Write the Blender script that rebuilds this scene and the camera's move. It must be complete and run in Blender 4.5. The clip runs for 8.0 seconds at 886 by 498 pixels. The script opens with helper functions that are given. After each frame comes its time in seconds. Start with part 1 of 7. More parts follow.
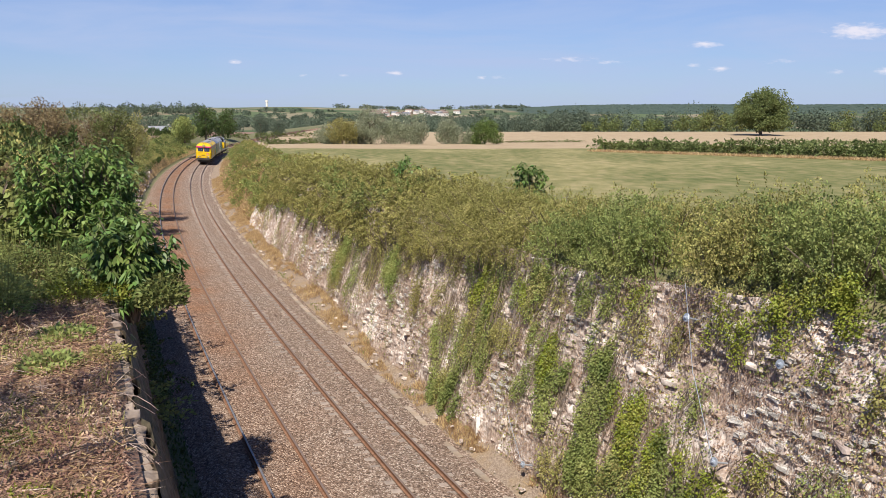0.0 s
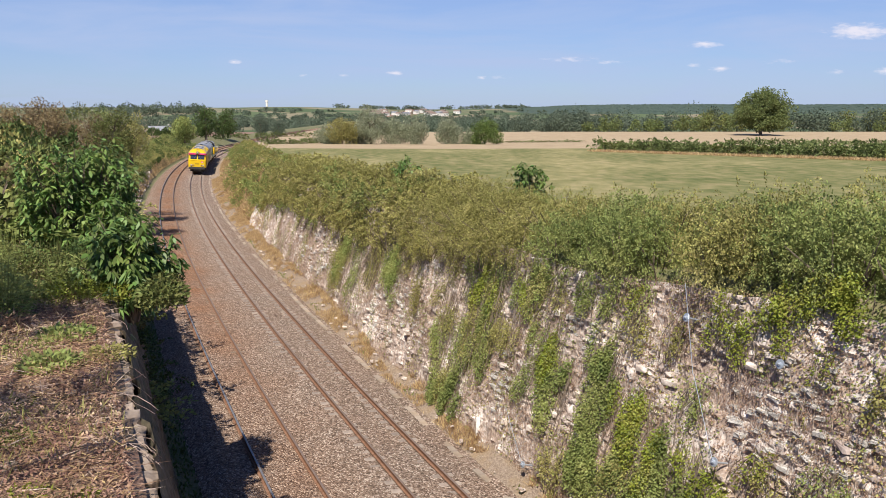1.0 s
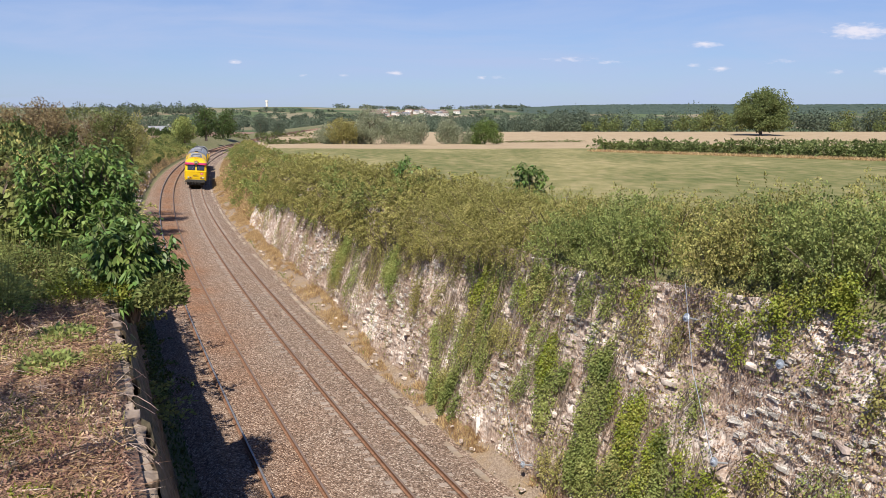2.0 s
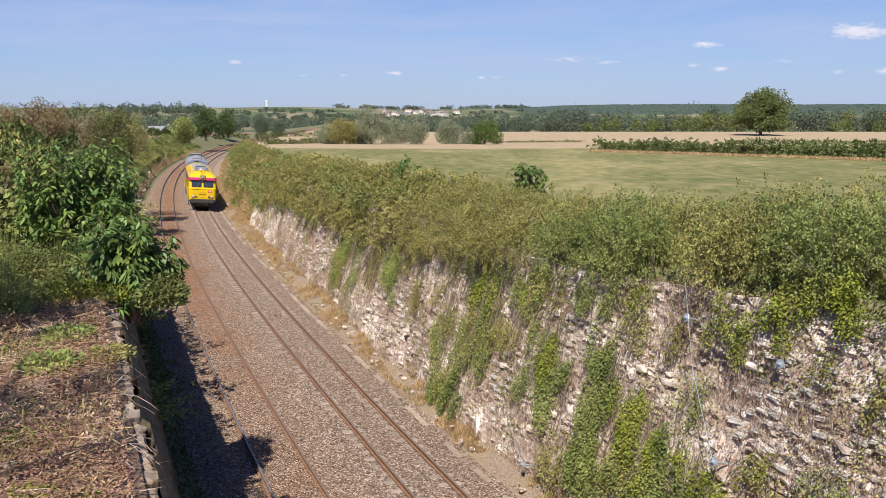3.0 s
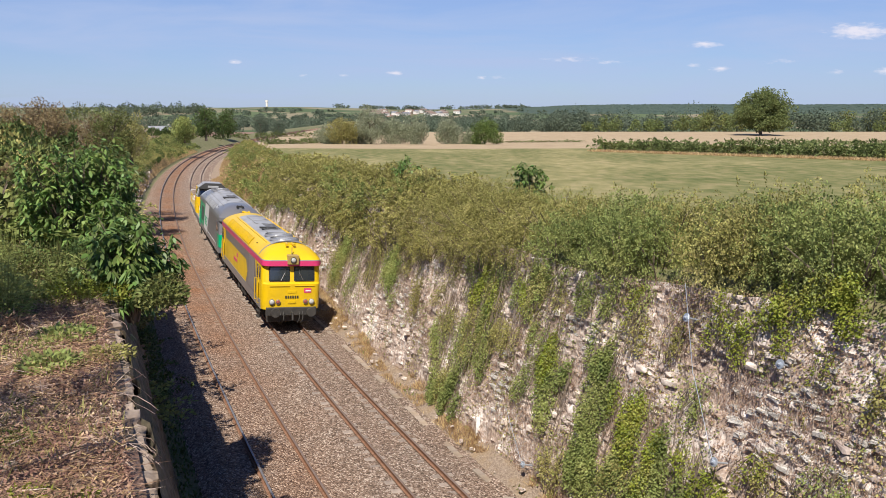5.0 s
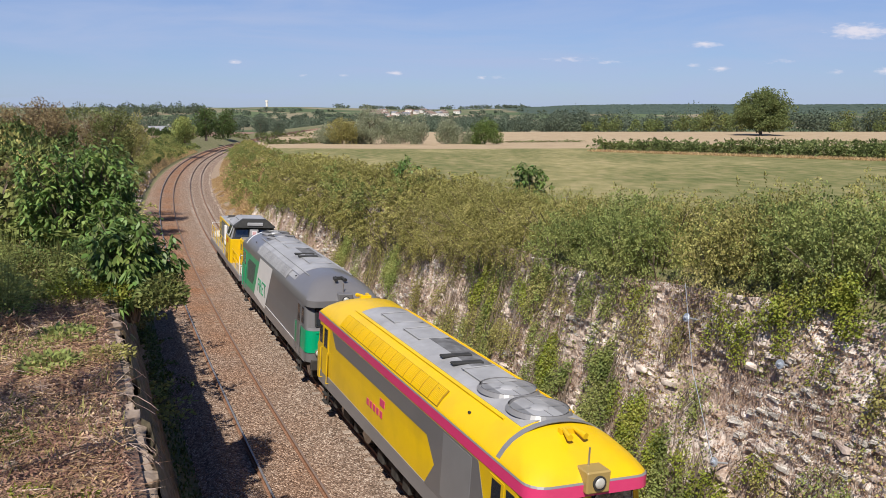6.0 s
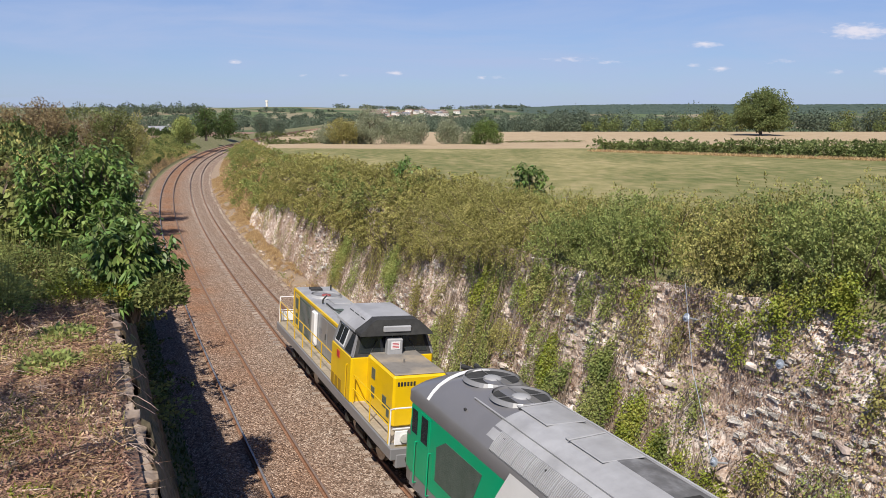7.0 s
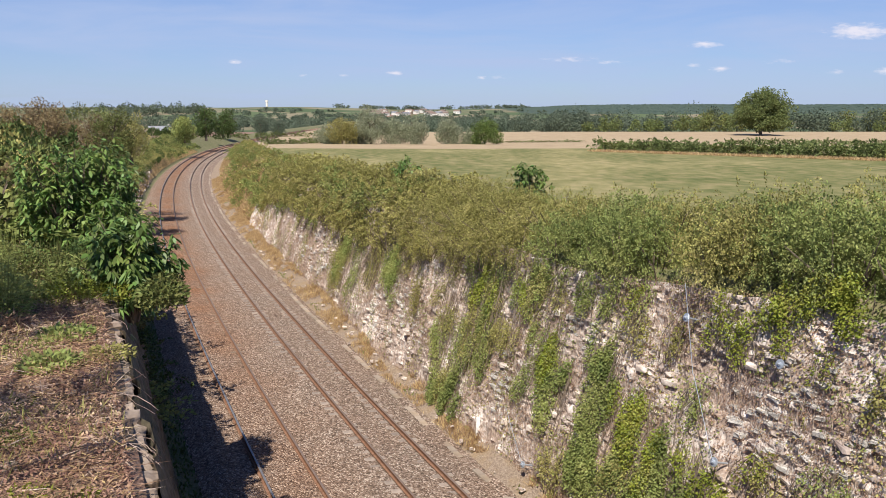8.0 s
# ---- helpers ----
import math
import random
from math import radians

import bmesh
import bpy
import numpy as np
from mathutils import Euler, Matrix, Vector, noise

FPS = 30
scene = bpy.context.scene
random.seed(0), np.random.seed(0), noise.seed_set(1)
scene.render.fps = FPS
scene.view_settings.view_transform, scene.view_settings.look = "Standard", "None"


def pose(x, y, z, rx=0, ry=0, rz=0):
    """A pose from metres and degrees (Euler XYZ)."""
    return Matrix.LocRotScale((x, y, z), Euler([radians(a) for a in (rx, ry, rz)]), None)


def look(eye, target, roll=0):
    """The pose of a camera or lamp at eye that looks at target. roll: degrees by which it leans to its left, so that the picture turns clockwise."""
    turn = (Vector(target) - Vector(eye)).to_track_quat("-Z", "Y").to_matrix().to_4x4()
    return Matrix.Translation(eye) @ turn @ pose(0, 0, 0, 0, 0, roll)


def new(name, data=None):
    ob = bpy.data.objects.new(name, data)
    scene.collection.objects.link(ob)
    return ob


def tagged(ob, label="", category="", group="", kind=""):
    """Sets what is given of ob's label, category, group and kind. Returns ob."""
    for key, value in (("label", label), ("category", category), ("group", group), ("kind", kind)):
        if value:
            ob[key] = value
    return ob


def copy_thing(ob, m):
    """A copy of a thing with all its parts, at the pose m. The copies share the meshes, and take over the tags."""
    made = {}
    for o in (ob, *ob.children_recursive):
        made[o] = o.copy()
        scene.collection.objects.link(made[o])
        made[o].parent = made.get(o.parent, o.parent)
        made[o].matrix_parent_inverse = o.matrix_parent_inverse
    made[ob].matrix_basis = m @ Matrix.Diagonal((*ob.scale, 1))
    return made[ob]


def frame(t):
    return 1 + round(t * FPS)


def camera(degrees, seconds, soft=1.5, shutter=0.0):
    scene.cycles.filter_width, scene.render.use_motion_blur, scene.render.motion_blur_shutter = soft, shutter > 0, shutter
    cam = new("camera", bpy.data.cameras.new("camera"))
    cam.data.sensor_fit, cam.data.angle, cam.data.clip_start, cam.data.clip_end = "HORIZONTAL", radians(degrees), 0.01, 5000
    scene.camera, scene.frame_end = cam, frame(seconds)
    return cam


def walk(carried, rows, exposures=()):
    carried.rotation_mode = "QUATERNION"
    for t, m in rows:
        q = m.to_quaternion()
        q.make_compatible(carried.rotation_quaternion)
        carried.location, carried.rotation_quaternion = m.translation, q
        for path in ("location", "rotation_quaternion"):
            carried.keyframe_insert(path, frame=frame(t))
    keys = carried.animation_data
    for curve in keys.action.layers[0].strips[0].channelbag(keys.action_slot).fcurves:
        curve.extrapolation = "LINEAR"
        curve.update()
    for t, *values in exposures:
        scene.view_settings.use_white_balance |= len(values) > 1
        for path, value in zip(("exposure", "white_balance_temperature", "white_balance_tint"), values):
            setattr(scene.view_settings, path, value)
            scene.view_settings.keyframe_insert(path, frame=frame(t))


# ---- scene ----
# Camera: it stands still on a bridge end beside a railway cutting; rail tops lie at z = 0.
cam = camera(57.15, 8.0, soft=0.7, shutter=0.0)
CAM_POSE = pose(0, 0, 10.896, 90 - 9.761, 0, 0)
walk(cam, [(0.0, CAM_POSE), (8.0, CAM_POSE)], exposures=[(0.0, 0.56), (4.7, 0.55), (6.0, 0.42), (6.5, 0.39), (7.0, 0.46), (7.5, 0.55), (8.0, 0.55)])

# ---- sky and sun ----
SUN_FROM = Vector((-0.165, -0.986, 0.0)).normalized()
SUN_EL = radians(52)


# small clouds low in the sky: bearing and height as slopes, half width, half height, density
CLOUDS = ((0.4976, 0.0915, 0.044, 0.0100, 1.3), (0.313, 0.0760, 0.021, 0.0042, 1.15), (0.332, 0.0475, 0.013, 0.0036, 1.15), (0.301, 0.0520, 0.008, 0.0045, 0.75), (0.536, 0.0450, 0.017, 0.0055, 1.15),
          (0.407, 0.0565, 0.023, 0.0036, 0.5), (0.150, 0.0585, 0.040, 0.0042, 0.5), (-0.057, 0.0425, 0.011, 0.0030, 1.15), (-0.251, 0.0560, 0.009, 0.0026, 1.15), (0.07, 0.0370, 0.016, 0.0028, 0.55),
          (-0.17, 0.0400, 0.009, 0.0025, 0.6), (-0.12, 0.0400, 0.008, 0.0025, 0.55), (0.047, 0.0370, 0.007, 0.0028, 0.65), (0.47, 0.0440, 0.017, 0.0034, 0.5), (0.20, 0.0560, 0.022, 0.0030, 0.45))


def fair_weather_clouds(nt, sep, sky):
    """Lays soft, flat little clouds over the sky and gives the colour back."""
    N, L = nt.nodes.new, nt.links.new

    def maths(op, a, b):
        n = N("ShaderNodeMath")
        n.operation = op
        for i, v in enumerate((a, b)):
            if isinstance(v, float):
                n.inputs[i].default_value = v
            else:
                L(v, n.inputs[i])
        return n.outputs[0]
    ahead = maths("MAXIMUM", sep.outputs[1], 0.05)
    flat = N("ShaderNodeCombineXYZ")
    L(maths("DIVIDE", sep.outputs[0], ahead), flat.inputs[0])
    L(maths("DIVIDE", sep.outputs[2], ahead), flat.inputs[1])
    mp = N("ShaderNodeMapping")
    mp.inputs["Scale"].default_value = (60, 190, 1)
    L(flat.outputs[0], mp.inputs[0])
    no = N("ShaderNodeTexNoise")
    no.inputs["Scale"].default_value, no.inputs["Detail"].default_value, no.inputs["Roughness"].default_value = 1.0, 5, 0.6
    L(mp.outputs[0], no.inputs["Vector"])
    field = None
    for u, v, w, h, dense in CLOUDS:
        at = N("ShaderNodeMapping")
        at.vector_type = "TEXTURE"
        at.inputs["Location"].default_value = (u, v, 0)
        at.inputs["Scale"].default_value = (w, h, 1)
        L(flat.outputs[0], at.inputs[0])
        ln = N("ShaderNodeVectorMath")
        ln.operation = "LENGTH"
        L(at.outputs[0], ln.inputs[0])
        one = maths("MULTIPLY", maths("SUBTRACT", 1.25, ln.outputs["Value"]), dense)
        field = one if field is None else maths("MAXIMUM", field, one)
    rough = maths("ADD", field, maths("MULTIPLY", maths("SUBTRACT", no.outputs["Fac"], 0.52), 2.6))
    mr = N("ShaderNodeMapRange")
    mr.interpolation_type = "SMOOTHSTEP"
    for i, v in enumerate((0.1, 1.5, 0.0, 0.85)):
        mr.inputs[1 + i].default_value = v
    L(rough, mr.inputs[0])
    facing = N("ShaderNodeMapRange")
    for i, v in enumerate((0.2, 0.5, 0.0, 1.0)):
        facing.inputs[1 + i].default_value = v
    L(sep.outputs[1], facing.inputs[0])
    mx = N("ShaderNodeMixRGB")
    L(maths("MULTIPLY", maths("MULTIPLY", mr.outputs[0], facing.outputs[0]), maths("MINIMUM", maths("MAXIMUM", maths("MULTIPLY", field, 4.0), 0.0), 1.0)), mx.inputs[0])
    L(sky, mx.inputs[1])
    mx.inputs[2].default_value = (8.6, 8.3, 9.2, 1)
    return mx.outputs[0]


def make_light():
    w = bpy.data.worlds.new("sky")
    scene.world = w
    w.use_nodes = True
    nt = w.node_tree
    nt.nodes.clear()
    N, L = nt.nodes.new, nt.links.new
    sky = N("ShaderNodeTexSky")
    sky.sky_type = "NISHITA"
    sky.sun_disc = False
    sky.sun_elevation = SUN_EL
    sky.sun_rotation = math.atan2(SUN_FROM.x, SUN_FROM.y)
    sky.altitude = 100
    sky.air_density, sky.dust_density, sky.ozone_density = 1.0, 0.25, 3.0
    # thin high cloud, drawn out sideways, over the whole sky
    tc = N("ShaderNodeTexCoord")
    mp = N("ShaderNodeMapping")
    mp.inputs["Scale"].default_value = (2.2, 2.2, 16)
    no = N("ShaderNodeTexNoise")
    no.inputs["Scale"].default_value = 1.6
    no.inputs["Detail"].default_value = 7
    no.inputs["Roughness"].default_value = 0.58
    no.inputs["Distortion"].default_value = 0.7
    rp = N("ShaderNodeValToRGB")
    rp.color_ramp.elements[0].position, rp.color_ramp.elements[1].position = 0.40, 0.78
    rp.color_ramp.elements[0].color = (0.38, 0.38, 0.38, 1)
    rp.color_ramp.elements[1].color = (0.95, 0.95, 0.95, 1)
    mx = N("ShaderNodeMixRGB")
    mx.inputs[2].default_value = (4.45, 5.45, 7.95, 1)
    bg = N("ShaderNodeBackground")
    bg.inputs["Strength"].default_value = 0.07
    out = N("ShaderNodeOutputWorld")
    L(tc.outputs["Generated"], mp.inputs[0])
    L(mp.outputs[0], no.inputs["Vector"])
    L(no.outputs["Fac"], rp.inputs[0])
    # the veil thins out overhead, where one looks through less of it
    sep = N("ShaderNodeSeparateXYZ")
    L(tc.outputs["Generated"], sep.inputs[0])
    thin = N("ShaderNodeMapRange")
    thin.interpolation_type = "SMOOTHSTEP"
    for i, v in enumerate((0.10, 0.40, 1.0, 0.04)):
        thin.inputs[1 + i].default_value = v
    L(sep.outputs[2], thin.inputs[0])
    veil = N("ShaderNodeMath")
    veil.operation = "MULTIPLY"
    L(rp.outputs[0], veil.inputs[0])
    L(thin.outputs[0], veil.inputs[1])
    L(veil.outputs[0], mx.inputs[0])
    tint = N("ShaderNodeMixRGB")
    tint.blend_type = "MULTIPLY"
    tint.inputs[0].default_value = 1.0
    tint.inputs[2].default_value = (0.57, 0.71, 1.06, 1)
    L(sky.outputs[0], tint.inputs[1])
    L(tint.outputs[0], mx.inputs[1])
    L(fair_weather_clouds(nt, sep, mx.outputs[0]), bg.inputs[0])
    L(bg.outputs[0], out.inputs[0])
    sun = bpy.data.lights.new("sun", "SUN")
    sun.energy, sun.angle, sun.color = 5.0, radians(0.53), (1.0, 0.935, 0.83)
    so = new("sun", sun)
    d = Vector((SUN_FROM.x * math.cos(SUN_EL), SUN_FROM.y * math.cos(SUN_EL), math.sin(SUN_EL)))
    so.matrix_world = look(d * 100, (0, 0, 0))


make_light()

# ---- materials ----
MATS = {}


def mat(name, stops, rough=0.8, scale=4.0, detail=6.0, bump=0.3, bump_scale=None, metal=0.0, vary=0.0, island=0.0,
        stretch=(1, 1, 1), patch=0.0, patch_scale=0.3, patch_col=(0, 0, 0), translucent=0.0, coat=0.0, spec=0.5, dist=0.02):
    """A surface with fine grain from stops, a slower stain on top, and relief."""
    if name in MATS:
        return MATS[name]
    m = bpy.data.materials.new(name)
    m.use_nodes = True
    nt = m.node_tree
    N, L = nt.nodes.new, nt.links.new
    b = nt.nodes["Principled BSDF"]
    tc = N("ShaderNodeTexCoord")
    mp = N("ShaderNodeMapping")
    mp.inputs["Scale"].default_value = stretch
    L(tc.outputs["Object"], mp.inputs[0])
    no = N("ShaderNodeTexNoise")
    no.inputs["Scale"].default_value, no.inputs["Detail"].default_value = scale, detail
    no.inputs["Roughness"].default_value = 0.65
    L(mp.outputs[0], no.inputs["Vector"])
    rp = N("ShaderNodeValToRGB")
    cr = rp.color_ramp
    n = len(stops)
    while len(cr.elements) < n:
        cr.elements.new(0.5)
    for i, c in enumerate(stops):
        cr.elements[i].position = 0.28 + 0.44 * i / max(1, n - 1)
        cr.elements[i].color = (*c, 1)
    L(no.outputs["Fac"], rp.inputs[0])
    col = rp.outputs[0]
    if patch > 0:
        n2 = N("ShaderNodeTexNoise")
        n2.inputs["Scale"].default_value, n2.inputs["Detail"].default_value = patch_scale, 5
        L(mp.outputs[0], n2.inputs["Vector"])
        r2 = N("ShaderNodeValToRGB")
        r2.color_ramp.elements[0].position, r2.color_ramp.elements[1].position = 0.45, 0.65
        r2.color_ramp.elements[1].color = (patch, patch, patch, 1)
        L(n2.outputs["Fac"], r2.inputs[0])
        x2 = N("ShaderNodeMixRGB")
        x2.inputs[2].default_value = (*patch_col, 1)
        L(r2.outputs[0], x2.inputs[0])
        L(col, x2.inputs[1])
        col = x2.outputs[0]
    if vary or island:
        hs = N("ShaderNodeHueSaturation")
        if island:
            src = N("ShaderNodeNewGeometry").outputs["Random Per Island"]
            a = island
            mr = N("ShaderNodeMapRange")
            mr.inputs["To Min"].default_value, mr.inputs["To Max"].default_value = 1 - a, 1 + a
            L(src, mr.inputs[0])
            L(mr.outputs[0], hs.inputs["Value"])
            mh = N("ShaderNodeMapRange")
            mh.inputs["To Min"].default_value, mh.inputs["To Max"].default_value = 0.5 - a * 0.05, 0.5 + a * 0.05
            L(src, mh.inputs[0])
            L(mh.outputs[0], hs.inputs["Hue"])
        L(col, hs.inputs["Color"])
        col = hs.outputs[0]
        if vary:
            h2 = N("ShaderNodeHueSaturation")
            oi = N("ShaderNodeObjectInfo")
            mr = N("ShaderNodeMapRange")
            mr.inputs["To Min"].default_value, mr.inputs["To Max"].default_value = 1 - vary, 1 + vary
            L(oi.outputs["Random"], mr.inputs[0])
            L(mr.outputs[0], h2.inputs["Value"])
            L(col, h2.inputs["Color"])
            col = h2.outputs[0]
    L(col, b.inputs["Base Color"])
    b.inputs["Roughness"].default_value = rough
    b.inputs["Metallic"].default_value = metal
    b.inputs["Specular IOR Level"].default_value = spec
    if coat:
        b.inputs["Coat Weight"].default_value = coat
        b.inputs["Coat Roughness"].default_value = 0.25
    if bump:
        nb = N("ShaderNodeTexNoise")
        nb.inputs["Scale"].default_value, nb.inputs["Detail"].default_value = bump_scale or scale * 3, 6
        L(mp.outputs[0], nb.inputs["Vector"])
        bp = N("ShaderNodeBump")
        bp.inputs["Strength"].default_value, bp.inputs["Distance"].default_value = bump, dist
        L(nb.outputs["Fac"], bp.inputs["Height"])
        L(bp.outputs[0], b.inputs["Normal"])
    if translucent:
        tr = N("ShaderNodeBsdfTranslucent")
        L(col, tr.inputs["Color"])
        ms = N("ShaderNodeMixShader")
        ms.inputs[0].default_value = translucent
        L(b.outputs[0], ms.inputs[1])
        L(tr.outputs[0], ms.inputs[2])
        L(ms.outputs[0], nt.nodes["Material Output"].inputs["Surface"])
    MATS[name] = m
    return m


def leaf_mat(name, stops, island=0.35, vary=0.14, rough=0.62, spec=0.18):
    return mat(name, stops, rough=rough, scale=1.2, detail=3, bump=0, island=island, vary=vary, translucent=0.35, spec=spec)


def ballast_mat():
    """Crushed stone: cells a hand's breadth across with gaps, rust brown drawn over it along the rails."""
    m = bpy.data.materials.new("ballast")
    m.use_nodes = True
    nt = m.node_tree
    N, L = nt.nodes.new, nt.links.new
    b = nt.nodes["Principled BSDF"]
    geo = N("ShaderNodeNewGeometry")
    vo = N("ShaderNodeTexVoronoi")
    vo.inputs["Scale"].default_value = 21
    L(geo.outputs["Position"], vo.inputs["Vector"])
    rp = N("ShaderNodeValToRGB")
    cols = ((0.0, (0.075, 0.054, 0.042)), (0.35, (0.19, 0.142, 0.11)), (0.75, (0.30, 0.232, 0.187)), (1.0, (0.58, 0.51, 0.44)))
    while len(rp.color_ramp.elements) < 4:
        rp.color_ramp.elements.new(0.5)
    for e, (p, c) in zip(rp.color_ramp.elements, cols):
        e.position, e.color = p, (*c, 1)
    sep = N("ShaderNodeSeparateColor")
    L(vo.outputs["Color"], sep.inputs[0])
    L(sep.outputs[0], rp.inputs[0])
    no = N("ShaderNodeTexNoise")
    no.inputs["Scale"].default_value, no.inputs["Detail"].default_value = 0.35, 5
    L(geo.outputs["Position"], no.inputs["Vector"])
    at = N("ShaderNodeAttribute")
    at.attribute_name = "rust"
    mu = N("ShaderNodeMath")
    mu.operation = "MULTIPLY"
    L(at.outputs["Fac"], mu.inputs[0])
    mr = N("ShaderNodeMapRange")
    mr.inputs[1].default_value, mr.inputs[2].default_value = 0.3, 0.7
    mr.inputs[3].default_value, mr.inputs[4].default_value = 0.45, 1.0
    L(no.outputs["Fac"], mr.inputs[0])
    L(mr.outputs[0], mu.inputs[1])
    mx = N("ShaderNodeMixRGB")
    mx.blend_type = "MULTIPLY"
    mx.inputs[2].default_value = (1.0, 0.60, 0.36, 1)
    L(mu.outputs[0], mx.inputs[0])
    L(rp.outputs[0], mx.inputs[1])
    L(mx.outputs[0], b.inputs["Base Color"])
    b.inputs["Roughness"].default_value = 0.95
    b.inputs["Specular IOR Level"].default_value = 0.2
    bp = N("ShaderNodeBump")
    bp.invert = True
    bp.inputs["Strength"].default_value, bp.inputs["Distance"].default_value = 1.0, 0.05
    L(vo.outputs["Distance"], bp.inputs["Height"])
    L(bp.outputs[0], b.inputs["Normal"])
    return m


def land_mat():
    """Countryside: green pasture near, straw stubble beyond, a patchwork of both in the distance."""
    m = bpy.data.materials.new("farmland")
    m.use_nodes = True
    nt = m.node_tree
    N, L = nt.nodes.new, nt.links.new
    b = nt.nodes["Principled BSDF"]
    geo = N("ShaderNodeNewGeometry")

    def noise(scale, detail=6, stretch=(1, 1, 1)):
        mp = N("ShaderNodeMapping")
        mp.inputs["Scale"].default_value = stretch
        L(geo.outputs["Position"], mp.inputs[0])
        no = N("ShaderNodeTexNoise")
        no.inputs["Scale"].default_value, no.inputs["Detail"].default_value = scale, detail
        L(mp.outputs[0], no.inputs["Vector"])
        return no.outputs["Fac"]

    def ramp(fac, *stops):
        rp = N("ShaderNodeValToRGB")
        while len(rp.color_ramp.elements) < len(stops):
            rp.color_ramp.elements.new(0.5)
        for e, (p, c) in zip(rp.color_ramp.elements, stops):
            e.position, e.color = p, (*c, 1)
        L(fac, rp.inputs[0])
        return rp.outputs[0]

    def blend(fac, a, c):
        mx = N("ShaderNodeMixRGB")
        L(fac, mx.inputs[0])
        L(a, mx.inputs[1])
        L(c, mx.inputs[2])
        return mx.outputs[0]

    fine = noise(0.9, 10, (1, 0.4, 1))
    pasture = ramp(fine, (0.3, (0.095, 0.110, 0.036)), (0.5, (0.155, 0.155, 0.060)), (0.7, (0.245, 0.205, 0.100)))
    dry = ramp(noise(0.10, 9, (1, 0.35, 1)), (0.44, (0, 0, 0)), (0.66, (0.65, 0.65, 0.65)))
    stubble = ramp(noise(0.5, 6, (0.6, 2.5, 1)), (0.3, (0.27, 0.20, 0.125)), (0.55, (0.37, 0.285, 0.185)), (0.75, (0.43, 0.345, 0.225)))
    pasture = blend(dry, pasture, ramp(fine, (0.3, (0.24, 0.21, 0.09)), (0.7, (0.37, 0.31, 0.16))))
    sep = N("ShaderNodeSeparateXYZ")
    L(geo.outputs["Position"], sep.inputs[0])
    # the stubble begins at the edge of the pasture, a slightly wandering line
    wob = N("ShaderNodeMath")
    wob.operation = "MULTIPLY_ADD"
    L(noise(0.03, 3), wob.inputs[0])
    wob.inputs[1].default_value = 24
    L(sep.outputs[1], wob.inputs[2])
    mr = N("ShaderNodeMapRange")
    mr.inputs[1].default_value, mr.inputs[2].default_value = 168, 176
    L(wob.outputs[0], mr.inputs[0])
    near = blend(mr.outputs[0], pasture, stubble)
    far_mask = N("ShaderNodeMapRange")
    far_mask.inputs[1].default_value, far_mask.inputs[2].default_value = 420, 470
    L(wob.outputs[0], far_mask.inputs[0])
    far = ramp(noise(0.0042, 2, (1, 0.6, 1)), (0.44, (0.075, 0.105, 0.05)), (0.49, (0.19, 0.165, 0.105)), (0.52, (0.24, 0.205, 0.135)), (0.56, (0.095, 0.125, 0.06)))
    L(blend(far_mask.outputs[0], near, far), b.inputs["Base Color"])
    b.inputs["Roughness"].default_value = 0.95
    b.inputs["Specular IOR Level"].default_value = 0.15
    bp = N("ShaderNodeBump")
    bp.inputs["Strength"].default_value, bp.inputs["Distance"].default_value = 0.6, 0.12
    L(noise(4, 6), bp.inputs["Height"])
    L(bp.outputs[0], b.inputs["Normal"])
    return m


# ---- helpers for building ----
def link_mesh(name, verts, faces, material=None, parent=None, label="", smooth=False, mats=None, face_mats=None):
    me = bpy.data.meshes.new(name)
    me.from_pydata([tuple(v) for v in verts], [], [tuple(f) for f in faces])
    for m in (mats or [material]):
        if m:
            me.materials.append(m)
    if face_mats is not None:
        me.polygons.foreach_set("material_index", face_mats)
    if smooth:
        me.polygons.foreach_set("use_smooth", [True] * len(me.polygons))
    me.update()
    ob = new(name, me)
    if parent:
        ob.parent = parent
    if label:
        tagged(ob, label)
    return ob


def part(name, bm, material, parent=None, label="", smooth=False):
    """Links a bmesh as one mesh object under a thing or a part."""
    me = bpy.data.meshes.new(name)
    bmesh.ops.recalc_face_normals(bm, faces=bm.faces)
    bm.to_mesh(me)
    bm.free()
    me.materials.append(material)
    if smooth:
        me.polygons.foreach_set("use_smooth", [True] * len(me.polygons))
    ob = new(name, me)
    if parent:
        ob.parent = parent
    if label:
        tagged(ob, label)
    return ob


def box(bm, cx, cy, cz, sx, sy, sz, bevel=0.0, m=None):
    """Adds a block, bevelled if asked, to bm."""
    r = bmesh.ops.create_cube(bm, size=1.0)
    vs = r["verts"]
    bmesh.ops.scale(bm, vec=(sx, sy, sz), verts=vs)
    if bevel:
        es = list({e for v in vs for e in v.link_edges})
        r2 = bmesh.ops.bevel(bm, geom=es, offset=bevel, segments=1, affect="EDGES", profile=0.5)
        vs = list({v for f in r2["faces"] for v in f.verts} | {v for v in vs if v.is_valid})
    if m is not None:
        bmesh.ops.transform(bm, matrix=m, verts=vs)
    bmesh.ops.translate(bm, vec=(cx, cy, cz), verts=vs)
    return vs


def rod(bm, a, b, r, seg=8, r2=None):
    """Adds a round bar from a to b."""
    a, b = Vector(a), Vector(b)
    d = b - a
    q = d.to_track_quat("Z", "Y").to_matrix().to_4x4()
    bmesh.ops.create_cone(bm, cap_ends=True, segments=seg, radius1=r, radius2=r if r2 is None else r2, depth=d.length,
                          matrix=Matrix.Translation((a + b) / 2) @ q)


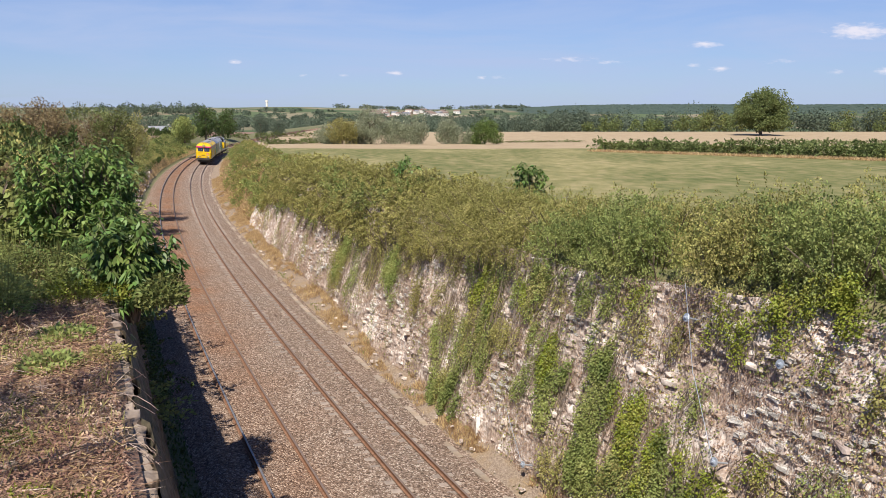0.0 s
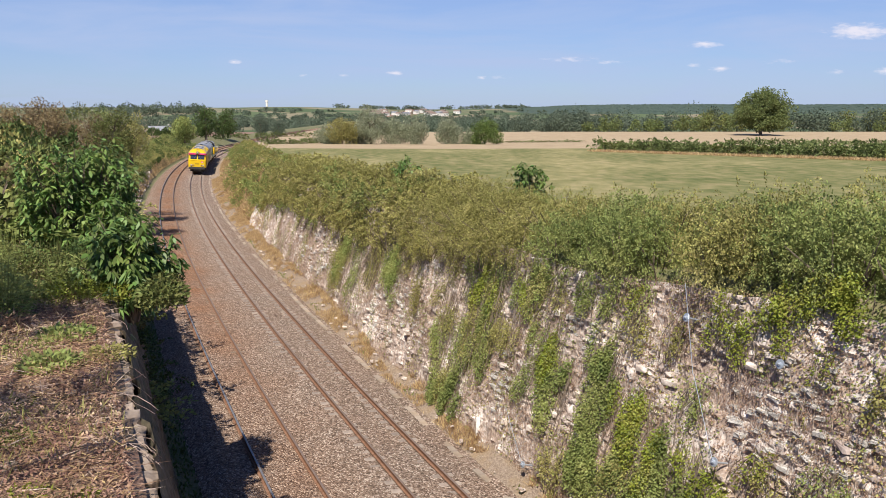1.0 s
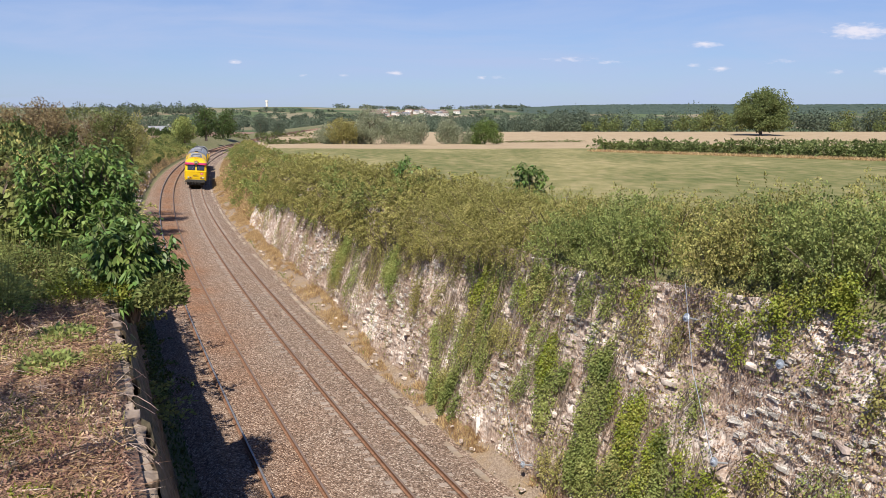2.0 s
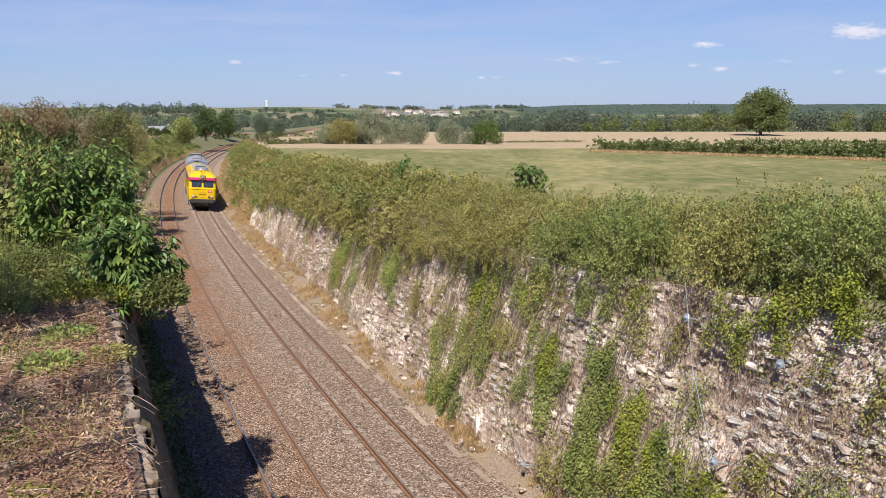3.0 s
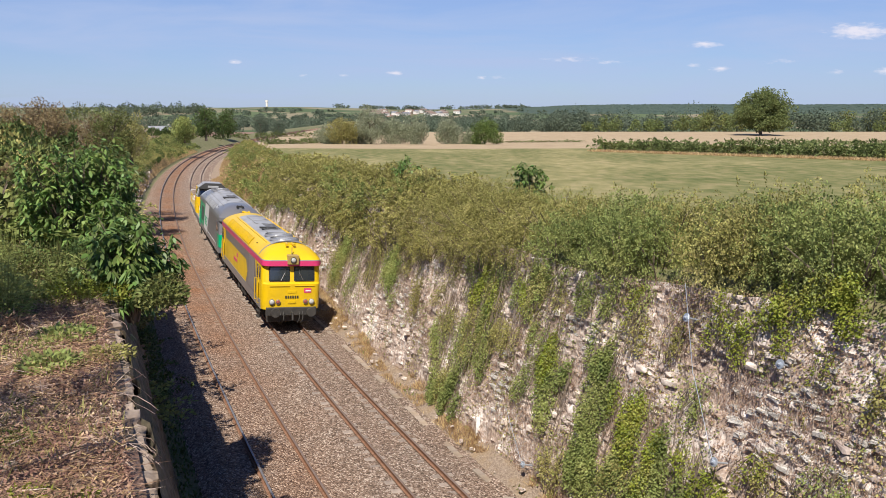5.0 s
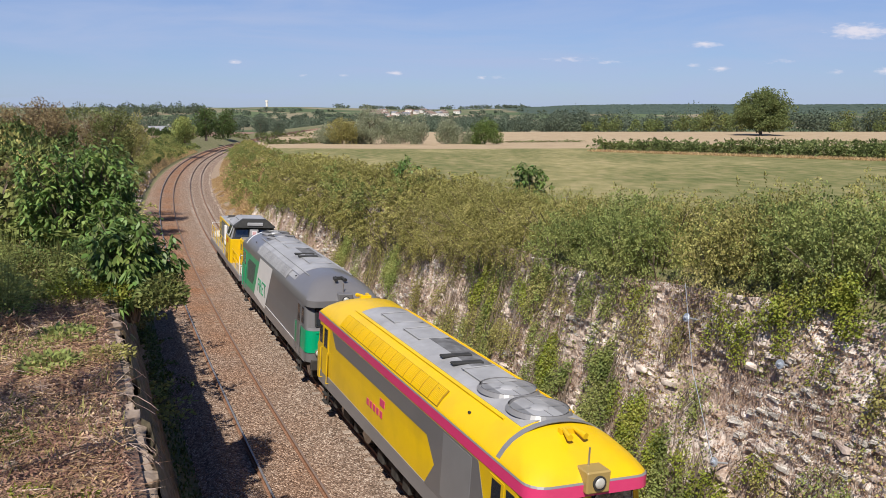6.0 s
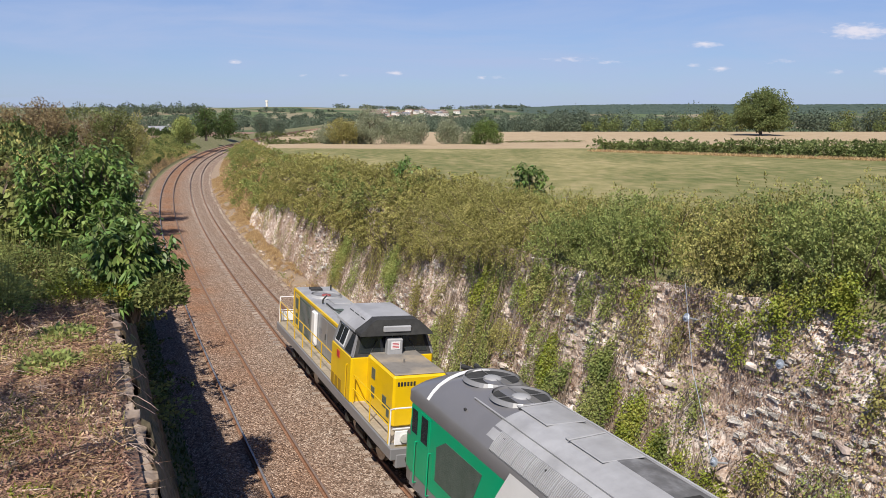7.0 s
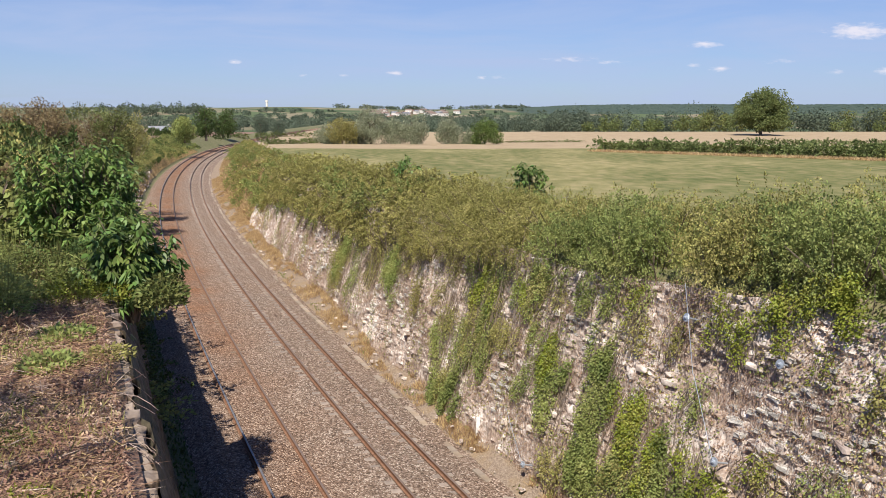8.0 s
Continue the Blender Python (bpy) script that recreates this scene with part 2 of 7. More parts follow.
# ---- the line of the railway: s runs away from the camera, d to the right of the running track's centre ----
SS = np.arange(-80.0, 3600.0, 0.5)


def curvature(s):
    u = np.clip(s, 0, 235) / 100
    k = (0.1044 + 0.0013 * u + 0.0345 * u ** 2 - 0.0093 * u ** 3) / 100
    k = np.where(s > 235, 0.0006, k)
    return np.where(s > 420, 0.0, k)


def line_up():
    k = curvature(SS)
    i0 = int(round(80 / 0.5))
    th = np.concatenate([[0], np.cumsum((k[1:] + k[:-1]) / 2 * 0.5)])
    th = th - th[i0] - 0.4252
    tm = (th[1:] + th[:-1]) / 2
    x = np.concatenate([[0], np.cumsum(np.sin(tm) * 0.5)])
    y = np.concatenate([[0], np.cumsum(np.cos(tm) * 0.5)])
    return th, x - x[i0] + 4.24, y - y[i0] + 12.0


TH, CX, CY = line_up()


def heading(s):
    return float(np.interp(s, SS, TH))


def on_line(s, d=0.0, z=0.0):
    th = np.interp(s, SS, TH)
    return Vector((float(np.interp(s, SS, CX) + math.cos(th) * d), float(np.interp(s, SS, CY) - math.sin(th) * d), z))


def on_track(s, d0, d, z):
    """A point on the canted track whose centre runs at offset d0."""
    return on_line(s, d0 + d * math.cos(CANT) + z * math.sin(CANT), z * math.cos(CANT) - d * math.sin(CANT) + 0.75 * CANT)


def line_arrays(s, d):
    th = np.interp(s, SS, TH)
    return np.interp(s, SS, CX) + np.cos(th) * d, np.interp(s, SS, CY) - np.sin(th) * d


TRACK_GAP = 3.6456
CANT = 0.0679  # both tracks lean into the curve

# ---- ground: one sheet with the cutting in it, out to the horizon ----
def smooth01(v, a, b):
    t = np.clip((v - a) / (b - a), 0, 1)
    return t * t * (3 - 2 * t)


def natural_right(X, Y):
    z = 6.4 - 0.025 * np.clip(Y - 35, 0, 228)
    return z


def natural_left(X, Y):
    return 7.7 - 0.0221 * np.clip(Y - 20, 0, 317)


def hills(X, Y):
    a = X / np.maximum(Y, 1)
    ridge = 12 + 4.0 * np.exp(-((a + 0.2) / 0.09) ** 2) + 5 * smooth01(a, 0.08, 0.22) + 3 * smooth01(-a, 0.3, 0.4) - 3 * np.exp(-((a + 0.02) / 0.07) ** 2)
    valley = -7.5 * smooth01(Y, 340, 640) * (1 - smooth01(Y, 1000, 1700))
    return valley + ridge * smooth01(Y, 1100, 2500) + 0.6 * np.sin(X * 0.011) * smooth01(Y, 300, 700)


def wall_base(s):
    return 3.0 + 0.55 * smooth01(s, 22, 40)


def wall_lean(s):
    return 0.30 + 0.25 * smooth01(s, 48, 75) + 0.75 * smooth01(s, 75, 125)


def right_height(s):
    x, y = line_arrays(s, 6.0)
    return natural_right(x, y) + 0.75 * (1 - smooth01(s, 1, 12))


def left_height(s):
    x, y = line_arrays(s, -14.0)
    return natural_left(x, y)


def left_top(s):
    """Offset of the upper edge of the cutting on the far-side bank."""
    return -8.45 - 5.0 * smooth01(s, 30, 50)


def bank_foot(s):
    """Height of the low stony step at the foot of the far-side bank."""
    return 0.25 + 1.6 * smooth01(s, 60, 100) * (1 - smooth01(s, 150, 210))


def profile(s):
    """Offsets and heights across the line; the same number of knots for every s."""
    s = np.asarray(s, float)
    o = np.ones_like(s)
    zl, zr = left_height(s), right_height(s)
    b, ln = wall_base(s), wall_lean(s)
    top = b + np.maximum(zr, 0.8) * ln
    lt = left_top(s)
    low = bank_foot(s)
    knots = [(-3000 * o, None, 10), (-600 * o, None, 8), (-150 * o, None, 8), (-45 * o, None, 6), (lt - 6, None, 5), (lt, zl, 6), (-7.6 - 0.6 * smooth01(s, 60, 100), low, 2),
             (-6.75 * o, -0.3 * o, 2), (-6.45 * o, -0.45 * o, 2), (-6.15 * o, -0.42 * o, 2), (-5.40 * o, -0.035 * o, 5), (-2.25 * o, -0.25 * o, 3), (-1.45 * o, -0.06 * o, 5), (1.50 * o, -0.262 * o, 1),
             (1.86 * o, -0.36 * o, 1), (2.32 * o, -0.34 * o, 3), (b + 0.35, 0.15 * o, 3), (top + 0.35, zr, 4), (top + 4, None, 4), (top + 14, None, 4),
             (60 * o, None, 6), (160 * o, None, 8), (500 * o, None, 10), (1500 * o, None, 8), (3600 * o, None, 0)]
    return knots


def make_ground():
    s = np.concatenate([np.arange(-70, -10, 4), np.arange(-10, 130, 0.8), np.arange(130, 270, 2.0), np.arange(270, 420, 6.0), np.geomspace(425, 3500, 60)])
    knots = profile(s)
    cols, mids = [], []
    for k, (d, z, n) in enumerate(knots):
        cols.append((d, z, k))
        if k + 1 < len(knots):
            d2, z2, _ = knots[k + 1]
            for j in range(1, n):
                u = j / n
                cols.append((d * (1 - u) + d2 * u, None if (z is None or z2 is None) else z * (1 - u) + z2 * u, k))
    n0 = np.array([math.cos(radians(-15)), math.sin(radians(15))])
    th = np.interp(s, SS, TH)
    V, nc = [], len(cols)
    P = np.zeros((len(s), nc, 3))
    rng = np.random.default_rng(5)
    ztl, ztr = left_height(s), right_height(s)
    for c, (d, z, k) in enumerate(cols):
        dn = np.clip(d, -45, 60)
        x, y = line_arrays(s, dn)
        x, y = x + (d - dn) * n0[0], y + (d - dn) * n0[1]
        if z is None:
            nat = natural_right(x, y) if d[0] > 0 else natural_left(x, y)
            edge = ztr if d[0] > 0 else ztl
            w = smooth01(np.abs(d), 10, 45)
            z = nat * w + edge * (1 - w) + hills(x, y)
        amp = 0.012 if 9 <= k <= 14 else (0.03 if 3 <= k <= 15 else 0.02)
        zz = z + rng.normal(0, 1, len(s)) * amp * (1 if np.abs(d[0]) < 50 else 0)
        P[:, c] = np.stack([x, y, zz], -1)
    faces, fm = [], []
    zone = {}
    for c in range(nc - 1):
        k = cols[c][2]
        zone[c] = 1 if 9 <= k <= 14 else 2 if k == 15 else 3 if k in (5, 6, 7, 8, 16) else 4 if k in (3, 4) else 0
    for i in range(len(s) - 1):
        for c in range(nc - 1):
            a = i * nc + c
            faces.append((a, a + 1, a + nc + 1, a + nc))
            fm.append(zone[c])
    verge = mat("dry_verge", [(0.10, 0.07, 0.05), (0.27, 0.20, 0.145), (0.48, 0.40, 0.32)], scale=17, bump=1.0, bump_scale=24, dist=0.06, patch=0.7, patch_scale=1.6, patch_col=(0.30, 0.21, 0.115))
    bank = mat("bank_earth", [(0.07, 0.075, 0.03), (0.15, 0.14, 0.06), (0.27, 0.22, 0.13)], scale=3, bump=0.8, dist=0.08, patch=0.7, patch_scale=0.6, patch_col=(0.10, 0.12, 0.04))
    litter = mat("leaf_litter", [(0.065, 0.034, 0.022), (0.21, 0.115, 0.075), (0.42, 0.28, 0.20)], scale=14, bump=1.0, bump_scale=22, dist=0.05, patch=0.5, patch_scale=0.9, patch_col=(0.16, 0.15, 0.07))
    g = link_mesh("ground", P.reshape(-1, 3), faces, mats=[land_mat(), ballast_mat(), verge, bank, litter], face_mats=fm, smooth=True)
    tagged(g, "open farmland with a ballasted railway cutting through it", "ground", kind="structure")
    # rust dust lies thickest round the older track
    at = g.data.attributes.new("rust", "FLOAT", "POINT")
    r = np.zeros((len(s), nc))
    for c, (d, z, k) in enumerate(cols):
        r[:, c] = 0.25 + 0.75 * np.exp(-((d + TRACK_GAP) / 1.5) ** 2) * (0.35 + 0.65 * smooth01(s, 20, 45))
    at.data.foreach_set("value", r.reshape(-1).astype(np.float32))
    return g


make_ground()


# ---- track ----
RAIL_SECTION = [(-0.07, -0.16), (0.07, -0.16), (0.07, -0.145), (0.012, -0.12), (0.012, -0.045), (0.036, -0.03), (0.036, -0.006), (0.028, 0.0),
                (-0.028, 0.0), (-0.036, -0.006), (-0.036, -0.03), (-0.012, -0.045), (-0.012, -0.12), (-0.07, -0.145)]


def sweep(section, s, d0, side):
    n = len(section)
    verts, faces = [], []
    for si in s:
        for (u, z) in section:
            verts.append(on_track(si, d0, side + u, z))
    for i in range(len(s) - 1):
        for j in range(n):
            k = (j + 1) % n
            faces.append((i * n + j, i * n + k, (i + 1) * n + k, (i + 1) * n + j))
    return verts, faces


def make_track(d0, label, older):
    t = tagged(new("railway_track"), label, "railway track", group="railway tracks")
    steel = mat("rail_web_rust", [(0.10, 0.05, 0.028), (0.19, 0.095, 0.055), (0.26, 0.15, 0.10)], rough=0.75, scale=8, bump=0.3)
    shine = mat("rail_head_steel", [(0.14, 0.095, 0.075), (0.22, 0.165, 0.14)], rough=0.65, metal=0.15, scale=6, bump=0.05)
    # one rusty rail's head made lighter and more metallic, to give it sky sheen
    bright = mat("sky_sheen_rail_head", [(0.24, 0.22, 0.22), (0.34, 0.33, 0.33)], rough=0.5, metal=0.6, scale=6, bump=0.05)
    s = np.concatenate([np.arange(-40, 140, 2.0), np.arange(140, 430, 4.0)])
    for side in (-0.75, 0.75):
        v, f = sweep(RAIL_SECTION, s, d0, side)
        n = len(RAIL_SECTION)
        fm = [1 if (i % n) in (6, 7, 8) else 0 for i in range(len(f))]
        link_mesh("rail", v, f, parent=t, mats=[steel, bright if older and side < 0 else shine], face_mats=fm)
    # twin-block concrete sleepers, half sunk in the stone
    conc = mat("sleeper_concrete_older" if older else "sleeper_concrete", [(0.16, 0.11, 0.075), (0.24, 0.17, 0.12), (0.30, 0.23, 0.17)] if older else [(0.19, 0.148, 0.12), (0.27, 0.218, 0.18), (0.35, 0.29, 0.245)], scale=5, bump=0.4, vary=0.2)
    bm = bmesh.new()
    for sx in (-1, 1):
        box(bm, sx * 0.78, 0, -0.215, 0.70, 0.26, 0.13, 0.02)
        for o in (-0.13, 0.13):
            box(bm, sx * 0.75 + o, 0, -0.14, 0.07, 0.12, 0.04, 0.01)
    rod(bm, (-0.5, 0, -0.22), (0.5, 0, -0.22), 0.035, 6)
    first = part("sleeper", bm, conc, t)
    data = first.data
    rng = random.Random(3)
    placed = [-4 + 0.6 * i for i in range(150)]
    for i, si in enumerate(placed):
        ob = first if i == 0 else new("sleeper", data)
        ob.parent = t
        p = on_track(si, d0, rng.uniform(-0.02, 0.02), rng.uniform(-0.045, -0.005) - (0.045 if older else 0.022))
        ob.matrix_basis = Matrix.Translation(p) @ Matrix.Rotation(-heading(si) + rng.uniform(-0.01, 0.01), 4, "Z") @ Matrix.Rotation(CANT, 4, "Y")
    V, F = [], []
    base = [v.co.copy() for v in data.vertices]
    polys = [list(p.vertices) for p in data.polygons]
    for i in range(330):
        si = placed[-1] + 0.6 * (i + 1)
        m = Matrix.Translation(on_track(si, d0, 0, -0.058)) @ Matrix.Rotation(-heading(si), 4, "Z") @ Matrix.Rotation(CANT, 4, "Y")
        o = len(V)
        V += [m @ c for c in base]
        F += [[o + j for j in p] for p in polys]
    tagged(link_mesh("far_sleeper", V, F, conc, t), kind="stuff")
    return t


make_track(0.0, "steel rails on pale concrete sleepers in grey-brown ballast", False)
make_track(-TRACK_GAP, "rust-stained rails on brown sleepers sunk in ballast", True)

# ---- train: two cab-ended diesel locomotives and a hood locomotive; y is forward, x to the train's right ----
def paint(name, c, rough=0.32, dirt=0.35):
    a = tuple(v * 0.93 for v in c)
    return mat(name, [a, c], rough=rough, scale=1.5, bump=0.03, bump_scale=2.0, coat=0.25, patch=dirt * 0.5, patch_scale=1.1, patch_col=tuple(v * 0.55 + 0.02 for v in c))


YELLOW = paint("yellow_paint", (0.69, 0.445, 0.002), rough=0.42, dirt=0.5)
PINK = paint("magenta_paint", (0.62, 0.045, 0.16))
GREY = paint("dark_grey_paint", (0.145, 0.142, 0.148))
MIDGREY = paint("mid_grey_paint", (0.20, 0.20, 0.21))
PALE = mat("pale_grey_roof_paint", [(0.27, 0.272, 0.285), (0.34, 0.343, 0.36)], rough=0.5, scale=2.2, bump=0.05, patch=0.4, patch_scale=0.9, patch_col=(0.14, 0.138, 0.14))
LAMPBOX = paint("weathered_yellow_paint", (0.34, 0.24, 0.08), rough=0.5)
RED = paint("red_paint", (0.52, 0.012, 0.03))
FRAME = paint("bright_window_frame", (0.62, 0.63, 0.64))
GREEN = paint("green_paint", (0.0, 0.33, 0.155))
WHITE = paint("white_paint", (0.74, 0.74, 0.75))
BLACK = mat("underframe_black", [(0.02, 0.019, 0.018), (0.05, 0.045, 0.04)], rough=0.7, scale=4, bump=0.2)
SOOT = mat("soot_black", [(0.012, 0.012, 0.012), (0.04, 0.04, 0.04)], rough=0.8, scale=3, bump=0.1)
STEEL = mat("worn_steel", [(0.32, 0.30, 0.28), (0.48, 0.46, 0.44)], rough=0.35, metal=0.8, scale=6, bump=0.05)
LAMP = mat("lamp_glass", [(0.30, 0.30, 0.28), (0.62, 0.62, 0.58)], rough=0.08, scale=3, bump=0, coat=0.8)
REDLAMP = mat("red_lamp_glass", [(0.22, 0.05, 0.04), (0.32, 0.09, 0.07)], rough=0.1, scale=3, bump=0, coat=0.8)
GLASS = mat("cab_glass", [(0.012, 0.015, 0.018), (0.03, 0.035, 0.04)], rough=0.05, scale=0.8, bump=0, spec=0.9, coat=0.6)
GRILLE = mat("grille_dark", [(0.05, 0.075, 0.06), (0.09, 0.11, 0.10)], rough=0.6, scale=5, bump=0.6, bump_scale=60)

# yellow darkened to paint in the shade between louvre slats
LOUVRE_SHADE = paint("shaded_yellow_grille", (0.30, 0.18, 0.004), rough=0.6)

SECTION = [(1.08, 1.43, 7.86, 0.32), (2.34, 1.455, 7.89, 0.34), (2.42, 1.455, 7.78, 0.34), (3.20, 1.46, 7.62, 0.36), (3.25, 1.465, 7.88, 0.40), (3.50, 1.465, 7.88, 0.42),
           (3.60, 1.41, 7.80, 0.5), (3.76, 1.30, 7.62, 0.6), (3.94, 1.12, 7.32, 0.7), (4.09, 0.88, 6.95, 0.7), (4.20, 0.58, 6.45, 0.5), (4.26, 0.25, 5.9, 0.22)]
ROOF_X = [0.0, 0.25, 0.58, 0.88, 1.12, 1.30, 1.41, 1.465]
ROOF_Z = [4.27, 4.26, 4.20, 4.09, 3.94, 3.76, 3.60, 3.50]


def ring(hw, hl, r, n=5):
    pts = []
    for cx, cy, a0 in ((hw - r, hl - r, 0), (-hw + r, hl - r, 90), (-hw + r, -hl + r, 180), (hw - r, -hl + r, 270)):
        for i in range(n + 1):
            a = radians(a0 + 90 * i / n)
            pts.append((cx + r * math.cos(a), cy + r * math.sin(a)))
    return pts


def loft(sections, cap=True, grow=0.0):
    bm = bmesh.new()
    rows = []
    for z, hw, hl, r in sections:
        rows.append([bm.verts.new((x, y, z)) for x, y in ring(hw + grow, hl + grow, r)])
    n = len(rows[0])
    for a, b in zip(rows, rows[1:]):
        for i in range(n):
            bm.faces.new((a[i], a[(i + 1) % n], b[(i + 1) % n], b[i]))
    if cap:
        bm.faces.new(rows[0])
        bm.faces.new(rows[-1])
    return bm


def auto_smooth(ob, angle=32):
    """Smooth shading with creases kept at sharp edges."""
    me = ob.data
    bm = bmesh.new()
    bm.from_mesh(me)
    for e in bm.edges:
        e.smooth = len(e.link_faces) == 2 and e.calc_face_angle(0) < radians(angle)
    for f in bm.faces:
        f.smooth = True
    bm.to_mesh(me)
    bm.free()
    return ob


def side_panel(name, poly, material, parent, side=1, x=1.462, label="", thick=0.012):
    """A flat livery or door panel on the side, from (y, z) corners."""
    bm = bmesh.new()
    vs = [bm.verts.new((side * x, y, z)) for y, z in poly]
    f = bm.faces.new(vs)
    r = bmesh.ops.extrude_face_region(bm, geom=[f])
    bmesh.ops.translate(bm, vec=(side * thick, 0, 0), verts=[g for g in r["geom"] if isinstance(g, bmesh.types.BMVert)])
    return part(name, bm, material, parent, label)


def front_panel(name, x0, x1, z0, z1, y, material, parent, end=1, thick=0.02, lean=0.0, label="", bevel=0.03):
    bm = bmesh.new()
    m = Matrix.Rotation(lean * end, 4, "X")
    box(bm, (x0 + x1) / 2, end * y, (z0 + z1) / 2, x1 - x0, thick, z1 - z0, 0, m)
    if bevel:
        es = [e for e in bm.edges if abs(e.verts[0].co.y - e.verts[1].co.y) > thick * 0.4 and abs(e.verts[0].co.x - e.verts[1].co.x) < 0.001]
        bmesh.ops.bevel(bm, geom=es, offset=bevel, segments=2, affect="EDGES")
    return part(name, bm, material, parent, label)


def roof_strip(name, x0, x1, y0, y1, material, parent, proud=0.008, label="", n=10):
    bm = bmesh.new()
    a, b = [], []
    for i in range(n + 1):
        x = x0 + (x1 - x0) * i / n
        z = float(np.interp(abs(x), ROOF_X, ROOF_Z))
        a.append(bm.verts.new((x, y0, z + proud)))
        b.append(bm.verts.new((x, y1, z + proud)))
    for i in range(n):
        bm.faces.new((a[i], a[i + 1], b[i + 1], b[i]))
    r = bmesh.ops.extrude_face_region(bm, geom=list(bm.faces))
    bmesh.ops.translate(bm, vec=(0, 0, -0.02), verts=[g for g in r["geom"] if isinstance(g, bmesh.types.BMVert)])
    return part(name, bm, material, parent, label)


WHEELSETS = []


def add_bogie(loco, y, wheelbase=2.4, r=0.575):
    bm = bmesh.new()
    for sx in (-1, 1):
        box(bm, sx * 1.02, 0, 0.72, 0.16, wheelbase + 1.25, 0.28, 0.04)
        for yy in (-wheelbase / 2, wheelbase / 2):
            box(bm, sx * 1.10, yy, r, 0.24, 0.36, 0.36, 0.05)
            for o in (-0.28, 0.28):
                rod(bm, (sx * 1.08, yy + o, 0.62), (sx * 1.08, yy + o, 0.98), 0.09, 10)
        box(bm, sx * 1.08, 0, 0.5, 0.12, 0.8, 0.3, 0.03)
    box(bm, 0, 0, 0.75, 2.0, 0.6, 0.2, 0.03)
    b = part("bogie", bm, BLACK, loco, "black bogie frame with coil springs")
    b.location = (0, y, 0)
    for yy in (-wheelbase / 2, wheelbase / 2):
        bm = bmesh.new()
        rod(bm, (-0.9, 0, 0), (0.9, 0, 0), 0.09, 10)
        for sx in (-1, 1):
            rod(bm, (sx * 0.69, 0, 0), (sx * 0.82, 0, 0), r, 28)
            rod(bm, (sx * 0.66, 0, 0), (sx * 0.69, 0, 0), r + 0.028, 28)
            rod(bm, (sx * 0.82, 0, 0), (sx * 0.84, 0, 0), r * 0.72, 20)
            box(bm, sx * 0.845, 0.3, 0, 0.02, 0.2, 0.06)
        w = part("wheelset", bm, STEEL, b, "worn steel wheelset")
        w.location = (0, yy, r + 0.003)
        WHEELSETS.append((w, yy, r))
    return b


def add_buffers(loco, y, z=1.03, material=None):
    for end in (-1, 1):
        bm = bmesh.new()
        box(bm, 0, end * (y + 0.0), 0.98, 2.5, 0.24, 0.42, 0.03)
        part("buffer_beam", bm, material or BLACK, loco)
        for sx in (-0.875, 0.875):
            bm = bmesh.new()
            rod(bm, (sx, end * y, z), (sx, end * (y + 0.36), z), 0.11, 12)
            rod(bm, (sx, end * (y + 0.36), z), (sx, end * (y + 0.60), z), 0.075, 12)
            rod(bm, (sx, end * (y + 0.56), z), (sx, end * (y + 0.62), z), 0.24, 18, 0.22)
            part("buffer", bm, BLACK, loco)
        bm = bmesh.new()
        rod(bm, (0, end * y, 0.98), (0, end * (y + 0.42), 0.94), 0.06, 8)
        rod(bm, (0, end * (y + 0.40), 0.95), (0, end * (y + 0.45), 0.62), 0.05, 8)
        part("coupling_hook", bm, BLACK, loco)
        for sx in (-0.55, -0.38, 0.4, 0.56):
            bm = bmesh.new()
            pts = [(sx, end * (y + 0.1), 0.98), (sx, end * (y + 0.27), 0.85), (sx + 0.03, end * (y + 0.3), 0.6), (sx + 0.09, end * (y + 0.22), 0.45)]
            for a, c in zip(pts, pts[1:]):
                rod(bm, a, c, 0.028, 6)
            part("brake_hose", bm, BLACK, loco)


def louvres(loco, side, y0, y1, n, material):
    """Curved intake grilles on the shoulder of the roof."""
    # darker sheet under the slats stands in for shade in their gaps
    bm = bmesh.new()
    prev = None
    for x, z in ((1.43, 3.585), (1.37, 3.69), (1.26, 3.83), (1.12, 3.965)):
        p = Vector((side * x, (y0 + y1) / 2, z + 0.006))
        if prev is not None:
            d = p - prev
            box(bm, *((p + prev) / 2), 0.012, y1 - y0, d.length, 0, Matrix.Rotation(math.atan2(d.x, d.z), 4, "Y"))
        prev = p
    part("louvre_gap_shade", bm, LOUVRE_SHADE if material is YELLOW else MIDGREY, loco)
    for i in range(n):
        ya = y0 + (y1 - y0) * i / n
        yb = ya + (y1 - y0) / n * 0.93
        bm = bmesh.new()
        k = 8
        for j in range(k):
            y = ya + (yb - ya) * (j + 0.5) / k
            prev = None
            for x, z in ((1.425, 3.60), (1.37, 3.70), (1.26, 3.84), (1.14, 3.96)):
                p = Vector((side * x, y, z + 0.012))
                if prev is not None:
                    d = p - prev
                    m = d.to_track_quat("Z", "Y").to_matrix().to_4x4()
                    box(bm, *((p + prev) / 2), 0.03, (yb - ya) / k * 0.62, d.length, 0, m)
                prev = p
        part("louvre_panel", bm, material, loco)


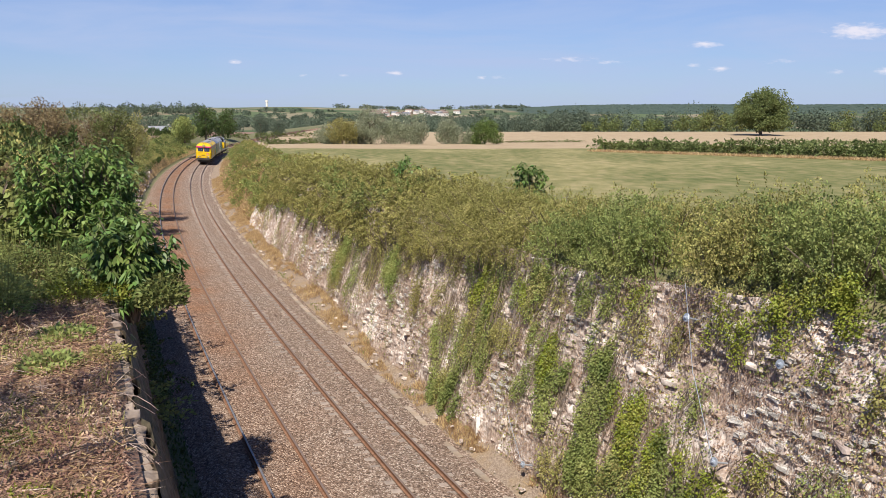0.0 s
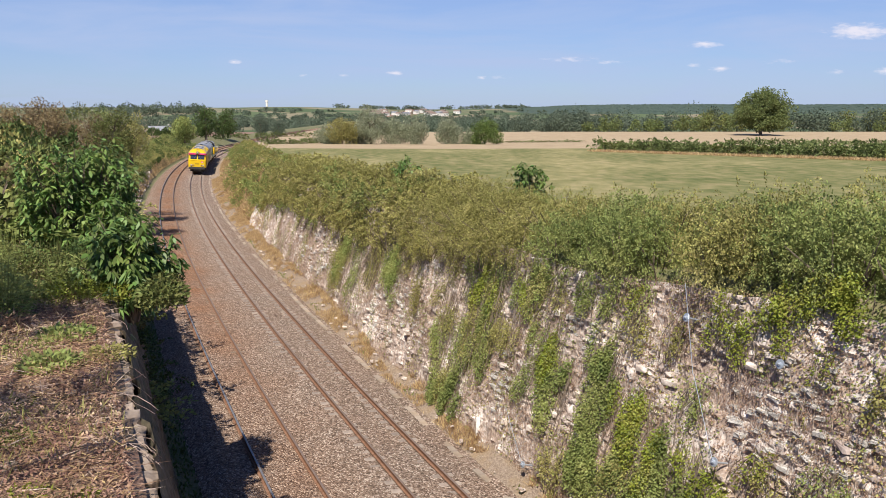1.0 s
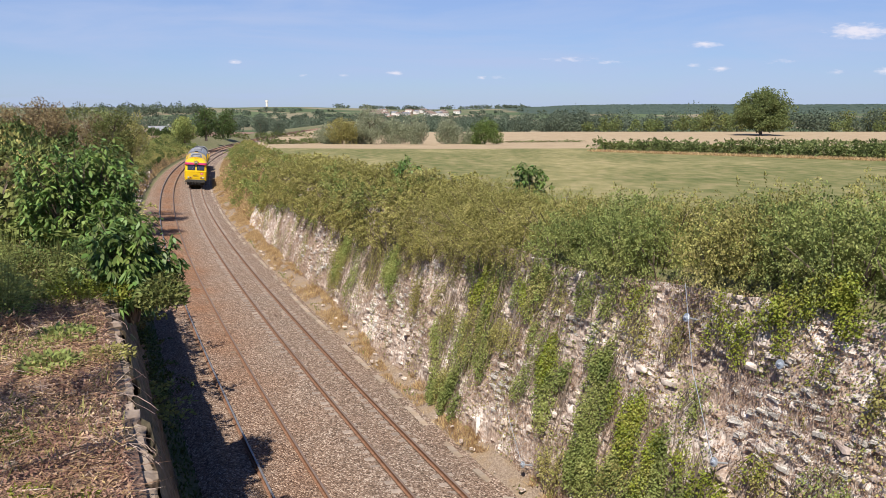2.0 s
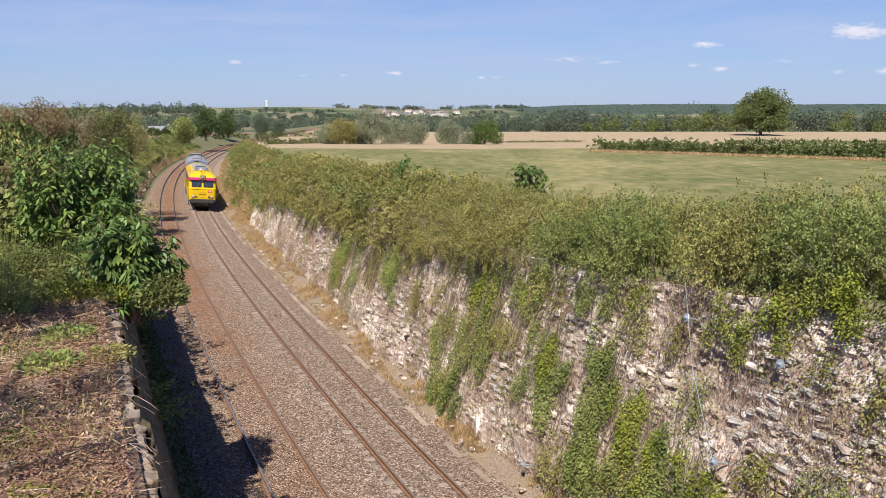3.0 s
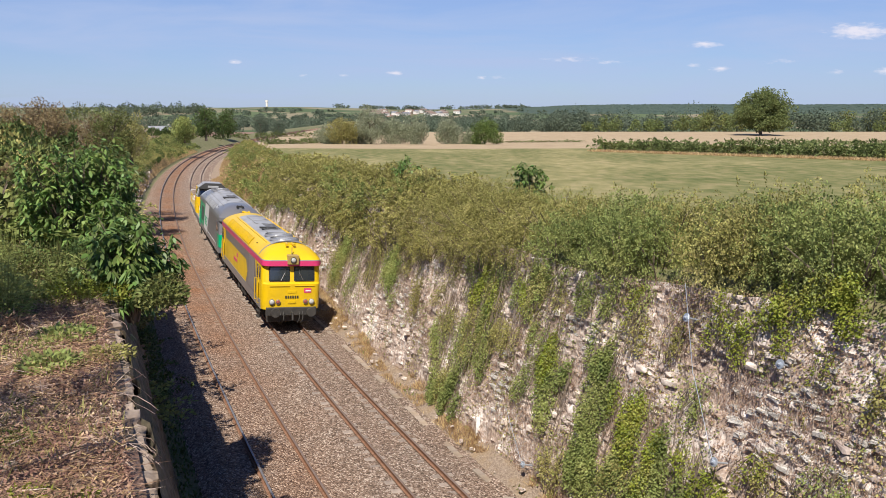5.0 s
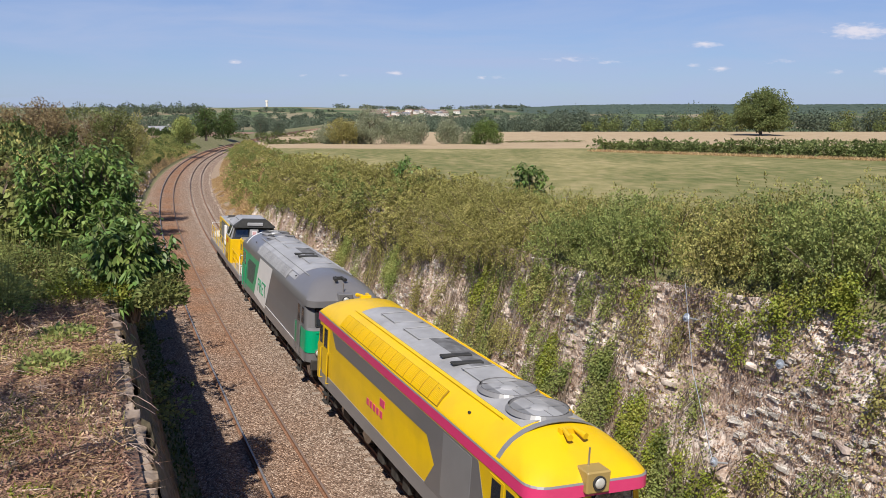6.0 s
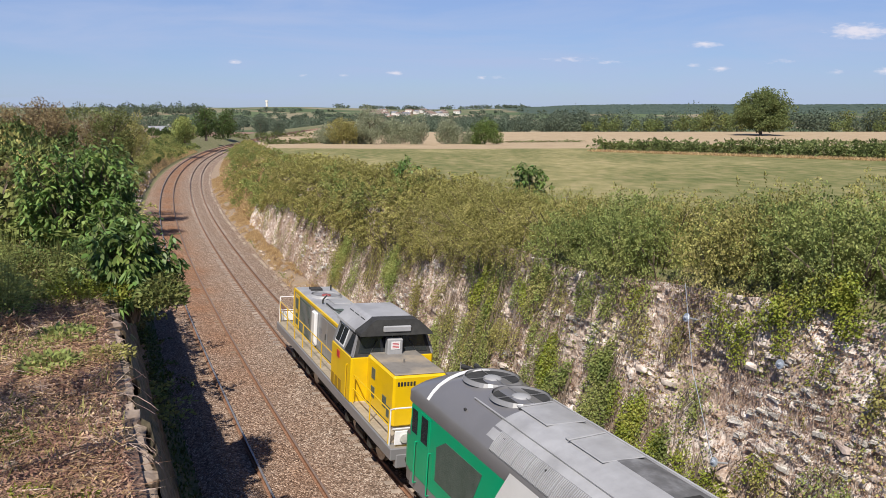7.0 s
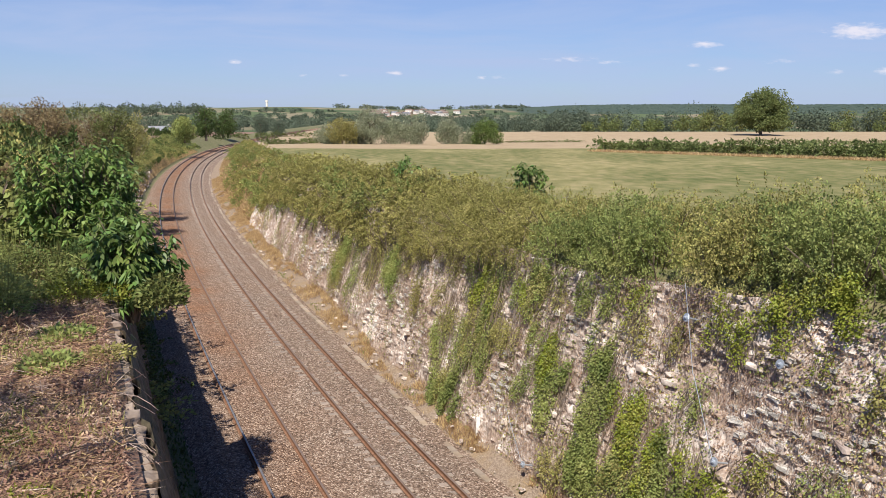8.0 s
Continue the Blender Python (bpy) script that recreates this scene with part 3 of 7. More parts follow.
def fan(loco, x, y, z, r, rim, disc, hubm, tilt=0.0):
    bm = bmesh.new()
    bmesh.ops.create_cone(bm, cap_ends=False, segments=40, radius1=r + 0.06, radius2=r, depth=0.10)
    bmesh.ops.create_cone(bm, cap_ends=False, segments=40, radius1=r - 0.05, radius2=r - 0.03, depth=0.10)
    for i in range(2):
        box(bm, 0, 0, 0.03, *((0.009, 2 * r) if i else (2 * r, 0.009)), 0.012)
    bmesh.ops.transform(bm, matrix=pose(x, y, z, 0, tilt, 0), verts=bm.verts)
    f = part("roof_fan", bm, rim, loco, "round roof fan under a wire guard")
    bm = bmesh.new()
    bmesh.ops.create_cone(bm, cap_ends=True, segments=32, radius1=r * 0.94, radius2=r * 0.94, depth=0.03)
    bmesh.ops.transform(bm, matrix=pose(x, y, z - 0.02, 0, tilt, 0), verts=bm.verts)
    part("fan_mesh", bm, disc, f)
    bm = bmesh.new()
    bmesh.ops.create_uvsphere(bm, u_segments=20, v_segments=10, radius=r * 0.34)
    bmesh.ops.scale(bm, vec=(1, 1, 0.3), verts=bm.verts)
    bmesh.ops.transform(bm, matrix=pose(x, y, z - 0.005, 0, tilt, 0), verts=bm.verts)
    part("fan_hub", bm, hubm, f, smooth=True)


def cab_end(loco, end, wall, nose, visor, digits):
    """Windscreens, lamps, steps, rails and signs of one end."""
    for sx in (-1, 1):
        fr = front_panel("windscreen_frame", min(sx * 0.10, sx * 1.13), max(sx * 0.10, sx * 1.13), 2.47, 3.19, 7.715, SOOT, loco, end, 0.05, 0.20)
        front_panel("windscreen", min(sx * 0.15, sx * 1.08), max(sx * 0.15, sx * 1.08), 2.52, 3.15, 7.75, GLASS, fr, end, 0.02, 0.20, "dark tinted windscreen")
        bm = bmesh.new()
        rod(bm, (sx * 0.55, end * 7.84, 2.52), (sx * 0.35, end * 7.78, 2.9), 0.014, 5)
        rod(bm, (sx * 0.35, end * 7.80, 2.74), (sx * 0.35, end * 7.74, 3.06), 0.012, 5)
        part("wiper", bm, STEEL, fr)
        # ledge under the glass
        bm = bmesh.new()
        box(bm, sx * 0.62, end * 7.91, 2.26, 0.98, 0.035, 0.045, 0.01)
        part("grab_rail", bm, nose, loco)
        # lamps: white outside, red within
        for x, r, mt, nm in ((0.98, 0.115, LAMP, "headlight"), (0.68, 0.09, REDLAMP, "tail_light")):
            bm = bmesh.new()
            rod(bm, (sx * x, end * 7.86, 1.47), (sx * x, end * 7.945, 1.47), r + 0.025, 20)
            h = part("lamp_ring", bm, STEEL, loco)
            bm = bmesh.new()
            bmesh.ops.create_uvsphere(bm, u_segments=16, v_segments=8, radius=r)
            bmesh.ops.scale(bm, vec=(1, 0.35, 1), verts=bm.verts)
            bmesh.ops.translate(bm, vec=(sx * x, end * 7.945, 1.47), verts=bm.verts)
            part(nm, bm, mt, h, smooth=True)
        # side door with a window and two handrails
        for side in (-1, 1):
            if sx == 1:
                y = end * 6.5
                dr = side_panel("cab_door", [(y - 0.32, 1.45), (y + 0.32, 1.45), (y + 0.32, 3.18), (y - 0.32, 3.18)], wall, loco, side, 1.455, "", 0.018)
                side_panel("door_window", [(y - 0.2, 2.45), (y + 0.2, 2.45), (y + 0.2, 3.12), (y - 0.2, 3.12)], GLASS, dr, side, 1.466, "", 0.014)
                yw = end * 7.12
                side_panel("side_window", [(yw - 0.2, 2.5), (yw + 0.16, 2.5), (yw + 0.14, 3.12), (yw - 0.2, 3.12)], GLASS, loco, side, 1.458, "", 0.014)
                for o in (-0.42, 0.42):
                    bm = bmesh.new()
                    rod(bm, (side * 1.53, y + o, 1.25), (side * 1.53, y + o, 2.35), 0.017, 6)
                    for z in (1.25, 2.35):
                        rod(bm, (side * 1.45, y + o, z), (side * 1.53, y + o, z), 0.014, 5)
                    part("handrail", bm, wall, loco)
                bm = bmesh.new()
                for z in (0.45, 0.75, 1.02):
                    box(bm, side * 1.36, y, z, 0.22, 0.5, 0.035)
                for o in (-0.25, 0.25):
                    box(bm, side * 1.38, y + o, 0.75, 0.04, 0.03, 0.7)
                part("step", bm, BLACK, loco)
    # raised box with the upper lamp, and a horn behind it
    bm = bmesh.new()
    box(bm, 0, end * 7.78, 3.56, 0.56, 0.44, 0.46, 0.03)
    hb = part("lamp_housing", bm, visor, loco, "raised headlight housing on the cab roof")
    bm = bmesh.new()
    rod(bm, (0, end * 7.98, 3.56), (0, end * 8.04, 3.56), 0.15, 20)
    part("lamp_ring", bm, SOOT, hb)
    bm = bmesh.new()
    bmesh.ops.create_uvsphere(bm, u_segments=16, v_segments=8, radius=0.115)
    bmesh.ops.scale(bm, vec=(1, 0.4, 1), verts=bm.verts)
    bmesh.ops.translate(bm, vec=(0, end * 8.04, 3.56), verts=bm.verts)
    part("headlight", bm, LAMP, hb, smooth=True)
    bm = bmesh.new()
    rod(bm, (0.02, end * 7.62, 3.7), (0.02, end * 7.62, 4.15), 0.02, 6)
    part("aerial", bm, STEEL, loco)
    bm = bmesh.new()
    for sx in (-0.12, 0.12):
        rod(bm, (sx, end * 6.75, 4.24), (sx * 1.6, end * 7.15, 4.18), 0.035, 8, 0.075)
    box(bm, 0, end * 6.75, 4.18, 0.4, 0.14, 0.12)
    part("horn", bm, YELLOW if visor is LAMPBOX else SOOT, loco)
    # plate with a row of dark bars, and two small blank plates
    for zc, w in ((1.97, 0.42), (1.44, 0.36)):
        front_panel("plate", -w / 2, w / 2, zc - 0.06, zc + 0.06, 7.89, nose, loco, end, 0.03, 0, "", 0.01)
    bm = bmesh.new()
    for i in range(6):
        box(bm, -0.29 + 0.116 * i, end * 7.895, 1.70, 0.075, 0.016, 0.135, 0.012)
    part("number_bars", bm, digits, loco, "row of plain dark number bars")
    # red badge
    bm = bmesh.new()
    box(bm, -0.78 * end, end * 7.892, 2.02, 0.36, 0.02, 0.22, 0)
    bd = part("badge", bm, PINK, loco, "magenta rectangular badge")
    bm = bmesh.new()
    box(bm, -end * 0.80, end * 7.905, 2.01, 0.26, 0.012, 0.07, 0)
    part("badge_mark", bm, WHITE, bd)
    bm = bmesh.new()
    box(bm, 0, end * 7.5, 0.55, 2.3, 0.05, 0.34, 0.02)
    part("snow_guard", bm, BLACK, loco)


def make_cab_locomotive(scheme):
    yellow = scheme == "yellow"
    t = new("diesel_locomotive")
    tagged(t, "yellow cab-ended diesel locomotive with grey panels and a magenta stripe" if yellow else "dark grey and green diesel locomotive with a white flash", "locomotive", group="locomotives")
    shell = YELLOW if yellow else GREY
    body = auto_smooth(part("body", loft(SECTION), shell, t))
    skirt = part("skirt", loft([(1.02, 1.44, 7.60, 0.30), (1.47, 1.452, 7.45, 0.30)], grow=0.006), MIDGREY, t, "grey lower skirt")
    tank = bmesh.new()
    box(tank, 0, 0, 0.68, 2.2, 3.4, 0.62, 0.08)
    for o in (-1.0, 0.2, 1.1):
        box(tank, 1.15, o, 0.62, 0.25, 0.5, 0.42, 0.04)
        box(tank, -1.15, o, 0.62, 0.25, 0.5, 0.42, 0.04)
    part("fuel_tank", tank, BLACK, t)
    if yellow:
        band = auto_smooth(part("stripe", loft([(3.245, 1.466, 7.88, 0.40), (3.50, 1.466, 7.88, 0.42)], cap=False, grow=0.008), PINK, t, "magenta stripe round the cantrail"))
        line = part("stripe_edge", loft([(3.50, 1.462, 7.878, 0.42), (3.54, 1.445, 7.85, 0.43)], cap=False, grow=0.009), MIDGREY, t)
        for side in (1, -1):
            f = side
            poly = [(-5.8, 3.21), (-5.3, 2.72), (2.75, 2.72), (3.3, 2.15), (2.75, 1.46), (5.85, 1.46), (6.1, 2.13), (5.6, 3.21)]
            side_panel("grey_panel", poly if side > 0 else [(-y, z) for y, z in poly], GREY, t, side, 1.452, "dark grey angular livery panel")
            side_panel("access_door", [(3.74, 1.58), (5.3, 1.58), (5.3, 3.15), (3.74, 3.15)], MIDGREY, t, side, 1.458)
            # faint company mark as plain shapes
            for i in range(5):
                side_panel("mark_bar", [(-1.9 + 0.3 * i, 1.95), (-1.72 + 0.3 * i, 1.95), (-1.72 + 0.3 * i, 2.15), (-1.9 + 0.3 * i, 2.15)], PINK, t, side, 1.4545)
            side_panel("badge", [(-0.75, 2.3), (-0.35, 2.3), (-0.35, 2.52), (-0.75, 2.52)], PINK, t, side, 1.4545)
        roof_strip("roof_panel", -0.80, 0.80, -4.7, 6.2, PALE, t, 0.008, "pale grey roof panel stained with soot")
        roof_strip("roof_band", -1.42, 1.42, 6.3, 6.46, MIDGREY, t, 0.012, n=20)
        louv, fan_ys, rim = YELLOW, (4.1, 5.55), MIDGREY
        cab_end(t, 1, YELLOW, YELLOW, LAMPBOX, SOOT)
        cab_end(t, -1, YELLOW, YELLOW, LAMPBOX, SOOT)
    else:
        roof_strip("roof_panel", -1.30, 1.30, -3.6, 4.8, PALE, t, 0.008, "pale grey roof panel stained with soot", n=20)
        roof_strip("roof_band", -1.42, 1.42, -6.6, -6.46, WHITE, t, 0.014, "white curved line across the roof", n=20)
        for side in (1, -1):
            g = -1 if side > 0 else -1
            side_panel("green_panel", [(-7.4, 1.42), (-3.65, 1.42), (-2.2, 3.48), (-6.7, 3.48), (-7.4, 3.2)], GREEN, t, side, 1.452, "green livery panel")
            side_panel("grille", [(-5.75, 1.80), (-4.15, 1.80), (-3.80, 2.05), (-3.35, 2.95), (-5.25, 2.95), (-5.75, 2.65)], GRILLE, t, side, 1.458, "dark radiator grille")
            side_panel("white_flash", [(-3.65, 1.40), (-0.75, 1.25), (0.9, 3.49), (-2.2, 3.49)], WHITE, t, side, 1.454, "white slanted flash")
            side_panel("white_line", [(-0.6, 1.45), (5.85, 1.45), (5.85, 1.48), (-0.6, 1.48)], WHITE, t, side, 1.457)
            cu = bpy.data.curves.new("lettering", "FONT")
            cu.body, cu.size, cu.extrude, cu.align_x = "FRET", 0.98, 0.006, "CENTER"
            tx = new("lettering", cu)
            dg = bpy.context.evaluated_depsgraph_get()
            me = bpy.data.meshes.new_from_object(tx.evaluated_get(dg))
            bpy.data.objects.remove(tx)
            me.materials.clear()
            me.materials.append(GREEN)
            lo = new("lettering", me)
            lo.parent = t
            tagged(lo, "green freight lettering")
            lo.matrix_basis = pose(side * 1.472, -1.62, 1.78, 90, 0, 90 * side)
        # green lower cabs
        for end in (1, -1):
            ys = sorted((end * 5.9, end * 7.9))
            bm = loft([(1.46, 1.452, 1.0, 0.32), (2.33, 1.458, 1.02, 0.34)], cap=False, grow=0.006)
            for v in bm.verts:
                v.co.y = end * (6.875 + abs(v.co.y)) if (v.co.y * 1 > 0) else end * 5.85
            part("green_nose", bm, GREEN, t, "green cab front")
        louv, fan_ys, rim = PALE, (-5.85, -4.4), MIDGREY
        cab_end(t, 1, GREY, GREEN, GREY, SOOT)
        cab_end(t, -1, GREEN, GREEN, GREY, SOOT)
    for side in (1, -1):
        louvres(t, side, *((-5.0, 3.2) if yellow else (-3.2, 3.6)), 14, louv)
    for y in fan_ys:
        fan(t, 0, y, 4.255, 0.70, rim, MIDGREY if yellow else SOOT, PALE)
    # soot blown back from the exhaust
    soot = mat("soot_stain", [(0.05, 0.05, 0.052), (0.11, 0.11, 0.115), (0.22, 0.225, 0.24)], rough=0.75, scale=1.6, bump=0.05)
    roof_strip("soot_stain", -0.72, 0.12, -1.4, 3.2, soot, t, 0.012, "sooty stain round the exhaust")
    # exhausts and hatches on the roof
    for y, sx in ((2.0, 0.55), (1.3, 0.1)):
        bm = bmesh.new()
        box(bm, 0.1, y, 4.285, 0.9, 0.22, 0.07, 0.02)
        part("exhaust_port", bm, SOOT, t, "sooty exhaust slot")
    for y in (-3.2, -1.2, 3.0):
        bm = bmesh.new()
        box(bm, -0.05, y, 4.27, 1.0, 1.3, 0.03, 0.01)
        rod(bm, (-0.5, y - 0.6, 4.3), (0.5, y - 0.45, 4.3), 0.02, 5)
        part("roof_hatch", bm, PALE, t)
    for sx in (-1, 1):
        bm = bmesh.new()
        rod(bm, (sx * 0.9, -5.0, 4.10), (sx * 0.9, 5.6, 4.10), 0.025, 6)
        part("roof_rail", bm, shell if yellow else PALE, t)
        for i in range(6):
            bm = bmesh.new()
            box(bm, sx * 1.2, -5 + 1.9 * i + random.uniform(-0.2, 0.2), 3.89, 0.05, 0.08, 0.05)
            part("lifting_lug", bm, SOOT, t)
    add_buffers(t, 7.83)
    for y in (-4.75, 4.75):
        add_bogie(t, y)
    return t


def make_hood_locomotive():
    t = tagged(new("hood_locomotive"), "yellow and grey hood diesel locomotive with an off-centre cab", "locomotive", group="locomotives")
    bm = bmesh.new()
    box(bm, 0, 0, 1.18, 2.84, 15.2, 0.36, 0.03)
    part("frame", bm, MIDGREY, t, "grey underframe and running board")
    tan = mat("running_board_dust", [(0.22, 0.18, 0.13), (0.36, 0.31, 0.24)], rough=0.85, scale=4, bump=0.3)
    tread = mat("worn_tread_plate", [(0.14, 0.13, 0.12), (0.20, 0.185, 0.17)], rough=0.8, scale=3, bump=0.25, patch=0.8, patch_scale=1.4, patch_col=(0.30, 0.25, 0.19))
    for sx in (-1, 1):
        bm = bmesh.new()
        box(bm, sx * 1.12, -0.1, 1.385, 0.54, 14.6, 0.03)
        part("running_board", bm, tan, t)
    # long hood
    bm = bmesh.new()
    box(bm, 0, -2.75, 2.2, 1.70, 8.1, 1.66, 0.08)
    part("hood", bm, MIDGREY, t, "grey engine hood")
    bm = bmesh.new()
    box(bm, 0, -2.75, 3.04, 1.64, 8.0, 0.10, 0.05)
    hr = part("hood_roof", bm, PALE, t)
    for sx in (-1, 1):
        bm = bmesh.new()
        box(bm, sx * 0.83, -2.75, 2.98, 0.07, 8.12, 0.14, 0.02)
        part("hood_edge", bm, YELLOW, t, "yellow edge of the hood roof")
        y = -6.5
        for i, w in enumerate((0.75, 1.85, 1.3, 1.3, 1.2, 1.2)):
            dark = i == 1
            bm = bmesh.new()
            box(bm, sx * 0.855, y + w / 2, 2.15, 0.03, w - 0.06, 1.42, 0.01)
            d = part("hood_door", bm, GRILLE if dark else YELLOW if i == 0 else MIDGREY, t)
            bm = bmesh.new()
            box(bm, sx * 0.88, y + w - 0.16, 2.2, 0.03, 0.04, 0.22)
            part("door_handle", bm, SOOT, d)
            if i == 0:
                for z in (1.82, 2.48):
                    bm = bmesh.new()
                    box(bm, sx * 0.876, y + w / 2, z, 0.014, 0.42, 0.48, 0.006)
                    part("vent_grille", bm, GRILLE, d)
            if i in (3, 5):
                bm = bmesh.new()
                for k in range(7):
                    box(bm, sx * 0.876, y + 0.35, 2.0 + 0.06 * k, 0.016, 0.34, 0.025)
                part("louvre", bm, GREY, d)
            if dark:
                bm = bmesh.new()
                for k in range(9):
                    box(bm, sx * 0.877, y + 0.12 + (w - 0.24) * k / 8, 2.15, 0.02, 0.03, 1.25)
                part("slats", bm, GREY, d)
            y += w
        bm = bmesh.new()
        box(bm, sx * 0.93, -2.9, 2.2, 0.16, 0.5, 1.35, 0.04)
        part("filter_box", bm, WHITE, t, "white filter box on the hood side")
    bm = bmesh.new()
    box(bm, 0, -6.82, 2.2, 1.74, 0.05, 1.66, 0.02)
    part("hood_end", bm, YELLOW, t)
    fan(t, 0, -4.7, 3.14, 0.62, PALE, MIDGREY, REDLAMP)
    bm = bmesh.new()
    box(bm, 0, -2.0, 3.11, 1.0, 1.9, 0.05, 0.02)
    box(bm, -0.3, -3.55, 3.11, 0.8, 0.9, 0.05, 0.02)
    rod(bm, (0.35, 0.1, 3.1), (0.35, 0.1, 3.35), 0.07, 8)
    part("roof_hatch", bm, PALE, t)
    bm = bmesh.new()
    for y in (-6.2, -5.9, -1.2):
        box(bm, 0.1, y, 3.13, 0.5, 0.16, 0.12, 0.02)
    part("exhaust", bm, SOOT, t)
    for a, c in (((0.45, -3.0, 3.16), (0.45, -1.9, 3.16)), ((0.45, -1.9, 3.16), (0.0, -0.9, 3.16)), ((-0.5, -5.8, 3.12), (-0.5, -5.8, 3.34)), ((0.35, -3.9, 3.12), (0.2, -3.9, 3.3)), ((0.55, -3.2, 3.12), (0.55, -3.2, 3.28))):
        bm = bmesh.new()
        rod(bm, a, c, 0.035, 6)
        part("roof_pipe", bm, SOOT, t)
    bm = bmesh.new()
    box(bm, 0.25, -1.55, 3.145, 0.4, 1.0, 0.025, 0.01)
    part("roof_grille", bm, GRILLE, t)
    # cab: upright yellow walls, leaning glazing, rounded roof
    bm = bmesh.new()
    box(bm, 0, 2.5, 2.12, 2.86, 2.3, 1.56, 0.06)
    cab = part("cab_wall", bm, YELLOW, t, "yellow lower cab")

    def frustum(z0, hw0, y0, y1, z1, hw1, y2, y3):
        b2 = bmesh.new()
        lo = [b2.verts.new(p) for p in ((-hw0, y0, z0), (hw0, y0, z0), (hw0, y1, z0), (-hw0, y1, z0))]
        hi = [b2.verts.new(p) for p in ((-hw1, y2, z1), (hw1, y2, z1), (hw1, y3, z1), (-hw1, y3, z1))]
        for i in range(4):
            b2.faces.new((lo[i], lo[(i + 1) % 4], hi[(i + 1) % 4], hi[i]))
        b2.faces.new(lo)
        b2.faces.new(hi)
        return b2
    body = part("upper_cab", frustum(2.88, 1.41, 1.36, 3.64, 3.72, 1.12, 1.40, 3.40), MIDGREY, t, "grey leaning upper part of the cab")

    def side_at(sx, y, u, out):
        """A point on the leaning side of the upper cab: u runs up it, out stands off it."""
        return Vector((sx * (1.41 - 0.29 * u + out * 0.945), y, 2.88 + 0.84 * u + out * 0.326))

    def front_at_cab(x, u, out):
        return Vector((x, 3.64 - 0.24 * u + out * 0.96, 2.88 + 0.84 * u + out * 0.27))

    def slab(name, corners, material, parent, label=""):
        """A thin plate between an inner and an outer ring of four corners."""
        b2 = bmesh.new()
        vs = [b2.verts.new(p) for p in corners]
        for f in ((3, 2, 1, 0), (4, 5, 6, 7), (0, 1, 5, 4), (1, 2, 6, 5), (2, 3, 7, 6), (3, 0, 4, 7)):
            b2.faces.new([vs[k] for k in f])
        return part(name, b2, material, parent, label)
    for sx in (-1, 1):
        ring4 = [(1.62, 0.08), (2.62, 0.08), (2.58, 0.84), (1.66, 0.84)]
        fr = slab("side_window_frame", [side_at(sx, y, u, o) for o in (-0.01, 0.02) for y, u in ring4], FRAME, body, "bright metal window frame")
        for y0, y1 in ((1.68, 2.08), (2.14, 2.55)):
            slab("pane", [side_at(sx, y, u, o) for o in (0.0, 0.03) for y, u in ((y0, 0.14), (y1, 0.14), (y1, 0.78), (y0, 0.78))], GLASS, fr)
        fr = slab("corner_window_frame", [side_at(sx, y, u, o) for o in (-0.01, 0.015) for y, u in ((2.80, 0.04), (3.54, 0.04), (3.40, 0.80), (2.98, 0.80))], SOOT, body)
        slab("pane", [side_at(sx, y, u, o) for o in (0.0, 0.024) for y, u in ((2.86, 0.09), (3.49, 0.09), (3.36, 0.74), (3.02, 0.74))], GLASS, fr)
        bm = bmesh.new()
        rod(bm, side_at(sx, 3.6, 0.02, 0.01), side_at(sx, 3.38, 0.95, 0.01), 0.045, 6)
        part("cab_pillar", bm, GREY, t)
        fr = slab("windscreen_frame", [front_at_cab(sx * x, u, o) for o in (-0.01, 0.012) for x, u in ((0.02, 0.02), (1.34, 0.02), (1.12, 0.98), (0.02, 0.98))], SOOT, body)
        slab("windscreen", [front_at_cab(sx * x, u, o) for o in (0.0, 0.024) for x, u in ((0.34, 0.12), (1.20, 0.12), (1.06, 0.74), (0.34, 0.74))], GLASS, fr)
        bm = bmesh.new()
        rod(bm, front_at_cab(sx * 0.8, 0.1, 0.04), front_at_cab(sx * 0.55, 0.62, 0.04), 0.012, 5)
        part("wiper", bm, SOOT, fr)
        bm = bmesh.new()
        box(bm, sx * 1.435, 2.2, 2.62, 0.02, 0.30, 0.24)
        part("badge", bm, RED, t)
        # louvres low on the cab side, as plates in a shade-darkened yellow
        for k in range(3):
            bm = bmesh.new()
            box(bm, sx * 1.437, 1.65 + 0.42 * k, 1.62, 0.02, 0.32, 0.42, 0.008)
            part("vent_grille", bm, LOUVRE_SHADE, t)
        # handrail and steps beside the door
        bm = bmesh.new()
        rod(bm, (sx * 1.47, 3.25, 1.45), (sx * 1.47, 3.25, 2.55), 0.018, 6)
        rod(bm, (sx * 1.47, 3.25, 2.55), (sx * 1.40, 3.25, 2.55), 0.018, 6)
        part("grab_rail", bm, YELLOW, t)
    # roof: flat top, sloping sides, a hood that stands out over the windscreens
    bm = bmesh.new()
    sect = ((-1.24, 3.62), (-1.22, 3.70), (-0.80, 4.06), (-0.68, 4.12), (0.68, 4.12), (0.80, 4.06), (1.22, 3.70), (1.24, 3.62))
    rows = []
    for y, k in ((1.22, 0.985), (1.28, 1.0), (3.55, 1.0), (3.80, 0.985)):
        rows.append([bm.verts.new((x, y + (0.22 * (3.9 - z) if y > 3 else 0), 3.62 + (z - 3.62) * k)) for x, z in sect])
    for a, c in zip(rows, rows[1:]):
        for k in range(7):
            bm.faces.new((a[k], a[k + 1], c[k + 1], c[k]))
        bm.faces.new((a[7], a[0], c[0], c[7]))
    bm.faces.new(rows[0])
    bm.faces.new(rows[-1])
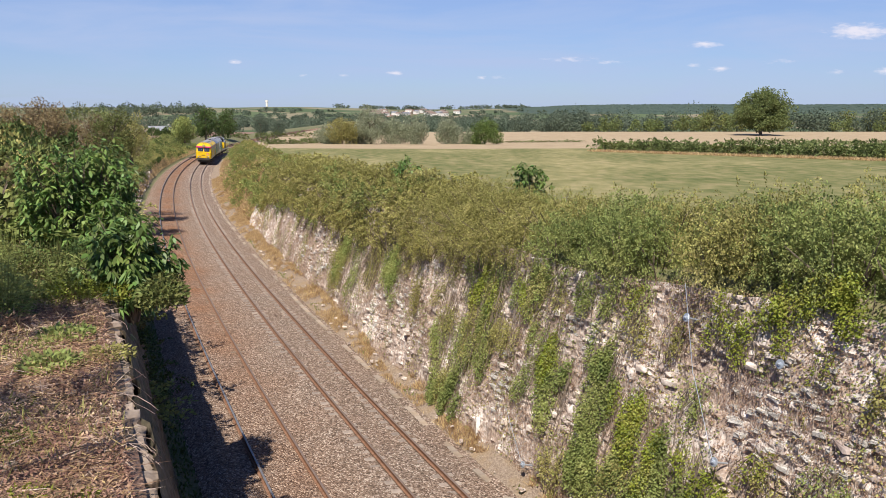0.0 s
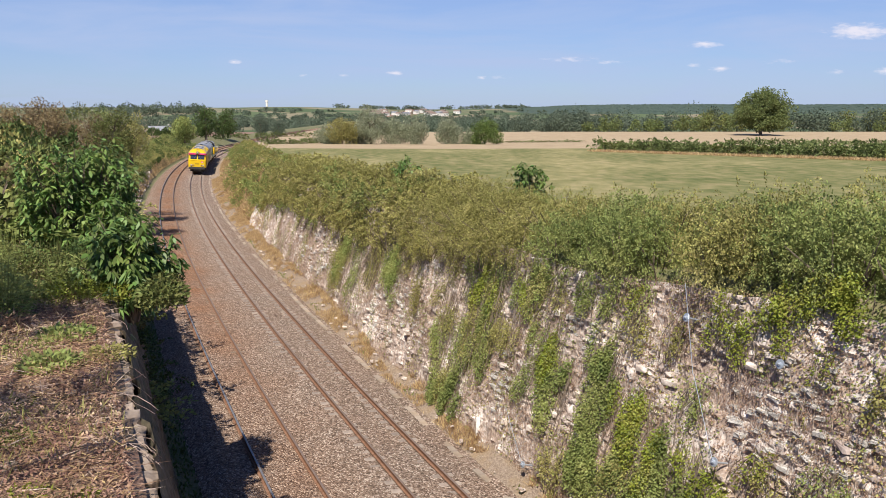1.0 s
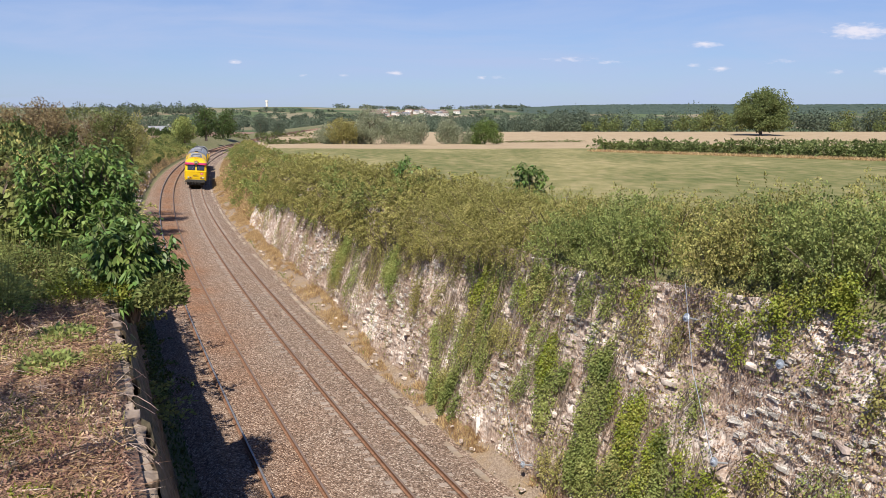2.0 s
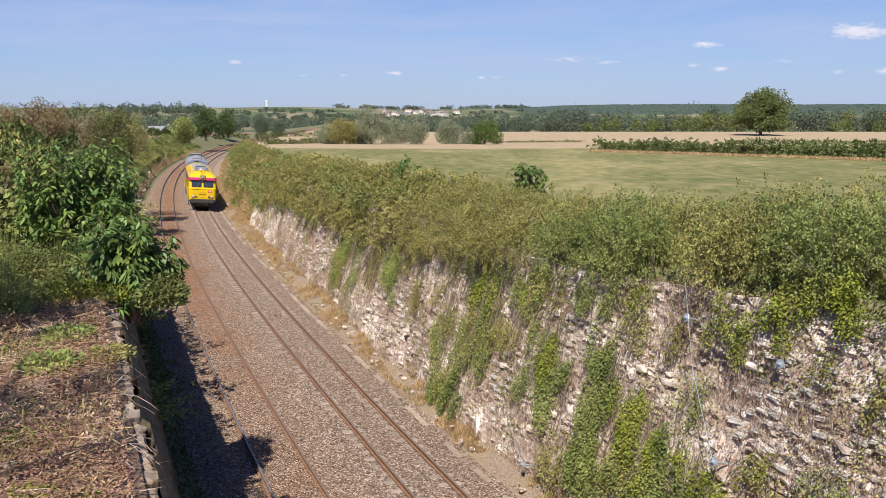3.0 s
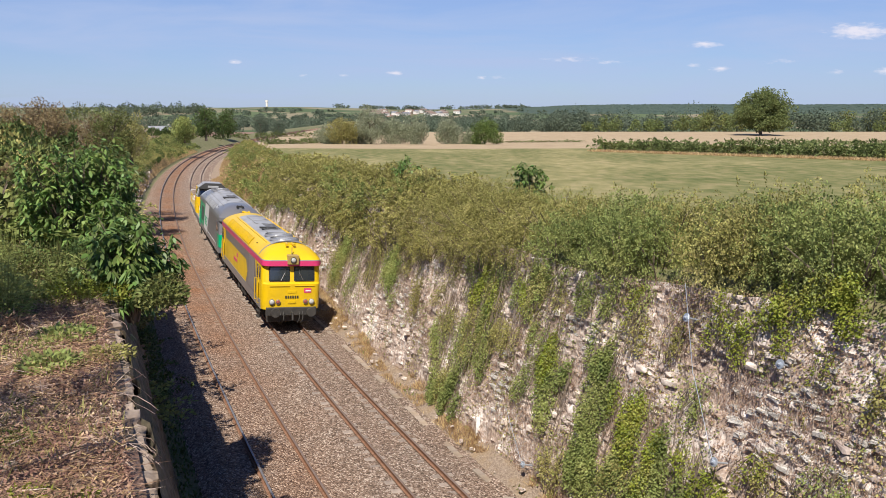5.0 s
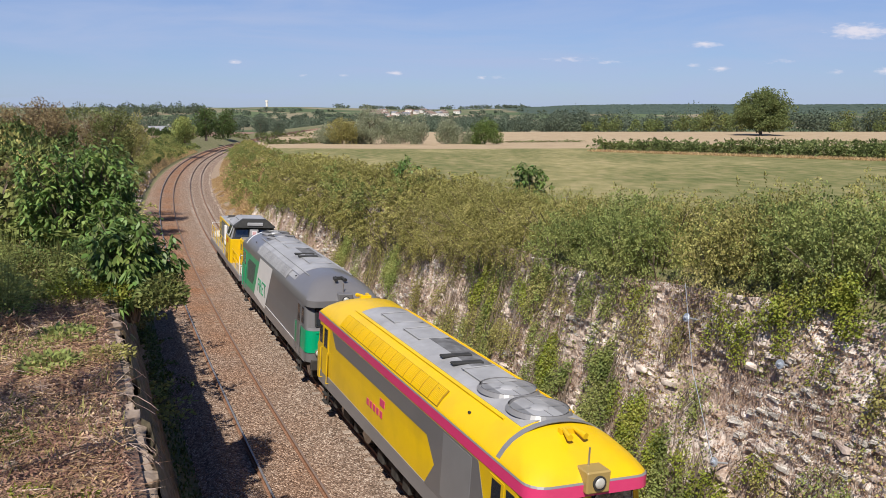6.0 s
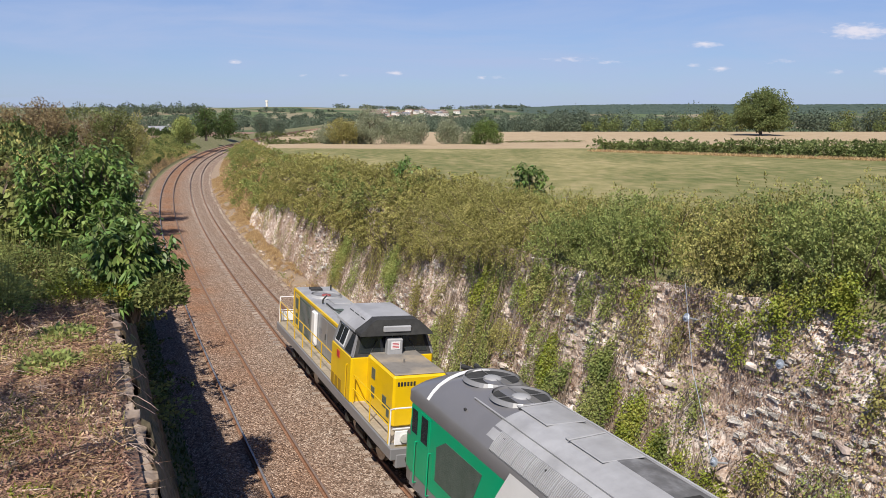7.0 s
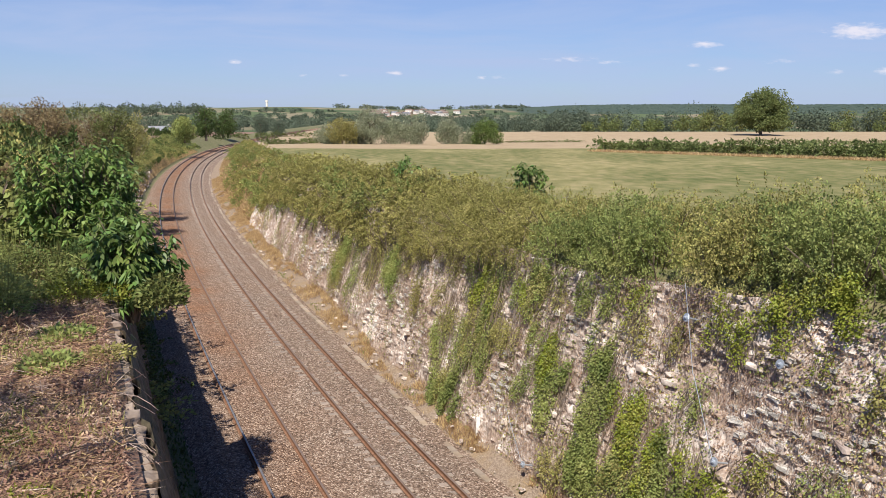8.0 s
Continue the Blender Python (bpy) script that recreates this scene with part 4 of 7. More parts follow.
    roof = part("cab_roof", bm, PALE, t, "dull grey cab roof, sooted at its front edge")
    for sx in (-1, 1):
        for k in range(3):
            bm = bmesh.new()
            box(bm, 0, 0, 0, 0.03, 0.42, 0.02, 0.006, Matrix.Rotation(sx * 0.70, 4, "Y"))
            bmesh.ops.translate(bm, vec=(sx * 0.88, 1.75 + 0.6 * k, 4.0), verts=bm.verts)
            part("roof_slot", bm, SOOT, roof)
    bm = bmesh.new()
    rows = []
    for y, lift in ((3.36, 0.006), (3.86, 0.006)):
        rows.append([bm.verts.new((x * 1.006, y + 0.22 * (3.9 - z) + (0.10 * math.sin(x * 9) if y < 3.5 else 0), z + lift)) for x, z in sect])
    for k in range(7):
        bm.faces.new((rows[0][k], rows[0][k + 1], rows[1][k + 1], rows[1][k]))
    bm.faces.new(rows[1])
    part("visor", bm, SOOT, roof, "sooty black front edge of the roof")
    bm = bmesh.new()
    box(bm, 0, 3.90, 3.84, 0.95, 0.10, 0.20, 0.03)
    part("lamp_bar", bm, PALE, t)
    bm = bmesh.new()
    box(bm, 0.05, 3.80, 3.24, 0.52, 0.30, 0.54, 0.03)
    cu = part("cooling_unit", bm, PALE, t, "pale grey box in front of the windscreens")
    bm = bmesh.new()
    box(bm, 0.05, 3.957, 3.30, 0.30, 0.012, 0.26)
    part("notice", bm, WHITE, cu, "white notice with red bars")
    bm = bmesh.new()
    for k in range(4):
        box(bm, 0.05, 3.965, 3.23 + 0.05 * k, 0.22, 0.008, 0.018)
    part("notice_bars", bm, RED, cu)
    # short hood
    bm = bmesh.new()
    box(bm, 0, 4.84, 2.17, 1.72, 2.54, 1.6, 0.07)
    part("short_hood", bm, YELLOW, t, "yellow short hood")
    bm = bmesh.new()
    box(bm, 0, 4.84, 2.985, 1.62, 2.44, 0.05, 0.02)
    part("short_hood_roof", bm, tread, t, "worn dark grey tread plate")
    bm = bmesh.new()
    rod(bm, (0.1, 4.9, 2.98), (0.1, 4.9, 3.12), 0.03, 8)
    part("lifting_eye", bm, STEEL, t)
    bm = bmesh.new()
    box(bm, -0.45, 6.115, 2.70, 0.42, 0.02, 0.20)
    part("badge", bm, RED, t, "plain red rectangular badge")
    bm = bmesh.new()
    for k in range(6):
        box(bm, 0.20 + 0.10 * k, 6.115, 2.72, 0.065, 0.012, 0.13, 0.01)
    part("number_bars", bm, SOOT, t, "row of plain dark number bars")
    for sx in (-1, 1):
        for y, z in ((4.25, 2.5), (5.35, 1.95), (4.25, 1.9), (5.75, 1.75)):
            bm = bmesh.new()
            box(bm, sx * 0.862, y, z, 0.02, 0.34, 0.36, 0.008)
            part("vent_grille", bm, GRILLE, t)
    # handrails along the running boards
    for sx in (-1, 1):
        for y0, y1 in ((-7.2, 1.2), (3.8, 7.2)):
            bm = bmesh.new()
            for z in (1.9, 2.35):
                rod(bm, (sx * 1.36, y0, z), (sx * 1.36, y1, z), 0.018, 6)
            part("handrail", bm, YELLOW, t)
            n = max(2, int((y1 - y0) / 1.3))
            for i in range(n + 1):
                bm = bmesh.new()
                y = y0 + (y1 - y0) * i / n
                rod(bm, (sx * 1.36, y, 1.36), (sx * 1.36, y, 2.35), 0.018, 6)
                part("handrail_post", bm, YELLOW, t)
        for end in (-1, 1):
            bm = bmesh.new()
            pts = [(sx * 1.36, end * 7.3, 1.36), (sx * 1.36, end * 7.3, 2.4), (sx * 1.30, end * 7.5, 2.5), (sx * 0.5, end * 7.5, 2.5), (sx * 0.42, end * 7.5, 2.35), (sx * 0.42, end * 7.5, 1.36)]
            for a, c in zip(pts, pts[1:]):
                rod(bm, a, c, 0.022, 6)
            rod(bm, (sx * 1.36, end * 7.5, 1.9), (sx * 0.42, end * 7.5, 1.9), 0.02, 6)
            part("end_rail", bm, WHITE, t, "white end railing")
            bm = bmesh.new()
            box(bm, sx * 0.9, end * 7.48, 1.62, 0.75, 0.04, 0.42, 0.02)
            part("end_plate", bm, WHITE, t)
            bm = bmesh.new()
            rod(bm, (sx * 1.0, end * 7.5, 1.62), (sx * 1.0, end * 7.58, 1.62), 0.13, 16)
            part("headlight", bm, LAMP, t)
    bm = bmesh.new()
    box(bm, 0, 0, 0.75, 2.2, 3.0, 0.55, 0.08)
    part("fuel_tank", bm, BLACK, t)
    add_buffers(t, 7.5, material=MIDGREY)
    for y in (-3.9, 3.9):
        add_bogie(t, y, 2.4, 0.575)
    return t


LOCO_A, LOCO_B, LOCO_C = make_cab_locomotive("yellow"), make_cab_locomotive("green"), make_hood_locomotive()

# ---- foliage ----
RNG = np.random.default_rng(11)
LEAF_OLIVE = leaf_mat("olive_leaves", [(0.200, 0.198, 0.060), (0.335, 0.308, 0.105), (0.465, 0.410, 0.175)], island=0.30)
LEAF_GREEN = leaf_mat("green_leaves", [(0.145, 0.188, 0.058), (0.262, 0.296, 0.094), (0.380, 0.384, 0.140)], island=0.30)
LEAF_LIME = leaf_mat("young_creeper_leaves", [(0.160, 0.190, 0.030), (0.260, 0.290, 0.045), (0.370, 0.360, 0.090)], island=0.4)
LEAF_BANK = leaf_mat("dull_bank_leaves", [(0.085, 0.105, 0.032), (0.160, 0.175, 0.055), (0.27, 0.26, 0.10)], island=0.45)
LEAF_DARK = leaf_mat("dark_leaves", [(0.045, 0.072, 0.024), (0.080, 0.115, 0.036), (0.130, 0.165, 0.052)], island=0.45)
LEAF_OAK = leaf_mat("oak_leaves", [(0.075, 0.115, 0.032), (0.135, 0.19, 0.05), (0.22, 0.26, 0.075)], island=0.45)
LEAF_GLOSSY = leaf_mat("glossy_broad_leaves", [(0.068, 0.118, 0.034), (0.135, 0.205, 0.052), (0.25, 0.315, 0.08)], island=0.45, rough=0.48, spec=0.4)
LEAF_FIELD = leaf_mat("field_tree_leaves", [(0.105, 0.140, 0.050), (0.180, 0.220, 0.078), (0.27, 0.295, 0.115)], island=0.3)
LEAF_SILVER = leaf_mat("silvery_willow_leaves", [(0.180, 0.205, 0.125), (0.280, 0.300, 0.190), (0.390, 0.390, 0.270)], island=0.4)
LEAF_YELLOW = leaf_mat("yellowing_leaves", [(0.20, 0.185, 0.060), (0.32, 0.285, 0.10), (0.42, 0.38, 0.16)], island=0.25)
LEAF_BROWN = leaf_mat("withered_leaves", [(0.200, 0.112, 0.070), (0.370, 0.235, 0.155), (0.540, 0.395, 0.290)], island=0.4)
LEAF_LITTER = leaf_mat("fallen_leaves", [(0.175, 0.092, 0.060), (0.42, 0.255, 0.180), (0.64, 0.48, 0.375)], island=0.45)
LEAF_RUSSET = leaf_mat("russet_scrub_leaves", [(0.13, 0.10, 0.045), (0.23, 0.165, 0.085), (0.34, 0.26, 0.15)], island=0.4)
# distant haze is put into these leaf colours as a pale blue-grey
LEAF_HAZED = leaf_mat("hazed_woodland_leaves", [(0.090, 0.122, 0.088), (0.130, 0.162, 0.112), (0.175, 0.205, 0.138)], island=0.25)
STRAW = leaf_mat("straw_grass", [(0.30, 0.19, 0.095), (0.45, 0.31, 0.165), (0.60, 0.45, 0.27)], island=0.4)
BARK = mat("bark", [(0.07, 0.05, 0.035), (0.14, 0.105, 0.075), (0.20, 0.16, 0.12)], scale=6, bump=0.7, stretch=(1, 1, 0.3), vary=0.2)
TWIG = mat("dry_twigs", [(0.20, 0.13, 0.10), (0.36, 0.265, 0.215), (0.54, 0.44, 0.38)], scale=3, bump=0, island=0.4)


def unit(v):
    return v / np.maximum(np.linalg.norm(v, axis=-1, keepdims=True), 1e-6)


def leaves(name, pos, out, length, width, material, parent=None, label="", droop=0.3, flat=0.0, kind="", jitter=0.65, broad=False):
    """Many small folded leaves of four corners, or broad ones of six, at pos and pointing roughly along out."""
    n = len(pos)
    a = unit(out + RNG.normal(0, jitter, (n, 3)) + np.array([0, 0, -droop]))
    r = RNG.normal(0, 1, (n, 3)) * (1 - flat) + np.array([0, 0, flat * 2.0])
    b = unit(np.cross(a, r))
    nn = np.cross(b, a)
    L = length * RNG.uniform(0.6, 1.35, (n, 1))
    Wd = width * RNG.uniform(0.7, 1.3, (n, 1)) / 2
    v = np.stack([pos, pos + a * L * 0.45 + b * Wd + nn * Wd * 0.3, pos + a * L, pos + a * L * 0.45 - b * Wd + nn * Wd * 0.3], 1)
    k = 4
    if broad:
        k = 6
        sag = np.array([0, 0, -1.0])
        e, f = Wd * 0.85, Wd * 0.95
        v = np.stack([pos, pos + a * L * 0.28 + b * e + nn * e * 0.3, pos + a * L * 0.66 + b * f + nn * f * 0.2 + sag * L * 0.06, pos + a * L + sag * L * 0.16,
                      pos + a * L * 0.66 - b * f + nn * f * 0.2 + sag * L * 0.06, pos + a * L * 0.28 - b * e + nn * e * 0.3], 1)
    me = bpy.data.meshes.new(name)
    me.vertices.add(k * n)
    me.vertices.foreach_set("co", v.reshape(-1).astype(np.float32))
    me.loops.add(k * n)
    me.loops.foreach_set("vertex_index", np.arange(k * n, dtype=np.int32))
    me.polygons.add(n)
    me.polygons.foreach_set("loop_start", np.arange(0, k * n, k, dtype=np.int32))
    me.materials.append(material)
    me.update(calc_edges=True)
    me.validate()
    ob = new(name, me)
    if parent:
        ob.parent = parent
    if label:
        tagged(ob, label)
    if kind:
        tagged(ob, kind=kind)
    return ob


def clumps(n, rx, ry, rz, k, cr, seed, lower=-0.6):
    """Leaf places on the outside of k clumps heaped into an uneven mound."""
    g = np.random.default_rng(seed)
    c = unit(g.normal(0, 1, (k, 3))) * g.uniform(0.25, 1.0, (k, 1)) ** 0.6
    c[:, 2] = np.where(c[:, 2] < lower, -c[:, 2] * 0.5, c[:, 2])
    c *= np.array([rx, ry, rz]) * g.uniform(0.75, 1.12, (k, 1))
    r = cr * g.uniform(0.55, 1.35, k)
    w = r ** 2
    i = g.choice(k, n, p=w / w.sum())
    d = unit(g.normal(0, 1, (n, 3)))
    rad = r[i] * g.uniform(0.25, 1.08, n) ** 0.5
    p = c[i] + d * rad[:, None]
    return p, unit(d + 0.5 * unit(p / np.array([rx, ry, rz])))


def sprays(shoots, per, rx, ry, rz, k, cr, seed, reach=0.65):
    """Leaf places strung along arching shoots that stand out of a mound of clumps."""
    g = np.random.default_rng(seed)
    p, o = clumps(shoots, rx * 0.80, ry * 0.80, rz * 0.80, k, cr * 0.8, seed)
    d = unit(o + np.array([0, 0, 0.55]) + g.normal(0, 0.38, (shoots, 3)))
    L = reach * g.uniform(0.45, 1.25, (shoots, 1))
    side = unit(np.cross(d, g.normal(0, 1, (shoots, 3))))
    u = g.uniform(0.0, 1.0, (shoots, per)) ** 0.85
    off = g.normal(0, 1, (shoots, per)) * 0.11 * (1.15 - u)
    q = p[:, None] + d[:, None] * (L * u)[..., None] + side[:, None] * off[..., None]
    q[..., 2] -= 0.42 * L * u ** 2
    q += g.normal(0, 0.018, q.shape)
    lean = d[:, None] + side[:, None] * np.sign(off)[..., None] * 0.9
    return q.reshape(-1, 3), unit(lean.reshape(-1, 3))


def stems(parent, n, rx, ry, z0, z1, r, seed, name="stem", material=None):
    g = random.Random(seed)
    bm = bmesh.new()
    for i in range(n):
        a = Vector((g.uniform(-0.25, 0.25) * rx, g.uniform(-0.25, 0.25) * ry, z0))
        b = Vector((g.uniform(-0.8, 0.8) * rx, g.uniform(-0.8, 0.8) * ry, g.uniform(0.5, 1.0) * z1))
        m = a.lerp(b, 0.5) + Vector((g.uniform(-0.15, 0.15), g.uniform(-0.15, 0.15), 0.1))
        rod(bm, a, m, r, 5, r * 0.7)
        rod(bm, m, b, r * 0.7, 5, r * 0.25)
    return tagged(part(name, bm, material or BARK, parent), kind="stuff")


def make_shrub(label, material, n, rx, ry, rz, k, cr, seed, length=0.11, width=0.06, name="shrub", category="shrub", group=""):
    t = tagged(new(name), label, category, group=group)
    p, o = sprays(n // 34, 34, rx, ry, rz, k, cr, seed, max(0.62, length * 6))
    p[:, 2] += rz * 0.55
    leaves("crown", p, o, length, width, material, t, flat=0.45, kind="stuff", jitter=0.42)
    stems(t, 7, rx, ry, -0.4, rz * 1.3, 0.035, seed)
    return t


def tree_trunk(t, h, r, seed, limbs=6, spread=0.35):
    g = random.Random(seed)
    bm = bmesh.new()
    top = Vector((g.uniform(-0.3, 0.3), g.uniform(-0.3, 0.3), h * 0.55))
    rod(bm, (0, 0, -0.5), (0, 0, 0.25), r * 1.4, 10, r)
    rod(bm, (0, 0, 0.2), top, r, 10, r * 0.55)
    part("trunk", bm, BARK, t)
    for i in range(limbs):
        bm = bmesh.new()
        a = Vector((0, 0, 0)).lerp(top, g.uniform(0.45, 1.0))
        ang = 2 * math.pi * i / limbs + g.uniform(-0.4, 0.4)
        b = a + Vector((math.cos(ang) * h * spread, math.sin(ang) * h * spread, h * g.uniform(0.15, 0.4)))
        m = a.lerp(b, 0.5) + Vector((0, 0, h * 0.05))
        rod(bm, a, m, r * 0.4, 6, r * 0.25)
        rod(bm, m, b, r * 0.25, 6, r * 0.06)
        part("limb", bm, BARK, t)


def make_tree(label, material, h, rx, base, n, k, cr, seed, length=0.3, width=0.2, name="tree", r=None, group=""):
    """Crown from height base to h, rx wide, on a tapered trunk with limbs."""
    t = tagged(new(name), label, "tree", group=group)
    rz = (h - base) / 2
    p, o = clumps(n, rx * 0.86, rx * 0.86, rz * 0.86, k, cr, seed, lower=-0.95)
    p[:, 2] += base + rz
    leaves("crown", p, o, length, width, material, t)
    tree_trunk(t, h, r or h * 0.03, seed)
    return t


def scaled(x, y, z, rz, s, sz=None):
    return Matrix.LocRotScale((x, y, z), Euler((0, 0, rz)), (s, s, sz or s))


def ground_z(x, y, left=False):
    f = natural_left if left else natural_right
    return float(f(np.float64(x), np.float64(y)) + hills(np.float64(x), np.float64(y)))


def right_top(s):
    return float(wall_base(s) + max(float(right_height(s)), 0.8) * wall_lean(s))


# ---- rock face beside the running track ----
def rock_point(s, u):
    """Place on the face: u runs from 0 at its foot to 1 at its brow."""
    zt = float(right_height(s)) - 0.25
    z = -0.1 + u * (zt + 0.1)
    d = float(wall_base(s)) + max(z, 0) * float(wall_lean(s))
    # beds of limestone in blocks, with cracks between them, on a slow bulge
    q = Vector((s * 1.9, z * 4.4, 0.0))
    dist, pts = noise.voronoi(q)
    crack = min(1.0, (dist[1] - dist[0]) / 0.22)
    h = noise.cell(pts[0] * 7.3)
    bulge = 0.35 * noise.noise(Vector((s * 0.22, z * 0.35, 3.0))) + 0.07 * noise.noise(Vector((s * 0.9, z * 1.3, 9.0)))
    fine = 0.05 * noise.noise(Vector((s * 4, z * 6, 1.0)))
    out = bulge + 0.07 * h * crack - 0.06 * (1 - crack) + fine + 0.035 * abs(math.sin(z * 3.4 + 0.8 * math.sin(s * 0.33) + 0.5 * noise.noise(Vector((s * 0.8, z, 2.0)))))
    return s, d - out, z


def rock_mat():
    m = bpy.data.materials.new("weathered_limestone")
    m.use_nodes = True
    nt = m.node_tree
    N, L = nt.nodes.new, nt.links.new
    b = nt.nodes["Principled BSDF"]
    geo = N("ShaderNodeNewGeometry")

    def noise_tex(scale, detail, rough=0.6):
        no = N("ShaderNodeTexNoise")
        no.inputs["Scale"].default_value, no.inputs["Detail"].default_value, no.inputs["Roughness"].default_value = scale, detail, rough
        L(geo.outputs["Position"], no.inputs["Vector"])
        return no.outputs["Fac"]

    def ramp(fac, *stops):
        rp = N("ShaderNodeValToRGB")
        while len(rp.color_ramp.elements) < len(stops):
            rp.color_ramp.elements.new(0.5)
        for e, (p, c) in zip(rp.color_ramp.elements, stops):
            e.position, e.color = p, (*c, 1)
        L(fac, rp.inputs[0])
        return rp.outputs[0]

    def blend(fac, a, c):
        mx = N("ShaderNodeMixRGB")
        L(fac, mx.inputs[0])
        L(a, mx.inputs[1])
        L(c, mx.inputs[2])
        return mx.outputs[0]
    stone = ramp(noise_tex(5, 9, 0.7), (0.33, (0.17, 0.115, 0.09)), (0.42, (0.40, 0.315, 0.265)), (0.51, (0.60, 0.52, 0.465)), (0.63, (0.78, 0.72, 0.67)))
    earth = ramp(noise_tex(9, 8), (0.3, (0.17, 0.12, 0.095)), (0.5, (0.36, 0.27, 0.215)), (0.7, (0.54, 0.44, 0.37)))
    ochre = ramp(noise_tex(7, 6), (0.3, (0.34, 0.22, 0.12)), (0.7, (0.52, 0.40, 0.27)))
    mask = ramp(noise_tex(0.75, 8, 0.68), (0.468, (0, 0, 0)), (0.59, (1, 1, 1)))
    mask2 = ramp(noise_tex(1.6, 4), (0.62, (0, 0, 0)), (0.70, (0.6, 0.6, 0.6)))
    L(blend(mask2, blend(mask, stone, earth), ochre), b.inputs["Base Color"])
    b.inputs["Roughness"].default_value = 0.95
    b.inputs["Specular IOR Level"].default_value = 0.15
    bp = N("ShaderNodeBump")
    bp.inputs["Strength"].default_value, bp.inputs["Distance"].default_value = 0.8, 0.05
    L(noise_tex(9, 9, 0.72), bp.inputs["Height"])
    L(bp.outputs[0], b.inputs["Normal"])
    return m


ROCK = rock_mat()


def make_rock_face():
    s0, s1, ns, nu = -12.0, 70.0, 900, 72
    V, F = [], []
    for i in range(ns + 1):
        s = s0 + (s1 - s0) * (i / ns) ** 1.15
        for j in range(nu + 1):
            ss, d, z = rock_point(s, j / nu)
            V.append(on_line(ss, d, z))
    for i in range(ns):
        for j in range(nu):
            a = i * (nu + 1) + j
            F.append((a, a + nu + 1, a + nu + 2, a + 1))
    w = link_mesh("rock_face", V, F, ROCK)
    return tagged(w, "rough limestone rock face, weathered white and brown", "rock wall", kind="structure")


ROCK_FACE = make_rock_face()


def wall_spots(n, s, z, rs, rz, g):
    """Places spread over an oval of the face, with the way out of it."""
    a, r = g.uniform(0, 2 * math.pi, n), np.sqrt(g.uniform(0, 1, n))
    ss = s + rs * r * np.cos(a) + g.normal(0, rs * 0.12, n)
    zz = np.maximum(z + rz * r * np.sin(a) + g.normal(0, rz * 0.12, n), -0.1)
    bul = np.array([0.35 * noise.noise(Vector((float(x) * 0.22, float(y) * 0.35, 3.0))) for x, y in zip(ss, zz)])
    d = wall_base(ss) + np.maximum(zz, 0) * wall_lean(ss) - bul - g.uniform(0.16, 0.52, n) * (1 - 0.4 * r)
    x, y = line_arrays(ss, d)
    th = np.interp(ss, SS, TH)
    out = np.stack([-np.cos(th), np.sin(th), np.zeros(n)], -1)
    return np.stack([x, y, zz], -1), out


def make_creeper(s, z, rs, rz, material, label, dens=1.0, seed=0, length=0.075, width=0.055):
    g = np.random.default_rng(1000 + seed)
    t = tagged(new("creeper"), label, "climbing plant", group="creepers on the rock face")
    n = int(rs * rz * 1900 * dens)
    # broken into tufts so that its edge is ragged
    k = max(5, int(rs * rz * 9))
    c = g.uniform(-1, 1, (k, 2))
    P, O = [], []
    for cx, cy in c:
        p, o = wall_spots(max(8, n // k), s + cx * rs * 0.95, z + cy * rz * 0.85 - 0.25 * rz * g.uniform(0, 1) ** 2, 0.09 + rs * 0.16, 0.22 + rz * 0.28 * g.uniform(0.5, 1.6), g)
        P.append(p)
        O.append(o)
    leaves("leaf_mat", np.concatenate(P), np.concatenate(O), length * 0.78, width * 0.78, material, t, droop=0.7, kind="stuff")
    bm = bmesh.new()
    for i in range(int(4 + rs * 6)):
        sa = s + g.uniform(-rs, rs)
        za = z + rz * 0.95
        pts = []
        for j in range(5):
            zz = za - 2 * rz * j / 4
            sa += g.normal(0, 0.1)
            pts.append(on_line(sa, float(wall_base(sa) + max(zz, 0) * wall_lean(sa)) - 0.2, max(zz, -0.1)))
        for a, b in zip(pts, pts[1:]):
            rod(bm, a, b, 0.012, 4, 0.009)
    tagged(part("vine_stem", bm, BARK, t), kind="stuff")
    return t

# ---- hedge on the brow of the rock face ----
def hedge_height(s):
    return float(np.interp(s, [-12, 0, 4, 10, 16, 30, 60, 90], [2.9, 2.8, 2.75, 2.6, 2.0, 1.75, 1.7, 1.6]))


def put(base, m):
    """Sets base at m the first time, a copy of it after that."""
    if not base.get("placed"):
        base["placed"] = 1
        base.matrix_basis = m
        return base
    return copy_thing(base, m @ Matrix.Diagonal((*[1 / k for k in base.scale], 1)))


def place(base, s, d, z, scale, g, sz=None, first=None):
    """A copy of base at a place on the line; the first call moves base itself."""
    p = on_line(s, d, z)
    return put(base, scaled(p.x, p.y, p.z, g.uniform(0, 6.28), scale, sz))


